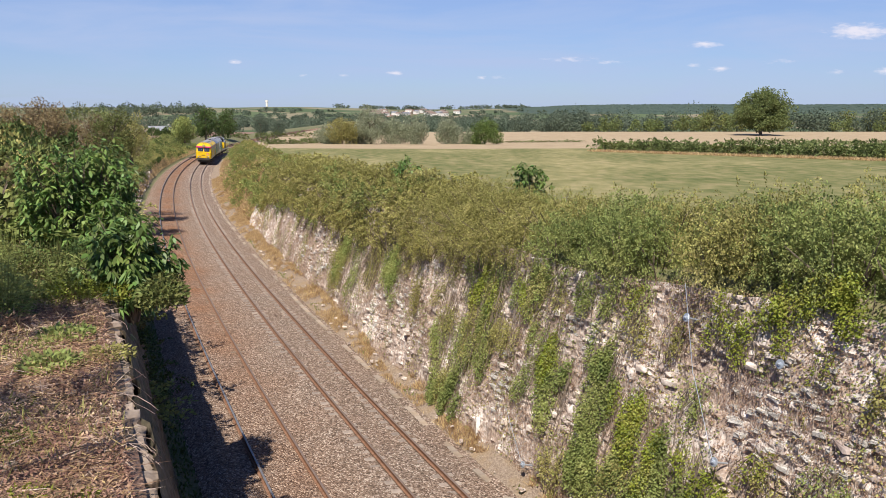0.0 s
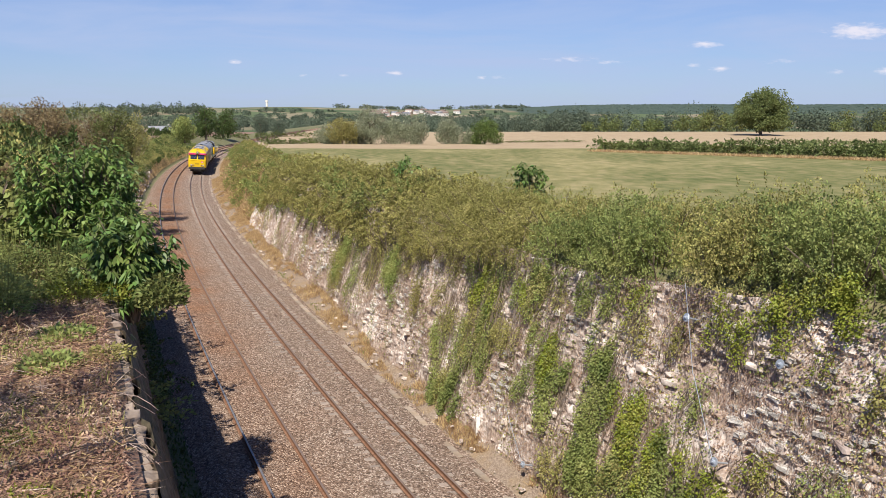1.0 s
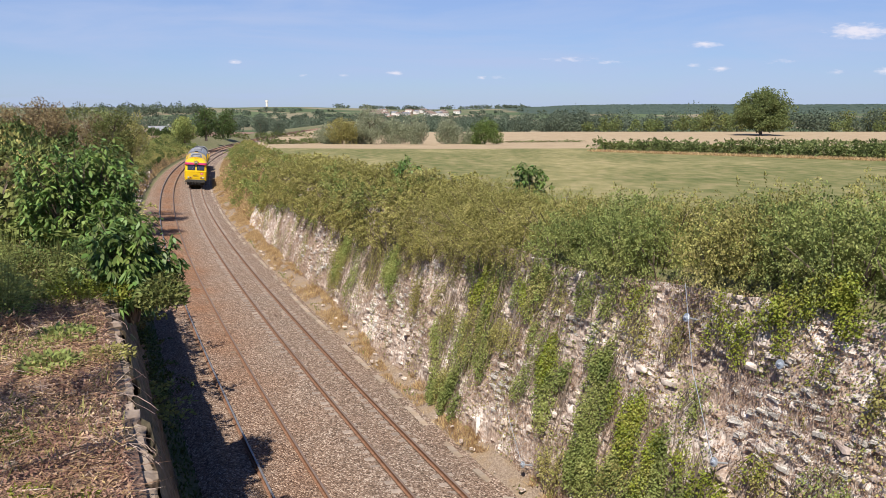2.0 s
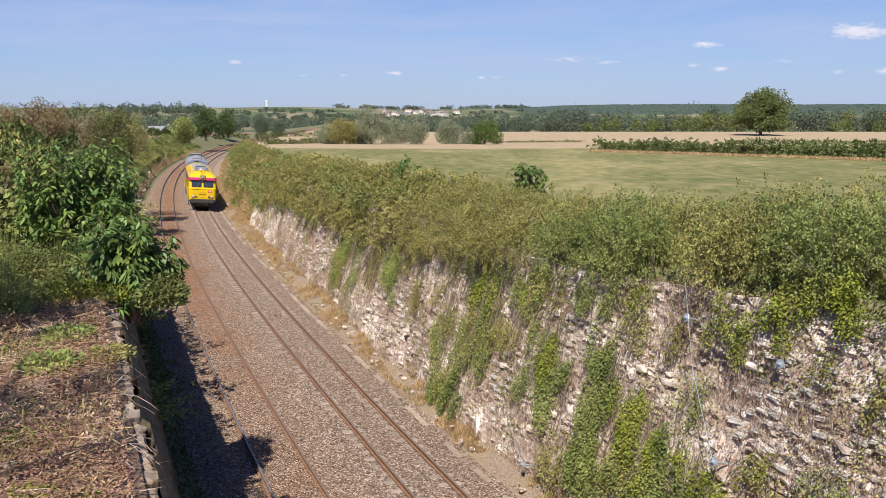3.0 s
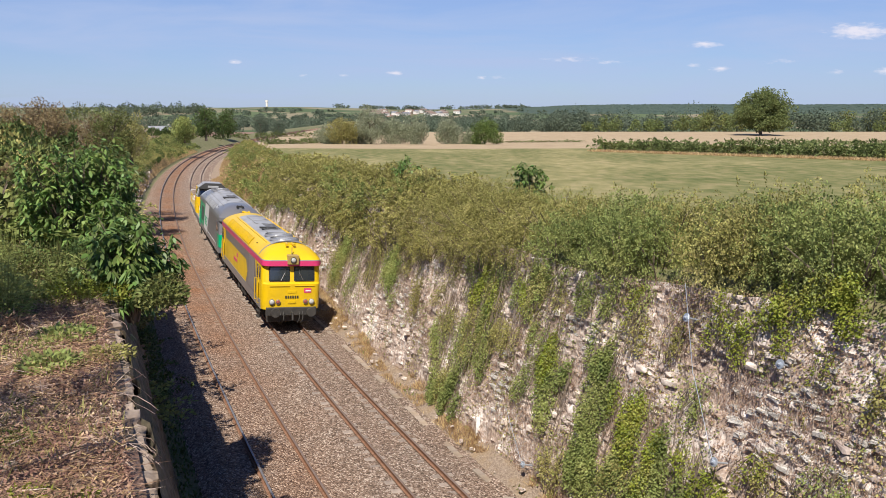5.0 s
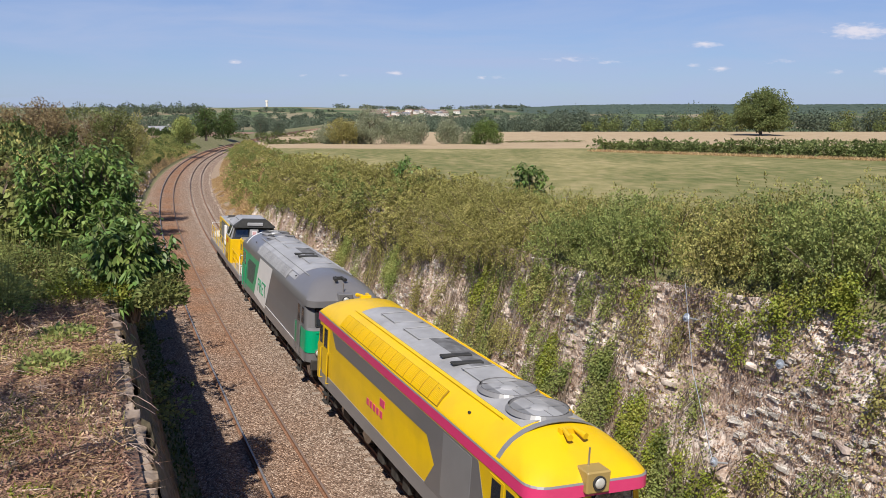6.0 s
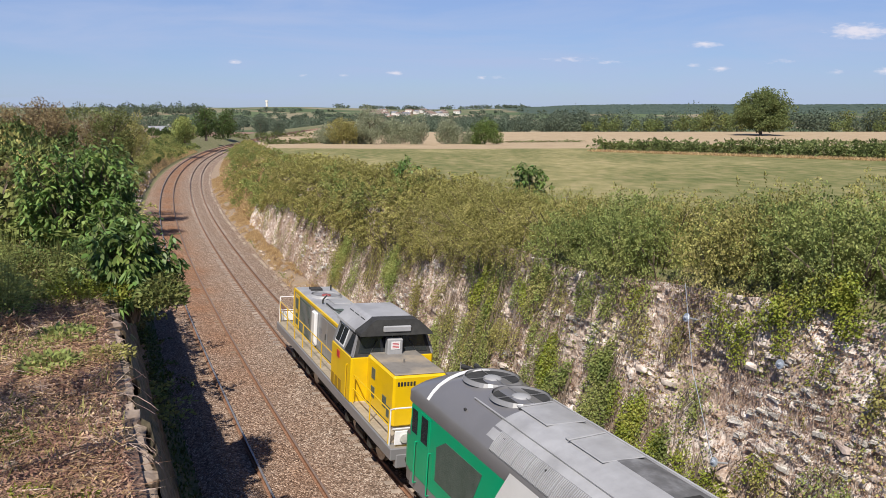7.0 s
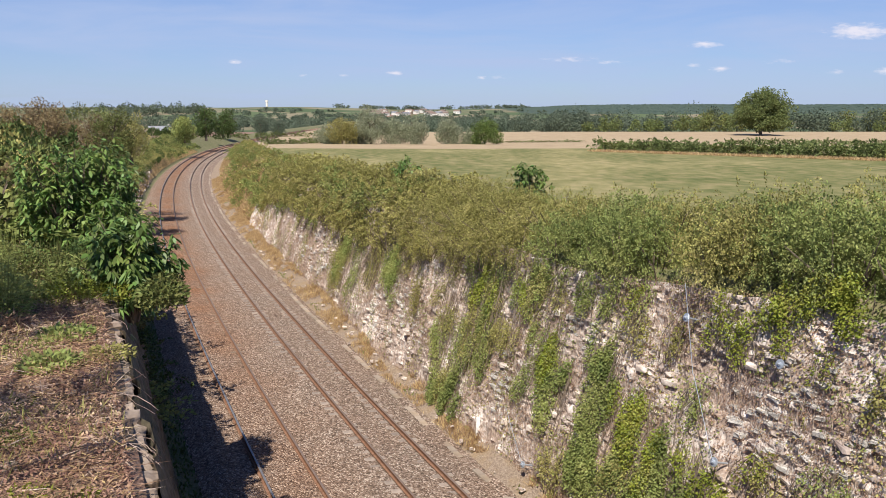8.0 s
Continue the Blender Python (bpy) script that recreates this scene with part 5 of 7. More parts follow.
def make_hedge():
    g = random.Random(21)
    lab = "dense hedge shrub with small {} leaves on the cutting's brow"
    def kinds(n, length, width, seed):
        return ([make_shrub(lab.format("olive-green"), LEAF_OLIVE, n, 1.45, 1.45, 0.95, 28, 0.46, seed + i, length, width, "hedge_shrub", group="hedge shrubs") for i in range(3)],
                [make_shrub(lab.format("fresh green"), LEAF_GREEN, n, 1.45, 1.45, 0.95, 28, 0.46, seed + 10 + i, length, width, "hedge_shrub", group="hedge shrubs") for i in range(3)])
    fine, coarse = kinds(8400, 0.060, 0.038, 31), kinds(2700, 0.110, 0.068, 61)
    s = -8.0
    while s < 68:
        olive, green = fine if s < 24 else coarse
        for row, (off, drop, k) in enumerate((((0.35, 0.45, 0.85) if 4.5 < s < 13 else (0.75, 0.1, 0.8) if s < 13 else (0.15, 0.55, 0.85)), (1.5, 0.15, 1.0), (2.8, 0.1, 1.0))):
            si = s + g.uniform(-0.5, 0.5)
            pool = green if (si < 13 and g.random() < 0.65) or g.random() < 0.12 else olive
            zr = float(right_height(si))
            h = hedge_height(si) * k * g.uniform(0.85, 1.12)
            place(g.choice(pool), si, right_top(si) + off + g.uniform(-0.3, 0.3), zr - drop, 0.95 + 0.1 * g.random(), g, h / 1.85 + drop * 0.2)
        # growth that hangs over the face further along
        if s > 16 and g.random() < 0.85:
            zf = float(right_height(s)) - g.uniform(1.3, 2.3) * min(1, 0.5 + (s - 16) / 30) - 0.6 * max(0, min(1, (s - 40) / 25))
            place(g.choice(olive), s, float(wall_base(s)) + zf * float(wall_lean(s)) - 0.1, zf, 0.8, g, 0.85)
        s += 1.75 if s < 24 else 1.95
    s = 34.0
    while s < 70:
        zf = float(right_height(s)) - g.uniform(1.5, 2.9) * min(1, 0.55 + (s - 34) / 40)
        place(g.choice(coarse[0] if g.random() < 0.75 else coarse[1]), s, float(wall_base(s)) + zf * float(wall_lean(s)) - 0.1, zf - 0.2, g.uniform(0.55, 0.8), g, g.uniform(0.7, 0.95))
        s += 1.5
    # shrubs down the slope where the rock gives out
    sparse = [make_shrub("rough scrub on the dry railway bank", LEAF_OLIVE if i else LEAF_GREEN, 1700, 1.7, 1.7, 1.0, 26, 0.5, 51 + i, 0.15, 0.09, "bank_shrub", group="bank scrub") for i in range(2)]
    for i in range(64):
        si = 62 + i * 1.75 + g.uniform(-1, 1)
        zr = float(right_height(si))
        u = g.uniform(0.35, 1.0) if si < 120 else g.uniform(0.5, 1.0)
        b, t = float(wall_base(si)), right_top(si)
        place(g.choice(sparse), si, b + (t - b) * u + 0.4, 0.15 + (zr - 0.15) * u - 0.25, g.uniform(0.7, 1.15), g)
    for i in range(58):
        si = g.uniform(63, 108)
        zr = float(right_height(si))
        u = g.uniform(0.08, 0.65)
        b, t = float(wall_base(si)), right_top(si)
        place(g.choice(sparse), si, b + (t - b) * u + 0.4, 0.15 + (zr - 0.15) * u - 0.35, g.uniform(0.4, 0.75), g)
    for i in range(40):
        si = 60 + i * 3.6 + g.uniform(-1, 1)
        place(g.choice(sparse), si, right_top(si) + g.uniform(0.3, 2.2), float(right_height(si)) - 0.2, g.uniform(0.7, 1.0), g)


make_hedge()


# ---- creepers and growth on the rock face ----
def make_creepers():
    g, l, o, dk = "green creeper hanging down the limestone face", "yellow-green young creeper on the limestone face", "olive creeper draped over the limestone face", "dense dark ivy at the foot of the limestone face"
    make_creeper(17.6, 1.6, 1.0, 1.5, LEAF_GREEN, g, 1.5, 1)
    make_creeper(17.2, 3.3, 1.5, 1.1, LEAF_OLIVE, o, 1.1, 2)
    make_creeper(16.4, 4.9, 1.6, 0.9, LEAF_GREEN, g, 1.0, 3)
    make_creeper(13.8, 4.9, 0.5, 0.6, LEAF_LIME, l, 1.2, 4)
    make_creeper(11.7, 3.0, 0.9, 1.1, LEAF_GREEN, g, 1.2, 5)
    make_creeper(14.2, 3.6, 0.9, 0.7, LEAF_OLIVE, o, 1.0, 6)
    make_creeper(7.7, 2.2, 1.35, 1.6, LEAF_GREEN, dk, 1.7, 7)
    make_creeper(7.0, 3.0, 0.75, 0.6, LEAF_LIME, l, 1.3, 8)
    make_creeper(5.2, 2.2, 1.1, 0.8, LEAF_GREEN, g, 1.3, 9)
    make_creeper(4.4, 2.6, 0.6, 0.5, LEAF_LIME, l, 1.3, 10)
    make_creeper(5.1, 4.1, 0.35, 0.4, LEAF_GREEN, g, 1.6, 11)
    make_creeper(8.1, 5.7, 0.3, 0.6, LEAF_LIME, l, 1.5, 12)
    make_creeper(6.1, 5.3, 0.3, 0.45, LEAF_OLIVE, o, 1.4, 13)
    make_creeper(8.8, 4.0, 0.65, 0.75, LEAF_GREEN, g, 1.1, 14)
    make_creeper(11.2, 3.7, 0.6, 0.4, LEAF_LIME, l, 1.0, 15)
    make_creeper(0.9, 3.7, 0.7, 0.35, LEAF_GREEN, g, 1.0, 16)
    make_creeper(2.0, 3.2, 0.7, 0.4, LEAF_OLIVE, o, 1.0, 17)
    make_creeper(25.6, 3.5, 1.3, 1.2, LEAF_GREEN, g, 1.0, 18)
    make_creeper(21.7, 3.2, 0.55, 0.9, LEAF_YELLOW, "yellowing creeper on the limestone face", 1.0, 19)
    make_creeper(9.9, 5.6, 1.0, 0.5, LEAF_GREEN, g, 1.3, 20)
    make_creeper(3.1, 6.5, 0.9, 0.5, LEAF_LIME, l, 1.3, 21)
    make_creeper(2.9, 3.3, 0.4, 0.35, LEAF_LIME, l, 1.0, 22)
    make_creeper(5.6, 1.2, 1.0, 0.7, LEAF_GREEN, g, 1.4, 23)
    make_creeper(34.5, 2.5, 1.8, 1.4, LEAF_OLIVE, o, 1.0, 24)
    make_creeper(1.8, 5.9, 0.3, 0.25, LEAF_LIME, l, 1.0, 25)
    make_creeper(9.6, 1.0, 0.9, 0.7, LEAF_OLIVE, o, 0.8, 26)
    for i, (s0, z0, rs, rz, m, lb) in enumerate(((16.2, 1.5, 0.6, 1.3, LEAF_GREEN, g), (15.6, 3.2, 0.8, 1.2, LEAF_GREEN, g), (16.0, 4.9, 1.1, 0.9, LEAF_LIME, l), (12.6, 5.2, 0.5, 0.7, LEAF_GREEN, g), (11.4, 3.9, 0.55, 1.0, LEAF_LIME, l), (10.3, 2.7, 0.5, 0.8, LEAF_GREEN, g),
                                                     (8.5, 3.6, 0.6, 0.9, LEAF_GREEN, g), (7.9, 1.9, 1.0, 1.1, LEAF_GREEN, dk), (6.3, 2.6, 0.9, 1.0, LEAF_LIME, l), (4.9, 2.4, 0.7, 0.8, LEAF_GREEN, g), (3.8, 2.1, 0.5, 0.5, LEAF_LIME, l), (2.4, 7.0, 1.2, 0.6, LEAF_LIME, l), (34.0, 3.2, 1.0, 1.5, LEAF_GREEN, g), (25.5, 4.2, 0.8, 1.1, LEAF_GREEN, g))):
        make_creeper(s0, z0, rs, rz, m, lb, 1.9, 60 + i, 0.088, 0.066)
    k = 27
    rr = random.Random(90)
    for s0, z0, rs, rz, m, lb in ((19.6, 4.6, 0.7, 1.2, LEAF_OLIVE, o), (18.6, 2.6, 0.6, 1.3, LEAF_GREEN, g), (15.4, 3.9, 0.8, 1.3, LEAF_OLIVE, o), (14.6, 5.4, 1.2, 0.7, LEAF_GREEN, g), (12.8, 4.4, 0.6, 1.0, LEAF_OLIVE, o), (12.2, 5.5, 1.0, 0.6, LEAF_OLIVE, o),
                                  (10.6, 2.4, 0.7, 0.9, LEAF_GREEN, g), (22.8, 4.6, 0.9, 0.9, LEAF_OLIVE, o), (28.5, 3.6, 1.2, 1.4, LEAF_OLIVE, o), (31.5, 3.0, 0.8, 1.6, LEAF_GREEN, g), (7.6, 5.3, 0.5, 0.8, LEAF_OLIVE, o), (4.4, 6.0, 1.0, 0.6, LEAF_LIME, l),
                                  (6.6, 1.6, 0.9, 0.9, LEAF_OLIVE, o), (0.2, 5.6, 0.6, 0.6, LEAF_OLIVE, o), (17.0, 1.0, 0.5, 0.9, LEAF_OLIVE, o)):
        make_creeper(s0, z0, rs, rz, m, lb, 0.8, k)
        k += 1
    # withered stalks and roots that web the stone
    gg = np.random.default_rng(8)
    n = 105000
    s = -6 + 72 * gg.uniform(0, 1, n) ** 1.2
    z = gg.uniform(0.0, 1.0, n) * (right_height(s) - 0.1)
    keep = np.array([noise.noise(Vector((float(a) * 0.35, float(b) * 0.5, 17.0))) > -0.22 for a, b in zip(s, z)])
    s, z = s[keep], z[keep]
    n = len(s)
    bul = np.array([0.35 * noise.noise(Vector((float(a) * 0.22, float(b) * 0.35, 3.0))) for a, b in zip(s, z)])
    x, y = line_arrays(s, wall_base(s) + z * wall_lean(s) - bul - gg.uniform(0.03, 0.15, n))
    th = np.interp(s, SS, TH)
    along = np.stack([np.sin(th), np.cos(th), np.zeros(n)], -1) * gg.normal(0, 0.35, (n, 1))
    st = leaves("dead_stems", np.stack([x, y, z], -1), along, 0.40, 0.010, TWIG, droop=1.3, jitter=0.2)
    tagged(st, "web of withered stalks hanging on the rock", "dead stems", kind="stuff")
    for mt, z3, lab in ((LEAF_OLIVE, 41.0, "thin olive growth spread over the rock"), (LEAF_GREEN, 53.0, "thin green growth spread over the rock")):
        n = 38000
        s = -6 + 72 * gg.uniform(0, 1, n) ** 1.15
        z = gg.uniform(0.0, 1.0, n) ** 0.8 * (right_height(s) - 0.1)
        keep = np.array([noise.noise(Vector((float(a) * 0.55, float(b) * 0.38, z3))) + 0.35 * noise.noise(Vector((float(a) * 2.2, float(b) * 1.6, z3))) > 0.16 - 0.10 * (float(b) > 4) for a, b in zip(s, z)])
        s, z = s[keep], z[keep]
        n = len(s)
        bul = np.array([0.35 * noise.noise(Vector((float(a) * 0.22, float(b) * 0.35, 3.0))) for a, b in zip(s, z)])
        x, y = line_arrays(s, wall_base(s) + z * wall_lean(s) - bul - gg.uniform(0.03, 0.18, n))
        th = np.interp(s, SS, TH)
        st = leaves("thin_growth", np.stack([x, y, z], -1), np.stack([-np.cos(th), np.sin(th), np.zeros(n)], -1), 0.07, 0.045, mt, droop=0.6)
        tagged(st, lab, "climbing plants", kind="stuff")
    n = 110000
    s = -6 + 60 * gg.uniform(0, 1, n) ** 1.5
    z = gg.uniform(0.0, 1.0, n) * (right_height(s) - 0.1)
    keep = np.array([noise.noise(Vector((float(a) * 0.5, float(b) * 0.6, 27.0))) > -0.12 for a, b in zip(s, z)])
    s, z = s[keep], z[keep]
    n = len(s)
    bul = np.array([0.35 * noise.noise(Vector((float(a) * 0.22, float(b) * 0.35, 3.0))) for a, b in zip(s, z)])
    x, y = line_arrays(s, wall_base(s) + z * wall_lean(s) - bul - gg.uniform(0.03, 0.15, n))
    th = np.interp(s, SS, TH)
    st = leaves("withered_growth", np.stack([x, y, z], -1), np.stack([-np.cos(th), np.sin(th), np.zeros(n)], -1), 0.055, 0.024, LEAF_BROWN, droop=0.9)
    tagged(st, "withered brown leaves scattered over the rock", "dead leaves", kind="stuff")


make_creepers()


# ---- dry grass along the track and on the banks ----
def make_grass():
    g = np.random.default_rng(4)

    def strip(name, n, s, d, z, length, width, material, label):
        x, y = line_arrays(s, d)
        o = leaves(name, np.stack([x, y, z], -1), np.tile(np.array([[0, 0, 1.0]]), (len(s), 1)), length, width, material, droop=-0.5)
        return tagged(o, label, "grass", kind="stuff")
    n = 110000
    s = -4 + 130 * g.uniform(0, 1, n) ** 1.3
    d = 2.25 + (wall_base(s) - 2.0) * g.uniform(0, 1, n) ** 0.7
    keep = np.array([noise.noise(Vector((float(a) * 0.3, float(b) * 0.8, 5.0))) + 0.6 * noise.noise(Vector((float(a) * 1.5, float(b) * 2.5, 6.0))) > (0.10 if a < 17 else -0.10) - 0.25 * (b - 2.7) for a, b in zip(s, d)])
    s, d = s[keep], d[keep]
    strip("verge_grass", n, s, d, -0.32 + 0.40 * np.clip((d - 2.3) / 1.0, 0, 1), 0.20, 0.020, STRAW, "dry straw-coloured grass along the foot of the rock")
    n = 3500
    s = 6 + 40 * g.uniform(0, 1, n)
    d = -6.9 + 0.75 * g.uniform(0, 1, n) ** 1.3
    strip("wall_foot_weeds", n, s, d, np.full(n, -0.42) + 0.25 * g.uniform(0, 1, n), 0.13, 0.06, LEAF_DARK, "low weeds in the shade of the wall")
    n = 2500
    s = 2 + 60 * g.uniform(0, 1, n)
    d = 2.4 + 0.9 * g.uniform(0, 1, n)
    keep = np.array([noise.noise(Vector((float(a) * 0.5, float(b) * 1.0, 35.0))) > 0.2 for a, b in zip(s, d)])
    strip("verge_weeds", n, s[keep], d[keep], np.full(int(keep.sum()), -0.25), 0.2, 0.05, LEAF_GREEN, "small green weeds beside the track")
    n = 70000
    s = 62 + 110 * g.uniform(0, 1, n)
    u = g.uniform(0, 1, n)
    b = wall_base(s)
    d = b + 0.3 + u * np.maximum(right_height(s), 0.8) * wall_lean(s)
    strip("bank_grass", n, s, d, 0.1 + u * (right_height(s) - 0.1), 0.5, 0.06, STRAW, "long dry grass on the railway bank")
    n = 16000
    s = 50 + 160 * g.uniform(0, 1, n)
    u = g.uniform(0, 1, n)
    lt = left_top(s)
    d = -7.6 + u * (lt + 7.6)
    strip("bank_grass", n, s, d, bank_foot(s) + u * (left_height(s) - bank_foot(s)), 0.5, 0.07, LEAF_OLIVE, "rough green grass on the shaded bank")

    n = 15000
    s = 48 + 165 * g.uniform(0, 1, n)
    u = g.uniform(0, 1, n)
    strip("bank_grass", n, s, -6.8 - u * (0.85 + 0.6 * smooth01(s, 60, 100)), -0.3 + u * (bank_foot(s) + 0.3), 0.42, 0.05, STRAW, "bleached dry grass on the low stony step")


make_grass()


# ---- near side bank: stone retaining wall, path of litter, bushes ----
def make_left_wall():
    V, F = [], []
    ns, nu = 230, 40
    for i in range(ns + 1):
        s = -14 + 46 * i / ns
        for j in range(nu + 1):
            u = j / nu
            z = -0.5 + u * 8.18
            d = -6.72 - 1.60 * u
            q = Vector((s * 1.7 + (0.5 if int(z / 0.3) % 2 else 0), z * 3.3, 4.0))
            dist, pts = noise.voronoi(q)
            d += 0.05 * noise.cell(pts[0] * 5) - 0.05 * (1 - min(1, (dist[1] - dist[0]) / 0.15))
            V.append(on_line(s, d, z))
    for i in range(ns):
        for j in range(nu):
            a = i * (nu + 1) + j
            F.append((a, a + 1, a + nu + 2, a + nu + 1))
    # brown and moss tones set extra dark, so the colour carries the wall's shade
    m = mat("old_rubble_wall", [(0.05, 0.037, 0.024), (0.105, 0.078, 0.052), (0.17, 0.13, 0.092)], scale=3, bump=0.8, dist=0.04, patch=0.7, patch_scale=0.8, patch_col=(0.045, 0.055, 0.026))
    w = tagged(link_mesh("retaining_wall", V, F, m), "old rubble retaining wall, brown and mossy, colour darkened for shade", "wall", kind="structure")
    cop = mat("coping_stone", [(0.15, 0.11, 0.08), (0.27, 0.21, 0.165), (0.42, 0.35, 0.29)], scale=5, bump=0.7, vary=0.25, patch=0.8, patch_scale=2, patch_col=(0.20, 0.135, 0.09))
    g = random.Random(6)
    s = -8.0
    while s < 6:
        L = g.uniform(0.14, 0.36)
        bm = bmesh.new()
        box(bm, 0, 0, 0, g.uniform(0.11, 0.20), L * g.uniform(0.75, 0.98), 0.16, 0.03)
        for v in bm.verts:
            v.co += Vector((g.uniform(-0.03, 0.03), g.uniform(-0.035, 0.035), g.uniform(-0.025, 0.025)))
        o = part("stone", bm, cop, w)
        p = on_line(s + L / 2, -8.43 + g.uniform(-0.04, 0.03), 7.60 + g.uniform(-0.05, 0.03))
        o.matrix_basis = Matrix.Translation(p) @ Matrix.Rotation(-heading(s) + g.uniform(-0.07, 0.07), 4, "Z") @ Matrix.Rotation(g.uniform(-0.07, 0.07), 4, "X")
        s += L
    # concrete blocks lying in the shade at its foot
    blk = mat("mossy_concrete", [(0.16, 0.16, 0.14), (0.27, 0.27, 0.25)], scale=3, bump=0.4)
    for si, d in ((13.0, -6.15),):
        bm = bmesh.new()
        box(bm, 0, 0, 0, 0.5, 0.9, 0.25, 0.03)
        o = tagged(part("concrete_block", bm, blk), "grey concrete block lying beside the ballast", "concrete block", group="concrete blocks")
        o.matrix_basis = Matrix.Translation(on_line(si, d, -0.40)) @ Matrix.Rotation(-heading(si) + g.uniform(-0.1, 0.1), 4, "Z")


make_left_wall()


def make_litter():
    g = np.random.default_rng(14)

    def spread(n, lo=-5.0, hi=9.0, dmax=6.0, power=1.0):
        s = g.uniform(lo, hi, n)
        d = -8.55 - dmax * g.uniform(0, 1, n) ** power
        x, y = line_arrays(s, d)
        z = natural_left(x, y)
        return np.stack([x, y, z + g.uniform(0.03, 0.13, n)], -1)
    p = spread(60000, power=1.3)
    rnd = g.normal(0, 1, p.shape) * np.array([1, 1, 0.12])
    tagged(leaves("leaf_litter", p, rnd, 0.042, 0.024, LEAF_LITTER, droop=0.0, flat=0.8), "brown leaf litter on the trodden bank", "leaf litter", kind="stuff")
    p = spread(13000, power=1.1)
    rnd = g.normal(0, 1, p.shape) * np.array([1, 1, 0.1])
    tagged(leaves("dry_stalks", p, rnd, 0.22, 0.007, STRAW, droop=-0.02, jitter=0.12), "broken straw stalks strewn over the bank", "dry stalks", kind="stuff")
    p = spread(4200, power=1.0)
    rnd = g.normal(0, 1, p.shape) * np.array([1, 1, 0.1])
    tagged(leaves("dry_stalks", p, rnd, 0.34, 0.010, LEAF_BROWN, droop=-0.02, jitter=0.12), "dead brown bracken stalks on the bank", "dry stalks", kind="stuff")
    p = spread(2200, power=1.0)
    rnd = g.normal(0, 1, p.shape) * np.array([1, 1, 0.12])
    tagged(leaves("dead_twigs", p, rnd, 0.32, 0.009, TWIG, droop=-0.03, jitter=0.15), "pale dead twigs strewn over the bank", "dead twigs", kind="stuff")
    p = spread(9000, power=1.3)
    rnd = g.normal(0, 1, p.shape) * np.array([1, 1, 0.1])
    tagged(leaves("straw_litter", p, rnd, 0.06, 0.016, STRAW, droop=0.0, flat=0.7), "bleached straw over the litter", "straw", kind="stuff")
    # thin grass in places
    p = spread(9000)
    keep = np.array([noise.noise(Vector((float(a[0]) * 0.8, float(a[1]) * 0.8, 7.0))) > 0.0 for a in p])
    p = p[keep]
    tagged(leaves("bank_grass", p, np.tile(np.array([[0, 0, 1.0]]), (len(p), 1)), 0.14, 0.012, LEAF_OLIVE, droop=-0.3), "thin grass between the litter", "grass", kind="stuff")
    # pale roots and stalks over the wall's edge
    rr = random.Random(2)
    for i in range(40):
        s = rr.uniform(-4.0, 4)
        bm = bmesh.new()
        pts = [on_line(s + rr.uniform(-0.2, 0.2), -8.62 - rr.uniform(0, 0.3), 7.74)]
        for k in range(6):
            q = pts[-1] + (on_line(s, -8.2) - on_line(s, -8.32)) * rr.uniform(0.3, 0.9) + Vector((rr.uniform(-0.05, 0.05), rr.uniform(-0.07, 0.05), 0.03 if k < 2 else -0.02 * k * rr.uniform(0.5, 1.3)))
            pts.append(q)
        r = rr.uniform(0.002, 0.0045)
        for u, v in zip(pts, pts[1:]):
            rod(bm, u, v, r, 5)
        tagged(part("hanging_root", bm, TWIG), "pale dry root curling over the wall's edge", "root", group="roots over the wall")
    # loose pale stones
    for i in range(34):
        bm = bmesh.new()
        bmesh.ops.create_icosphere(bm, subdivisions=1, radius=rr.uniform(0.03, 0.09))
        for v in bm.verts:
            v.co *= rr.uniform(0.75, 1.2)
            v.co.z *= 0.6
        s, d = rr.uniform(-5, 4), -8.5 - rr.uniform(0.1, 3.0)
        p = on_line(s, d)
        p.z = float(natural_left(p.x, p.y)) + 0.02
        o = tagged(part("loose_stone", bm, MATS["coping_stone"]), "pale limestone lump lying in the litter", "stone", group="loose stones")
        o.location = p


make_litter()


def make_herb(label, x, y, n, r, h, material, seed, length, width):
    z = float(natural_left(np.float64(x), np.float64(y)))
    t = tagged(new("herb_patch"), label, "plant")
    g = np.random.default_rng(seed)
    a = g.uniform(0, 6.28, n)
    rr = r * np.sqrt(g.uniform(0, 1, n))
    p = np.stack([rr * np.cos(a), rr * np.sin(a), h * g.uniform(0.1, 1, n) * (1 - 0.5 * rr / r)], -1)
    leaves("leaf", p, np.stack([np.cos(a), np.sin(a), np.full(n, 0.3)], -1), length, width, material, t, droop=0.1, kind="stuff")
    bm = bmesh.new()
    for i in range(max(5, n // 40)):
        aa, r2 = g.uniform(0, 6.28), r * math.sqrt(g.uniform(0, 1)) * 0.8
        rod(bm, (r2 * math.cos(aa) * 0.7, r2 * math.sin(aa) * 0.7, -0.03), (r2 * math.cos(aa), r2 * math.sin(aa), h * 0.9), 0.005, 4, 0.003)
    tagged(part("stalk", bm, material, t), kind="stuff")
    t.location = (x, y, z)
    return t


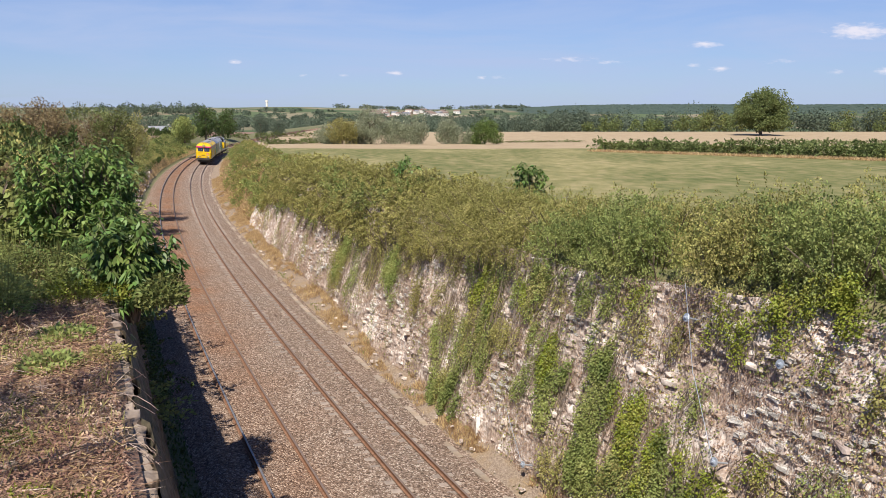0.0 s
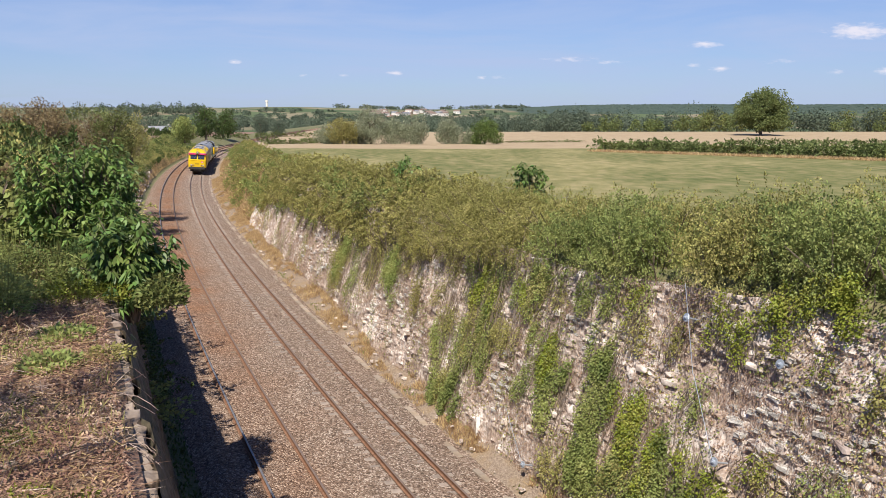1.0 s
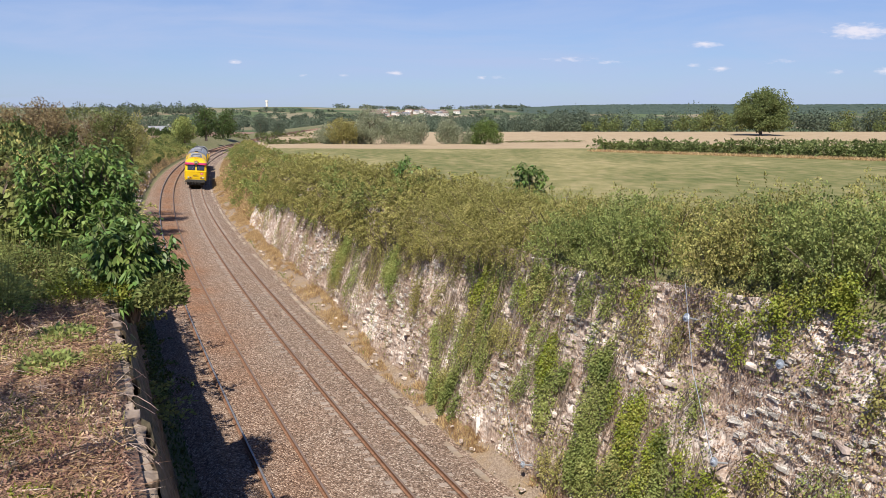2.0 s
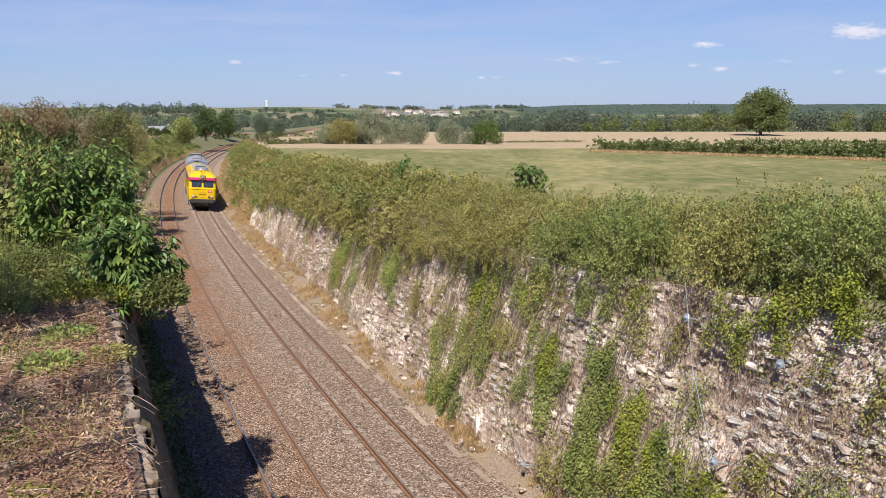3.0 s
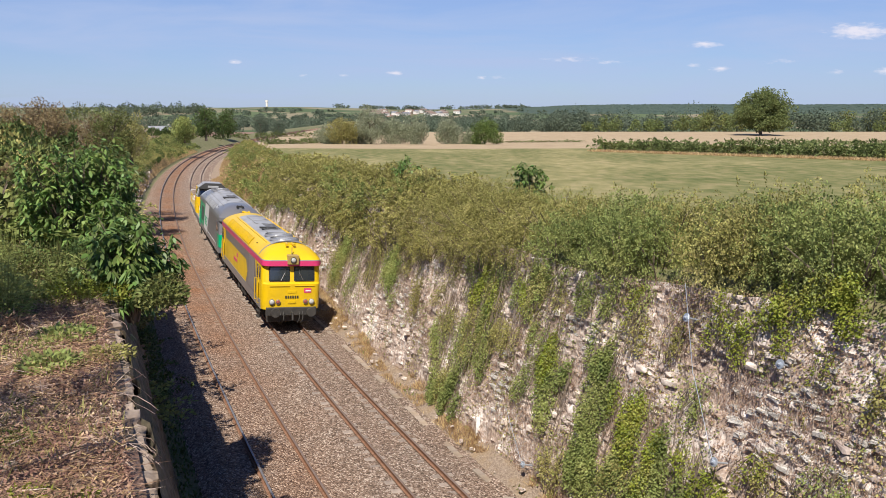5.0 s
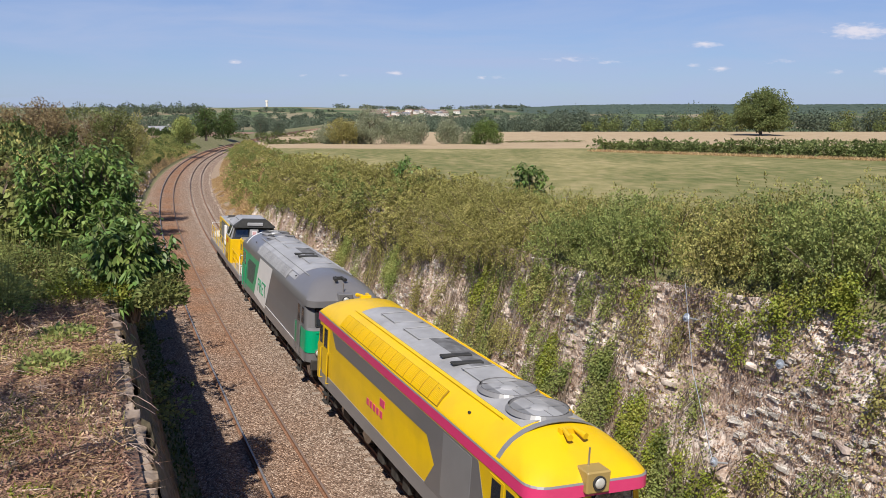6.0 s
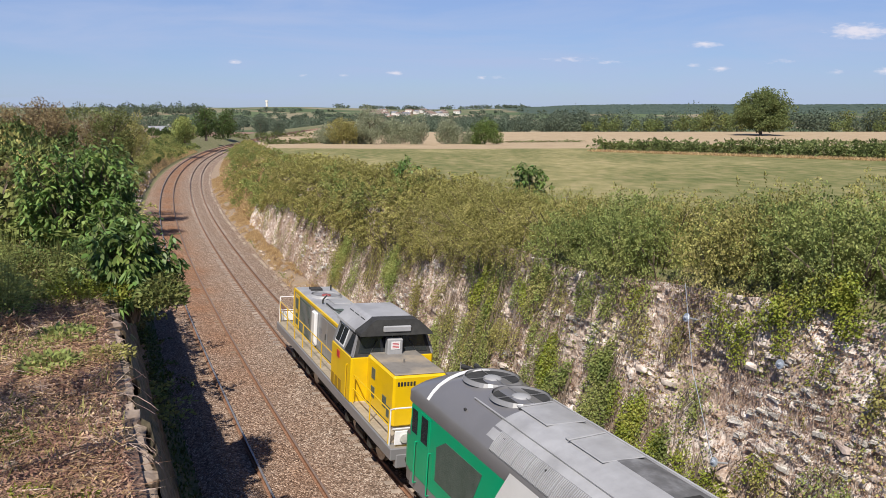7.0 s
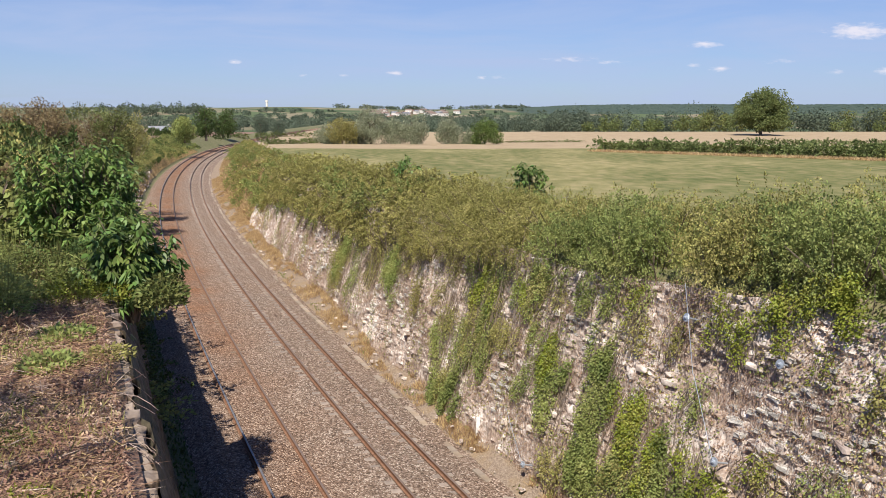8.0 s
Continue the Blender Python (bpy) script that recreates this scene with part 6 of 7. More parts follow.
make_herb("low green weeds growing through the litter", -5.25, 11.0, 630, 0.36, 0.26, LEAF_GREEN, 1, 0.084, 0.042)
make_herb("low green weeds growing through the litter", -4.9, 9.75, 630, 0.36, 0.21, LEAF_GREEN, 2, 0.084, 0.048)
make_herb("low green weeds growing through the litter", -4.35, 10.2, 330, 0.30, 0.17, LEAF_OLIVE, 3, 0.072, 0.036)
make_herb("small green seedlings in the litter", -4.2, 7.5, 180, 0.19, 0.12, LEAF_GREEN, 4, 0.060, 0.030)
make_herb("small green seedlings in the litter", -3.45, 6.35, 135, 0.17, 0.09, LEAF_LIME, 5, 0.054, 0.030)
make_herb("small green seedlings in the litter", -3.0, 6.3, 90, 0.12, 0.09, LEAF_LIME, 6, 0.054, 0.030)
make_herb("tall feathery green weeds at the path's edge", -6.9, 12.0, 2550, 0.64, 1.10, LEAF_GREEN, 7, 0.090, 0.021)
make_herb("tall feathery green weeds at the path's edge", -7.7, 13.0, 2550, 0.68, 1.36, LEAF_GREEN, 8, 0.090, 0.021)
make_herb("fresh green undergrowth below the bush", -6.2, 13.4, 1350, 0.59, 0.42, LEAF_LIME, 9, 0.072, 0.024)
make_herb("green undergrowth spilling over the wall", -4.6, 13.0, 1050, 0.38, 0.59, LEAF_BANK, 10, 0.090, 0.048)
for x, y, n, r, h, m, sd in ((-6.3, 14.2, 2200, 0.75, 0.75, LEAF_GREEN, 31), (-7.4, 14.4, 2400, 0.8, 0.95, LEAF_BANK, 32), (-8.4, 14.6, 2400, 0.8, 1.1, LEAF_GREEN, 33), (-5.4, 14.6, 1600, 0.6, 0.5, LEAF_BANK, 34), (-8.0, 12.6, 2000, 0.7, 0.9, LEAF_BANK, 35), (-7.0, 13.1, 1500, 0.6, 0.5, LEAF_GREEN, 36), (-6.9, 15.4, 2000, 0.8, 0.8, LEAF_DARK, 37), (-5.7, 13.6, 900, 0.5, 0.32, LEAF_LIME, 38)):
    make_herb("rank green weeds below the bush", x, y, n, r, h, m, sd, 0.085, 0.030)
for x, y, n, r, h, m, sd in ((-5.7, 9.2, 260, 0.42, 0.13, LEAF_GREEN, 21), (-6.4, 10.3, 420, 0.5, 0.22, LEAF_GREEN, 22), (-4.75, 8.35, 170, 0.35, 0.10, LEAF_BANK, 23), (-5.3, 7.5, 220, 0.45, 0.09, LEAF_OLIVE, 24), (-4.5, 6.9, 160, 0.3, 0.08, LEAF_BANK, 25), (-6.2, 8.4, 240, 0.5, 0.12, LEAF_OLIVE, 26), (-5.6, 10.4, 200, 0.3, 0.2, LEAF_GREEN, 27)):
    make_herb("straggling green weeds among the dead leaves", x, y, n, r, h, m, sd, 0.06, 0.028)
make_herb("dry bracken on the bank", -6.5, 11.3, 750, 0.51, 0.30, LEAF_BROWN, 11, 0.120, 0.024)


def make_broadleaf(label, shoots, rx, ry, rz, seed, leaf=0.19, wide=0.085, per=11, name="broadleaf_bush", lower=-0.8):
    """A bush whose shoots each end in a ruff of long drooping leaves."""
    t = tagged(new(name), label, "bush")
    g = np.random.default_rng(seed)
    d = unit(g.normal(0, 1, (shoots, 3)))
    d[:, 2] = np.where(d[:, 2] < lower, -d[:, 2], d[:, 2])
    rad = g.uniform(0.55, 1.05, (shoots, 1))
    lump = np.array([0.82 + 0.55 * noise.noise(Vector([float(v) * 1.6 for v in q]) + Vector((seed, 0, 0))) for q in d])[:, None]
    c = d * rad * lump * np.array([rx, ry, rz])
    P, O = [], []
    for q, dd in zip(c, d):
        ang = g.uniform(0, 6.28, per)
        o = np.stack([np.cos(ang), np.sin(ang), g.uniform(-0.7, 0.3, per)], -1) + dd * 0.5
        stem = q + (dd * 0.4 + np.array([0, 0, 0.6])) * g.uniform(-0.22, 0.08, (per, 1))
        P.append(stem + o * 0.03)
        O.append(o * 1.6)
    leaves("leaf_crown", np.concatenate(P), np.concatenate(O), leaf, wide, LEAF_GLOSSY, t, droop=1.15, flat=0.6, jitter=0.4, broad=True)
    bm = bmesh.new()
    for i in range(shoots // 3):
        q = Vector(c[i])
        m = q * 0.5 + Vector((0, 0, -0.15 * rz))
        base = Vector((q.x * 0.1, q.y * 0.1, -rz))
        rod(bm, base, m, 0.025, 5, 0.016)
        rod(bm, m, q, 0.016, 5, 0.006)
    tagged(part("branch", bm, BARK, t), kind="stuff")
    return t


b = make_broadleaf("tall bush with glossy drooping dark green leaves", 1150, 1.68, 1.8, 2.3, 3, 0.158, 0.060, 13)
b.location = (-7.95, 17.6, 7.95)
b = make_broadleaf("low bush with glossy leaves overhanging the wall", 250, 0.85, 0.95, 1.05, 5, 0.175, 0.064, 12)
b.location = (-5.6, 14.3, 8.15)
b = make_broadleaf("young walnut sapling standing above the hedge", 60, 0.9, 0.9, 0.95, 7, 0.22, 0.08, 12, "sapling")
b.location = (-2.0, 45.6, 7.4)
b = make_broadleaf("young walnut sapling standing above the hedge", 110, 1.15, 1.1, 1.15, 8, 0.22, 0.08, 12, "sapling")
b.location = (3.75, 34.6, 7.5)


def make_thicket(label, spots, material, seed, leaf=0.2):
    """Scrub too far off to tell one bush from the next, as one mass of leaves."""
    g = np.random.default_rng(seed)
    P, O = [], []
    for s, d, z, r, h in spots:
        p, o = clumps(260, r, r, h * 0.5, 12, 0.32 * r + 0.1, int(g.integers(1e6)))
        q = on_line(s, d, z + h * 0.35)
        P.append(p + np.array(q))
        O.append(o)
    t = leaves("thicket", np.concatenate(P), np.concatenate(O), leaf, leaf * 0.65, material, flat=0.3)
    return tagged(t, label, "thicket", kind="stuff")


# two trees added out of view, only to throw shade on the path
t = make_tree("unseen leafy tree added to shade the path", LEAF_GREEN, 7.3, 1.6, 3.6, 700, 16, 0.5, 640, 0.14, 0.08, "path_tree")
t.location = (-4.8, 4.3, 7.6)
t = make_tree("unseen leafy tree added to shade the path", LEAF_GREEN, 6.9, 1.4, 3.6, 1900, 24, 0.5, 641, 0.15, 0.09, "path_tree")
t.location = (-7.1, 8.5, 7.6)


def make_left_scrub():
    g = random.Random(77)
    dark = [make_shrub("dense shaded scrub on the bank", LEAF_DARK, 1400, 1.6, 1.6, 1.2, 30, 0.5, 61 + i, 0.16, 0.09, "scrub", group="bank thicket") for i in range(2)]
    mid = [make_shrub("tangled green scrub on the bank", (LEAF_BANK if i == 1 else LEAF_OLIVE if i else LEAF_GREEN), 1400, 1.6, 1.6, 1.2, 30, 0.5, 71 + i, 0.16, 0.095, "scrub", group="bank thicket") for i in range(3)]
    brown = [make_shrub("withering brown scrub on the bank", LEAF_RUSSET, 1700, 1.5, 1.5, 1.1, 26, 0.5, 81, 0.12, 0.07, "scrub", group="bank thicket")]
    s = 9.0
    while s < 118:
        f = min(1, max(0, (s - 70) / 48))
        for off in (0.8, 3.2, 6.4, 11.0):
            si = s + g.uniform(-1, 1)
            d = float(left_top(si)) - (off + 1.5 if off < 1 and si < 32 else off) + 0.6
            x = on_line(si, d)
            z = float(natural_left(x.x, x.y))
            pool = brown if (g.random() < 0.30 and 20 < si < 85) else dark if (g.random() < 0.15 or (off < 1 and si > 32)) else mid
            h = g.uniform(2.4, 3.3) * (1 - 0.35 * f) * (0.55 if off < 1 and si < 26 else 1.0) * (1 + 0.012 * max(0, min(si, 60) - 20))
            place(g.choice(pool), si, d, z - 0.3, g.uniform(1.0, 1.35), g, h / 2.3)
        # on the slope itself
        if s > 14:
            for u in (0.3, 0.62, 0.9):
                si = s + g.uniform(-1, 1)
                if s < 72:
                    d = -7.8 + u * (float(left_top(si)) + 7.8)
                    z = float(bank_foot(si)) + u * (float(left_height(si)) - float(bank_foot(si)))
                    place(g.choice(dark if g.random() < 0.6 else mid), si, d, z - 0.5, g.uniform(0.75, 1.05), g, g.uniform(0.5, 0.85))
        s += 3.0
    for mt, sd in ((LEAF_DARK, 1), (LEAF_BANK, 2), (LEAF_GREEN, 3)):
        spots = []
        for i in range(130):
            si = g.uniform(44, 225)
            u = g.uniform(0.0, 1.05)
            foot = float(bank_foot(si))
            d = -8.1 + u * (float(left_top(si)) + 8.1)
            spots.append((si, d, foot + u * (float(left_height(si)) - foot) - 0.2, g.uniform(0.7, 1.5), g.uniform(0.8, 1.9) * (1 if si < 120 else 0.75)))
        for i in range(42):
            si = g.uniform(62, 200)
            spots.append((si, g.uniform(-8.6, -7.5), float(bank_foot(si)) * g.uniform(0.35, 1.0) - 0.25, g.uniform(0.4, 0.85), g.uniform(0.5, 1.1)))
        for i in range(22):
            si = g.uniform(105, 235)
            d = float(left_top(si)) - g.uniform(0, 4)
            q = on_line(si, d)
            spots.append((si, d, float(natural_left(q.x, q.y)) - 0.2, g.uniform(1.0, 1.7), g.uniform(0.9, 1.6)))
        make_thicket("rough scrub and brambles down the railway bank", spots, mt, sd, 0.17 if sd > 1 else 0.2)
    for si, d, h, rx, mt, sd in ((96, -12.5, 6.0, 2.6, LEAF_BANK, 1), (103, -14.5, 6.8, 2.8, LEAF_BANK, 2), (109, -11.5, 5.6, 2.4, LEAF_DARK, 3), (90, -16, 6.4, 2.8, LEAF_RUSSET, 4), (84, -19, 5.6, 2.8, LEAF_RUSSET, 5), (114, -12.5, 5.8, 2.3, LEAF_GREEN, 6), (76, -15, 4.8, 2.4, LEAF_RUSSET, 7), (100, -20, 6.4, 3.2, LEAF_SILVER, 8), (68, -21, 4.9, 2.6, LEAF_RUSSET, 9)):
        q = on_line(si, d)
        t = make_tree("young self-sown tree on the railway bank", mt, h, rx, 0.2, 2600, 36, 0.7, 500 + sd, 0.22, 0.13, "bank_tree")
        t.location = (q.x, q.y, float(natural_left(q.x, q.y)) - 0.2)
    for X, Y, h, rx, mt, sd in ((-33.5, 71, 4.5, 2.3, LEAF_RUSSET, 21), (-29.8, 70, 4.2, 2.2, LEAF_RUSSET, 22), (-26.6, 66, 4.6, 2.0, LEAF_BANK, 23), (-36.5, 68, 4.0, 2.3, LEAF_BANK, 24), (-29.0, 76, 4.6, 2.0, LEAF_OLIVE, 25)):
        t = make_tree("young self-sown tree on the railway bank", mt, h, rx, 0.0, 5200, 44, 0.6, 540 + sd, 0.16, 0.09, "bank_tree")
        t.location = (X, Y, float(natural_left(X, Y)) - 0.2)
    # a bare, pale, dying shrub whose twigs stand above the others
    t = tagged(new("dying_shrub"), "half-bare shrub with pale feathery twigs", "shrub")
    gg = np.random.default_rng(9)
    bm = bmesh.new()
    for i in range(34):
        a = Vector((gg.normal(0, 0.5), gg.normal(0, 0.5), 1.2))
        m = Vector((a.x * 1.8 + gg.normal(0, 0.35), a.y * 1.8 + gg.normal(0, 0.35), gg.uniform(2.2, 3.2)))
        rod(bm, a, m, 0.016, 3, 0.009)
        for k in range(3):
            b = m + Vector((gg.normal(0, 0.45), gg.normal(0, 0.45), gg.uniform(0.4, 1.15)))
            rod(bm, m, b, 0.009, 3, 0.003)
    part("twig", bm, TWIG, t)
    p, o = clumps(2200, 1.7, 1.7, 1.3, 24, 0.5, 91)
    p[:, 2] += 2.6
    leaves("thin_leaf", p, o, 0.1, 0.05, LEAF_SILVER, t)
    for px, py, k in ((-34.6, 80, 1.3), (-32.6, 79, 1.42), (-30.9, 80, 1.25)):
        put(t, scaled(px, py, 4.9, g.uniform(0, 6.28), k))


make_left_scrub()


# ---- fields: hedge, trees, fence ----
def make_fields():
    g = random.Random(12)
    # clipped field hedge in a row of bushes
    hb = [make_shrub("dark field hedge bush among dry grass", (LEAF_FIELD, LEAF_BANK, LEAF_FIELD)[i], 1300, 1.9, 1.9, 1.1, 26, 0.55, 101 + i, 0.23, 0.15, "field_hedge_bush", group="field hedge") for i in range(3)]

    def row(x0, y0, x1, y1, step, h):
        n = int(math.hypot(x1 - x0, y1 - y0) / step)
        for i in range(n + 1):
            x, y = x0 + (x1 - x0) * i / n + g.uniform(-0.4, 0.4), y0 + (y1 - y0) * i / n + g.uniform(-0.8, 0.8)
            b = g.choice(hb)
            m = scaled(x, y, ground_z(x, y) - 0.2, g.uniform(0, 6.28), g.uniform(0.95, 1.2), h * g.uniform(0.85, 1.15) / 2.1)
            put(b, m)
    row(27.5, 141, 56, 95, 1.8, 2.3)
    row(30, 146, 60, 100, 2.4, 2.2)
    row(56, 95, 75, 64, 2.2, 2.2)
    row(75, 215, 150, 190, 2.6, 1.6)
    row(-44, 205, -30, 232, 2.6, 1.8)
    row(-75, 300, -20, 330, 3.4, 2.0)
    row(14, 235, 40, 245, 3.0, 0.9)
    # rough dry grass at the hedge's foot
    gg = np.random.default_rng(3)
    n = 11000
    u = gg.uniform(0, 1, n)
    x = 27 + 31 * u + gg.normal(0, 0.5, n) - 1.6
    y = 140 - 50 * u + gg.normal(0, 0.5, n) - 1.2
    o = leaves("field_grass", np.stack([x, y, natural_right(x, y)], -1), np.tile(np.array([[0, 0, 1.0]]), (n, 1)), 0.40, 0.05, STRAW, droop=-0.5)
    tagged(o, "tall dry grass along the field hedge", "grass", kind="stuff")
    n = 16000
    s = 8 + 62 * gg.uniform(0, 1, n)
    d = np.array([right_top(float(a)) for a in s]) + 3.0 + 2.2 * gg.uniform(0, 1, n)
    x, y = line_arrays(s, d)
    o = leaves("field_grass", np.stack([x, y, natural_right(x, y) - 0.05], -1), np.tile(np.array([[0, 0, 1.0]]), (n, 1)), 0.6, 0.035, STRAW, droop=-0.6)
    tagged(o, "tall dry grass behind the hedge", "grass", kind="stuff")
    # lone oak, and willows along a ditch
    t = make_tree("big solitary green field tree with a broad crown", LEAF_FIELD, 19.8, 12.6, -0.4, 26000, 150, 2.1, 6, 0.60, 0.42, "field_tree", 0.6)
    t.location = (124.5, 322, 0.5)
    w = "silvery willow beside the stubble field"
    for lab, m, X, Y, h, rx, sd in (("bush willow turning yellow beside the stubble field", LEAF_YELLOW, -25.5, 208, 6.2, 3.4, 1), (w, LEAF_SILVER, -29.5, 212, 4.2, 2.6, 2), (w, LEAF_SILVER, -18.3, 208, 8.2, 4.2, 3),
                                (w, LEAF_SILVER, -12.6, 210, 5.6, 2.8, 4), (w, LEAF_SILVER, -7.2, 208, 5.9, 3.4, 5), (w, LEAF_SILVER, 1.4, 212, 4.9, 2.9, 6), ("round dark green tree beside the stubble field", LEAF_OAK, 10.6, 208, 5.6, 3.2, 7),
                                ("small pale willow bush beside the stubble field", LEAF_SILVER, 7.0, 213, 2.6, 1.6, 8), (w, LEAF_SILVER, -22, 213, 4.6, 2.4, 9)):
        t = make_tree(lab, m, h * 1.20, rx * 1.28, -0.9, 6000, 46, 1.35, 200 + sd, 0.34, 0.22, "field_tree")
        t.location = (X, Y, ground_z(X, Y) - 0.1)
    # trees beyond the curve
    for X, Y, h, rx, m, sd in ((-61.5, 213, 8.6, 3.2, LEAF_DARK, 1), (-72, 275, 9.0, 4.0, LEAF_DARK, 2), (-58, 184, 5.4, 2.6, LEAF_GREEN, 3), (-67, 250, 6.5, 3.5, LEAF_DARK, 4), (-71, 320, 7.2, 4.2, LEAF_HAZED, 5), (-66, 330, 5.6, 3.6, LEAF_HAZED, 6),
                               (-82, 255, 7.0, 4.2, LEAF_HAZED, 7), (-92, 240, 8.0, 4.6, LEAF_HAZED, 8), (-88, 300, 6.2, 4.2, LEAF_HAZED, 9), (-99.5, 284, 2.2, 2.6, LEAF_DARK, 12), (-95, 284, 2.4, 2.6, LEAF_DARK, 13), (-103, 284, 2.6, 2.4, LEAF_DARK, 14), (-104, 250, 9.0, 5.0, LEAF_HAZED, 10), (-118, 260, 10, 5.0, LEAF_HAZED, 11)):
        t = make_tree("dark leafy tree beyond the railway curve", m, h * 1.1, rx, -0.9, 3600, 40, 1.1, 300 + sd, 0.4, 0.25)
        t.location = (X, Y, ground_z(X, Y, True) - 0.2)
    # post-and-wire fence behind the hedge
    wood = mat("grey_fence_wood", [(0.22, 0.18, 0.14), (0.36, 0.31, 0.26), (0.46, 0.41, 0.36)], scale=8, stretch=(1, 1, 0.2), bump=0.4, vary=0.2)
    f = tagged(new("fence"), "weathered wooden post-and-wire field fence", "fence")
    pts = []
    for i in range(18):
        s = 2 + 4.0 * i
        p = on_line(s, right_top(s) + 3.7)
        p.z = float(natural_right(p.x, p.y))
        bm = bmesh.new()
        rod(bm, (0, 0, -0.3), (g.uniform(-0.05, 0.05), g.uniform(-0.05, 0.05), 1.2 + g.uniform(-0.1, 0.25)), 0.05, 7, 0.04)
        o = part("post", bm, wood, f)
        o.location = p
        pts.append(p)
    for h in (0.4, 0.75, 1.05):
        bm = bmesh.new()
        for a, c in zip(pts, pts[1:]):
            rod(bm, a + Vector((0, 0, h)), c + Vector((0, 0, h)), 0.006, 3)
        part("wire", bm, STEEL, f)


make_fields()


# ---- distance: woods, village, water tower ----
def make_distance():
    g = np.random.default_rng(31)

    def wood(name, label, n_trees, fx, fy, h, rx, per, material, leaf):
        P, O = [], []
        if leaf > 1.5:
            per, leaf = int(per * 1.3), leaf * 0.72
        for i in range(n_trees):
            u = g.uniform(0, 1)
            x, y = fx(u), fy(u)
            z = float(hills(np.float64(x), np.float64(y))) + 0.7
            hh = h * g.uniform(0.6, 1.2)
            p, o = clumps(per, rx * g.uniform(0.7, 1.2), rx, hh * 0.45, 14, hh * 0.22, int(g.integers(1e6)), lower=-0.95)
            P.append(p + np.array([x, y, z + hh * 0.5]))
            O.append(o)
        o = leaves(name, np.concatenate(P), np.concatenate(O), leaf, leaf * 0.75, material)
        tagged(o, label, "woodland", kind="stuff")
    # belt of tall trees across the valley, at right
    wood("far_wood", "belt of tall mixed trees across the valley", 150, lambda u: 40 + 345 * u, lambda u: 440 + g.uniform(-25, 45), 11.5, 5.5, 420, LEAF_HAZED, 0.95)
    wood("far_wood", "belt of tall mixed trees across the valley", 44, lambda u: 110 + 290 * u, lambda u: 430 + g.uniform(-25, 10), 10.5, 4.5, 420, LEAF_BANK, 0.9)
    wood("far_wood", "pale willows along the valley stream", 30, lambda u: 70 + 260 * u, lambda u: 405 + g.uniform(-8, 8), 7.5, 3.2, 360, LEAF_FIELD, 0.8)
    wood("far_wood", "hedgerow trees beyond the stubble", 120, lambda u: -130 + 290 * u, lambda u: 640 + g.uniform(-60, 60), 9, 5.5, 230, LEAF_HAZED, 1.7)
    wood("far_wood", "hedgerow trees beyond the stubble", 130, lambda u: -330 + 560 * u, lambda u: 900 + g.uniform(-80, 120), 11, 8, 220, LEAF_HAZED, 2.2)
    wood("far_wood", "trees on the rise beyond the railway", 60, lambda u: -330 + 165 * u, lambda u: 540 + g.uniform(-60, 160), 11, 6, 240, LEAF_HAZED, 1.7)
    # the wooded ridge: a roof of crowns over the hill
    xs, ys = np.linspace(90, 1750, 560), np.linspace(1480, 2620, 66)
    V, F = [], []
    for j, y in enumerate(ys):
        for i, x in enumerate(xs):
            x2, y2 = x + g.uniform(-1, 1), y + g.uniform(-6, 6)
            dist, _ = noise.voronoi(Vector((x2 / 13, y2 / 13, 0)))
            rim = min(1.0, i / 90, (559 - i) / 8, j / 2, (65 - j) / 2)
            crown = 8.5 * (1 + 0.22 * noise.noise(Vector((x2 / 70, y2 / 70, 4)))) - 4.0 * dist[0] + g.normal(0, 0.5)
            V.append((x2, y2, float(hills(np.float64(x2), np.float64(y2))) + max(-1.0, crown * rim - (1 - rim))))
    for j in range(65):
        for i in range(559):
            a = j * 560 + i
            F.append((a, a + 1, a + 561, a + 560))
    # bluish tint in the ridge's colour stands in for haze
    canopy = mat("hazed_canopy", [(0.036, 0.056, 0.046), (0.058, 0.082, 0.064), (0.088, 0.112, 0.086)], rough=0.9, scale=0.06, detail=8, bump=0.6, bump_scale=0.3, dist=1.5, spec=0.15)
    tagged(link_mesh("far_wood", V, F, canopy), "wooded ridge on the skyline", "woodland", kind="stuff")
    wood("far_wood", "scattered trees on the far slopes", 80, lambda u: -450 + 700 * u, lambda u: 1450 + g.uniform(-250, 250), 6, 10, 110, LEAF_HAZED, 3.6)
    wood("far_wood", "trees along the skyline", 46, lambda u: -300 + 560 * u, lambda u: 2350 + g.uniform(-50, 100), 10, 14, 110, LEAF_HAZED, 4.5)
    wood("far_wood", "hedgerow trees across the valley floor", 90, lambda u: -230 + 420 * u, lambda u: 760 + g.uniform(-30, 40), 8, 5.5, 200, LEAF_HAZED, 1.7)
    wood("far_wood", "wooded hilltop on the skyline", 40, lambda u: -640 + 200 * u, lambda u: 1500 + g.uniform(-50, 60), 17, 13, 150, LEAF_HAZED, 4.0)
    # village: small houses with pale walls and tiled roofs
    wall = mat("rendered_wall", [(0.62, 0.58, 0.52), (0.76, 0.73, 0.68)], scale=0.5, bump=0)
    tile = mat("roof_tiles", [(0.15, 0.11, 0.09), (0.22, 0.16, 0.13)], scale=0.6, bump=0.1)
    dark = mat("window_dark", [(0.04, 0.045, 0.05), (0.08, 0.085, 0.09)], rough=0.2, scale=1, bump=0)
    slate = mat("slate_roof", [(0.16, 0.165, 0.18), (0.24, 0.25, 0.27)], scale=1.0, bump=0.1)

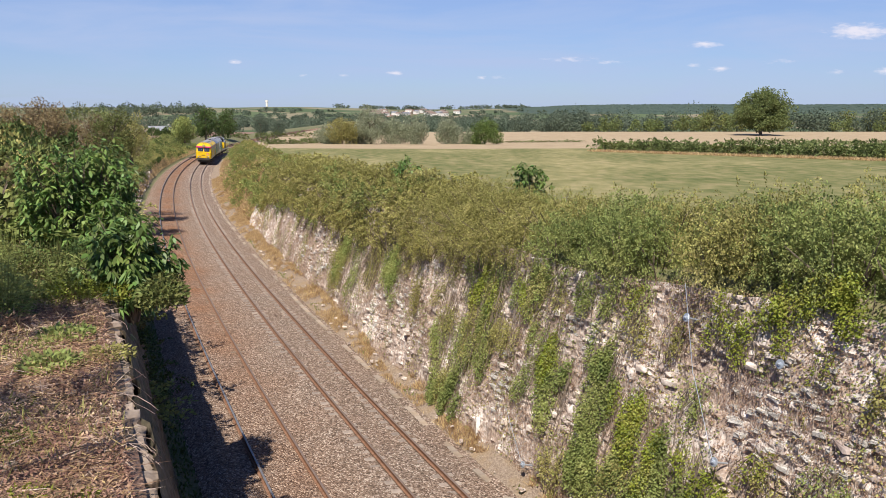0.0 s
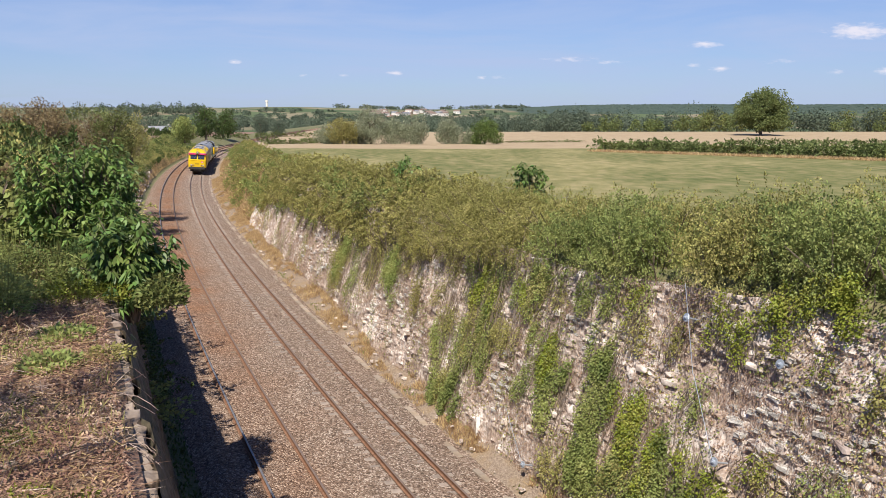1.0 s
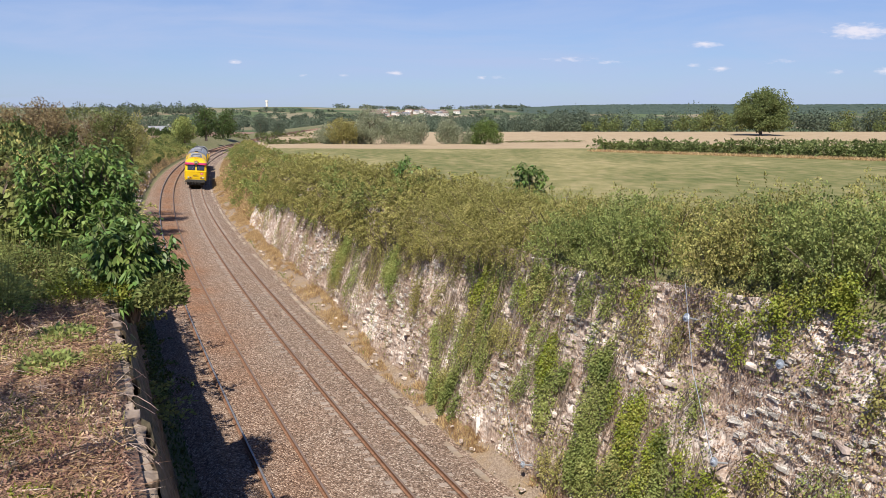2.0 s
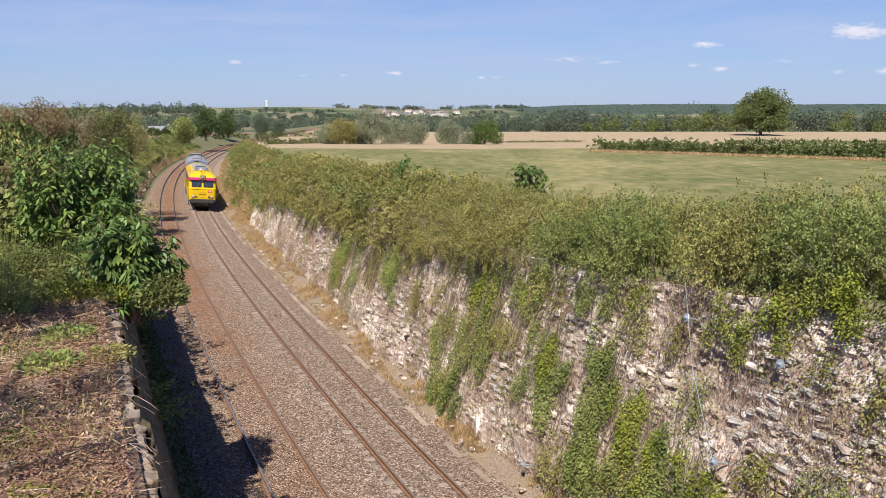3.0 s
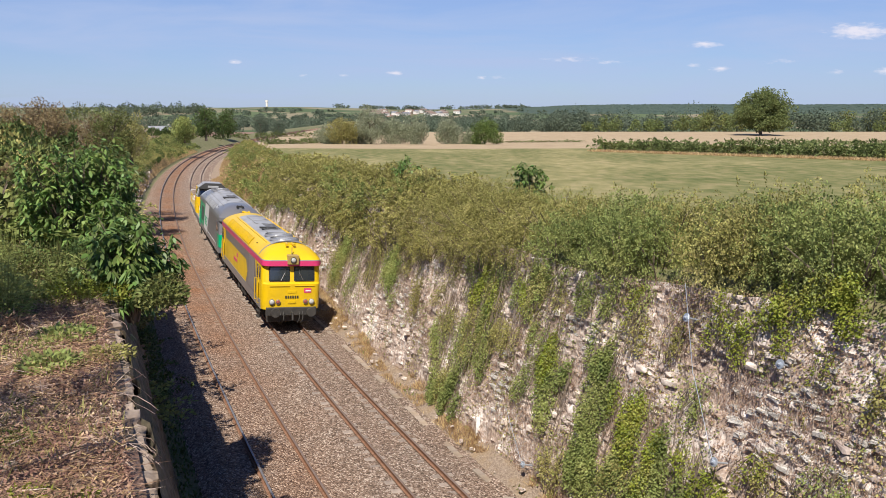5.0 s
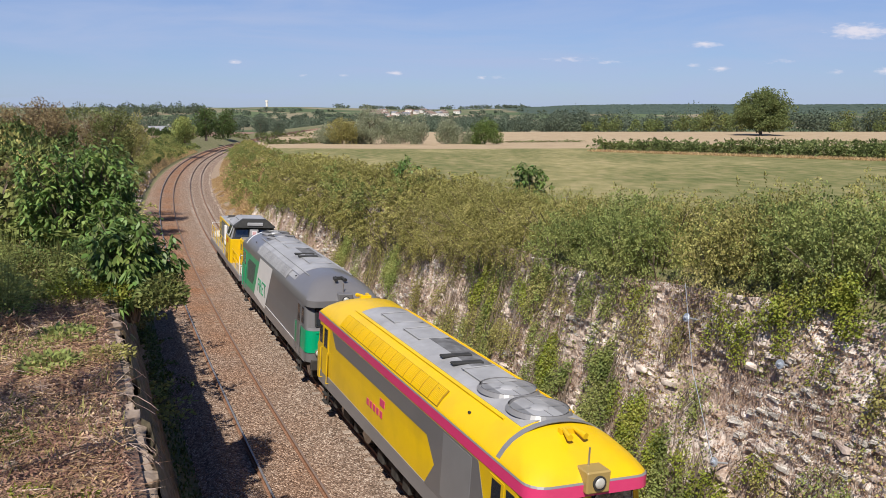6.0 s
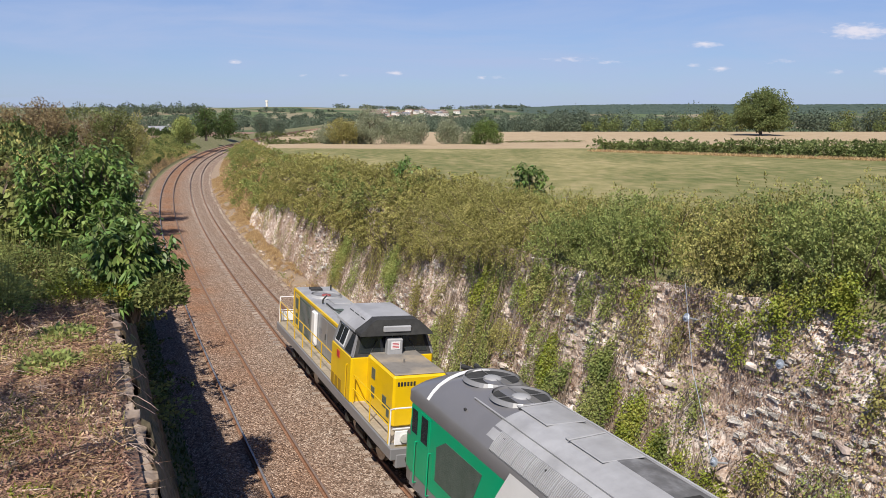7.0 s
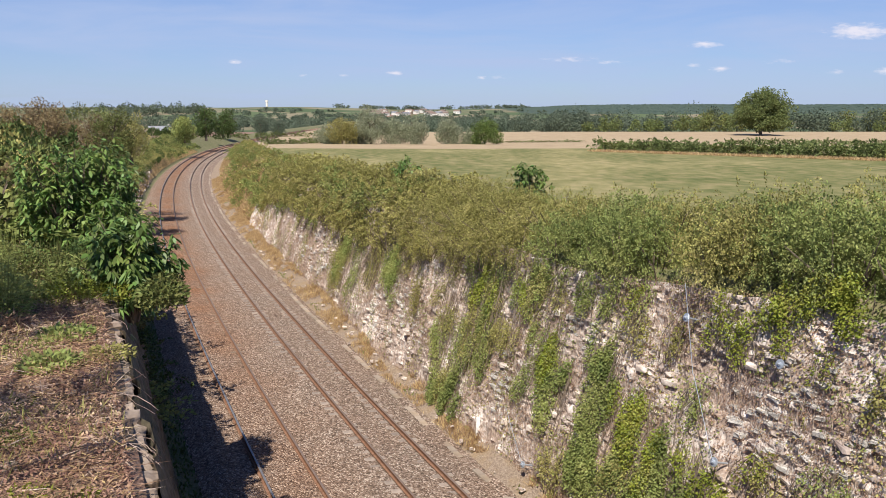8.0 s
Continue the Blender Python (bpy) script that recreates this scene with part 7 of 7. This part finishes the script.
    def house(x, y, z, w, dpt, h, rz, roof, label):
        t = tagged(new("house"), label, "house", group="village houses")
        bm = bmesh.new()
        box(bm, 0, 0, h / 2 - 0.4, w, dpt, h + 0.8)
        part("wall", bm, wall, t)
        bm = bmesh.new()
        e, r = 0.35, dpt * 0.34
        v = [bm.verts.new(p) for p in ((-w / 2 - e, -dpt / 2 - e, h), (w / 2 + e, -dpt / 2 - e, h), (w / 2 + e, dpt / 2 + e, h), (-w / 2 - e, dpt / 2 + e, h), (-w / 2 - e, 0, h + r), (w / 2 + e, 0, h + r))]
        for f in ((0, 1, 5, 4), (2, 3, 4, 5), (0, 4, 3), (1, 2, 5), (0, 3, 2, 1)):
            bm.faces.new([v[i] for i in f])
        ro = part("roof", bm, roof, t)
        bm = bmesh.new()
        box(bm, w * 0.3, 0, h + r, 0.6, 0.6, 1.2)
        part("chimney", bm, wall, ro)
        for i in range(max(2, int(w / 3))):
            bm = bmesh.new()
            box(bm, -w / 2 + (i + 0.5) * w / max(2, int(w / 3)), -dpt / 2 - 0.02, h * 0.55, 0.9, 0.08, 1.2)
            part("window", bm, dark, t)
        t.matrix_basis = pose(x, y, z, 0, 0, rz)
        return t
    rr = random.Random(5)
    for i in range(20):
        a = rr.uniform(-0.095, 0.02)
        y = rr.uniform(1350, 1750)
        x = a * y
        house(x, y, float(hills(np.float64(x), np.float64(y))) + 0.6, rr.uniform(9, 16), rr.uniform(7, 9), rr.uniform(4, 6), rr.uniform(-50, 50), tile if rr.random() < 0.6 else slate, "pale rendered village house with a pitched roof")
    house(-101, 295, ground_z(-101, 295, True) - 0.7, 8.4, 6, 2.0, 8, slate, "low white farm building with a grey roof")
    # water tower on the hill
    t = tagged(new("water_tower"), "white cylindrical water tower on the hilltop", "water tower")
    bm = bmesh.new()
    for a, c, r in ((-2, 15, 3.4), (15, 15.8, 4.4), (15.8, 20, 4.4)):
        rod(bm, (0, 0, a), (0, 0, c), r, 20)
    part("shaft", bm, wall, t)
    bm = bmesh.new()
    rod(bm, (0, 0, 20), (0, 0, 21.2), 4.5, 20, 1.0)
    part("cap", bm, slate, t)
    x, y = -0.2132 * 2420, 2420.0
    t.location = (x, y, float(hills(np.float64(x), np.float64(y))) + 0.5)


make_distance()


# ---- lineside things ----
def make_lineside():
    conc = mat("trough_concrete", [(0.22, 0.17, 0.13), (0.31, 0.25, 0.20), (0.40, 0.34, 0.28)], scale=4, bump=0.4, vary=0.18, patch=0.6, patch_scale=1.5, patch_col=(0.30, 0.22, 0.14))
    t = tagged(new("cable_trough"), "concrete cable trough half buried beside the track", "cable trough")
    g = random.Random(8)
    bm = bmesh.new()
    box(bm, 0, 0, 0, 0.22, 0.97, 0.10, 0.015)
    first = part("lid", bm, conc, t)
    s, i = -3.0, 0
    while s < 150:
        if g.random() < 0.68:
            o = first if i == 0 else new("lid", first.data)
            o.parent = t
            i += 1
            o.matrix_basis = Matrix.Translation(on_line(s, 2.05 + 0.05 * math.sin(s * 0.3), -0.372 + g.uniform(-0.035, 0.02))) @ Matrix.Rotation(-heading(s) + g.uniform(-0.03, 0.03), 4, "Z") @ Matrix.Rotation(g.uniform(-0.06, 0.06), 4, "Y")
        s += 1.0
    white = mat("whitewash", [(0.66, 0.64, 0.60), (0.78, 0.77, 0.74)], scale=5, bump=0.2)
    bm = bmesh.new()
    box(bm, 0, 0, 0.32, 0.17, 0.17, 0.64, 0.02)
    vs = [v for v in bm.verts if v.co.z > 0.6]
    bmesh.ops.scale(bm, vec=(0.75, 0.75, 1), verts=vs)
    o = tagged(part("marker_post", bm, white), "short white concrete marker post beside the track", "marker post")
    o.location = on_line(14.25, 2.98, -0.05)
    # rock anchors: plates on the face, joined by a cable
    galv = mat("galvanised_plate", [(0.40, 0.44, 0.50), (0.56, 0.60, 0.66)], rough=0.45, metal=0.6, scale=6, bump=0.1)

    def face(s, z, out=0.3):
        return on_line(s, float(wall_base(s)) + z * float(wall_lean(s)) - out, z)
    for s, z in ((3.7, 3.25), (5.75, 5.95), (2.75, 5.67), (10.65, 0.45)):
        bm = bmesh.new()
        n = Vector((-math.cos(heading(s)), math.sin(heading(s)), 0.28)).normalized()
        p = face(s, z, 0.42)
        rod(bm, p, p + n * 0.02, 0.105, 18)
        a = tagged(part("anchor_plate", bm, galv), "round galvanised rock anchor plate", "rock anchor", group="rock anchors")
        bm = bmesh.new()
        rod(bm, p - n * 0.4, p + n * 0.1, 0.022, 8)
        rod(bm, p + n * 0.02, p + n * 0.055, 0.045, 6)
        part("bolt", bm, galv, a)
    for line in (((6.1, 6.7), (5.0, 4.8), (3.7, 3.25)), ((12.4, 1.6), (10.65, 0.45))):
        bm = bmesh.new()
        for a, c in zip(line, line[1:]):
            rod(bm, face(*a, 0.44), face(*c, 0.46), 0.008, 5)
        tagged(part("anchor_cable", bm, galv), "thin steel cable stretched down the rock", "cable", group="anchor cables")


make_lineside()


# ---- stones that stand out of the rock face: each a piece of it ----
def make_stones():
    g = random.Random(44)
    shapes = []
    for k in range(10):
        bm = bmesh.new()
        box(bm, 0, 0, 0, 1, 1, 1, 0.12)
        for v in bm.verts:
            v.co += Vector((g.uniform(-0.12, 0.12), g.uniform(-0.12, 0.12), g.uniform(-0.10, 0.10)))
        me = bpy.data.meshes.new("stone")
        bm.to_mesh(me)
        bm.free()
        me.materials.append(PALE_ROCK)
        shapes.append(me)
    spots = [(2.0, 4.7, 2.3, 1.1, 80), (5.2, 5.9, 1.0, 0.22, 22), (13.6, 1.9, 0.7, 1.0, 26), (10.3, 4.4, 0.9, 0.7, 20), (24, 2.0, 4.0, 1.4, 50), (40, 2.2, 7, 1.3, 46), (8.8, 3.4, 0.6, 0.8, 16), (1.0, 3.4, 1.6, 0.7, 15)]
    for s0, z0, rs, rz, n in spots:
        for i in range(n):
            a, r = g.uniform(0, 6.28), math.sqrt(g.random())
            s, z = s0 + rs * r * math.cos(a), max(0.1, z0 + rz * r * math.sin(a))
            z = round(z / 0.24) * 0.24 + g.uniform(-0.07, 0.07)
            ob = new("stone", g.choice(shapes))
            ob.parent = ROCK_FACE
            bulge = 0.35 * noise.noise(Vector((s * 0.22, z * 0.35, 3.0)))
            p = on_line(s, float(wall_base(s)) + z * float(wall_lean(s)) - bulge - g.uniform(-0.05, 0.03), z)
            k = g.uniform(0.6, 1.25) * (1 + max(0, s - 20) * 0.015)
            ob.matrix_basis = Matrix.LocRotScale(p, Euler((g.uniform(-0.15, 0.15), g.uniform(-0.15, 0.15), -heading(s) + g.uniform(-0.3, 0.3))), (0.20 * k, 0.20 * k * g.uniform(0.6, 1.8), 0.085 * k))


def make_rubble(name, label, n, place_at, size, material, seed):
    """Squarish limestone lumps, too many to tell apart, bedded where place_at puts them."""
    g = np.random.default_rng(seed)
    bm = bmesh.new()
    box(bm, 0, 0, 0, 1, 1, 1, 0.14)
    base = np.array([v.co[:] for v in bm.verts])
    polys = [[v.index for v in f.verts] for f in bm.faces]
    bm.free()
    V, F = [], []
    for i in range(n):
        spot = place_at(g)
        if spot is None:
            continue
        p, turn = spot
        k = size * g.lognormal(0, 0.42)
        q = (base + g.uniform(-0.14, 0.14, base.shape)) * np.array([1.0, g.uniform(0.8, 2.2), g.uniform(0.4, 0.85)]) * k
        ca, sa = math.cos(turn + g.normal(0, 0.2)), math.sin(turn + g.normal(0, 0.2))
        tilt = g.normal(0, 0.09)
        q = q @ np.array([[1, 0, 0], [0, math.cos(tilt), math.sin(tilt)], [0, -math.sin(tilt), math.cos(tilt)]])
        q = q @ np.array([[ca, sa, 0], [-sa, ca, 0], [0, 0, 1]]) + np.array(p)
        o = len(V) * len(base)
        V.append(q)
        F += [[o + j for j in f] for f in polys]
    ob = link_mesh(name, np.concatenate(V), F, material)
    return tagged(ob, label, "rubble", kind="stuff")


def on_face(g):
    s = -6 + 56 * g.uniform(0, 1) ** 1.5
    z = g.uniform(0.1, 1.0) * (float(right_height(s)) - 0.4)
    if noise.noise(Vector((s * 0.33, z * 0.55, 61.0))) + 0.3 * noise.noise(Vector((s * 1.3, z * 2.0, 3.0))) < -0.10:
        return None
    z = round(z / 0.19) * 0.19 + g.normal(0, 0.035)
    bulge = 0.35 * noise.noise(Vector((s * 0.22, z * 0.35, 3.0))) + 0.07 * noise.noise(Vector((s * 0.9, z * 1.3, 9.0)))
    return on_line(s, float(wall_base(s)) + z * float(wall_lean(s)) - bulge - g.uniform(-0.04, 0.045), z), -heading(s)


def on_bank_foot(g):
    s = g.uniform(40, 135)
    u = g.uniform(0, 1)
    return on_line(s, -6.75 - u * (0.9 + 0.6 * float(smooth01(s, 60, 100))), -0.28 + u * (float(bank_foot(s)) + 0.3)), -heading(s)


def on_verge(g):
    s = -3 + 60 * g.uniform(0, 1) ** 1.4
    return on_line(s, g.uniform(2.3, 3.3), -0.30 + 0.3 * g.uniform(0, 1)), g.uniform(0, 6.28)


PALE_ROCK = mat("pale_limestone", [(0.30, 0.275, 0.25), (0.50, 0.47, 0.43), (0.66, 0.63, 0.59)], scale=2.5, bump=0.7, dist=0.05, vary=0.22, patch=0.5, patch_scale=3, patch_col=(0.20, 0.17, 0.14))
make_stones()
LUMP_ROCK = mat("bedded_limestone", [(0.29, 0.225, 0.185), (0.52, 0.435, 0.38), (0.76, 0.68, 0.62)], scale=3.5, bump=0.6, dist=0.03, island=0.28, patch=0.55, patch_scale=4, patch_col=(0.25, 0.185, 0.145))
make_rubble("face_rubble", "broken limestone beds standing out of the rock face", 9000, on_face, 0.085, LUMP_ROCK, 5)
make_rubble("foot_rubble", "pale stones along the foot of the shaded bank", 700, on_bank_foot, 0.24, LUMP_ROCK, 6)
make_rubble("verge_rubble", "small fallen stones along the foot of the rock", 240, on_verge, 0.07, LUMP_ROCK, 7)


# ---- motion of the train ----
def front_at(t):
    """Place of the train's foremost face along the line."""
    return 160.72 - 26.222 * t


def motions():
    for thing, centre, pivot in ((LOCO_A, 7.9, 4.75), (LOCO_B, 24.97, 4.75), (LOCO_C, 41.42, 3.9)):
        rows = []
        for i in range(33):
            t = 0.25 * i
            s = front_at(t) + centre
            a, b = on_line(s - pivot), on_line(s + pivot)
            d = a - b
            rows.append((t, Matrix.Translation((a + b) / 2 + Vector((0, 0, 0.75 * CANT))) @ Matrix.Rotation(math.atan2(-d.x, d.y), 4, "Z") @ Matrix.Rotation(-CANT, 4, "Y")))
        walk(thing, rows)
    # the wheels roll
    for w, y, r in WHEELSETS:
        rows = []
        for i in range(241):
            t = i / 30
            rows.append((t, Matrix.Translation((0, y, r + 0.003)) @ Matrix.Rotation(-26.222 * t / r, 4, "X")))
        walk(w, rows)


motions()
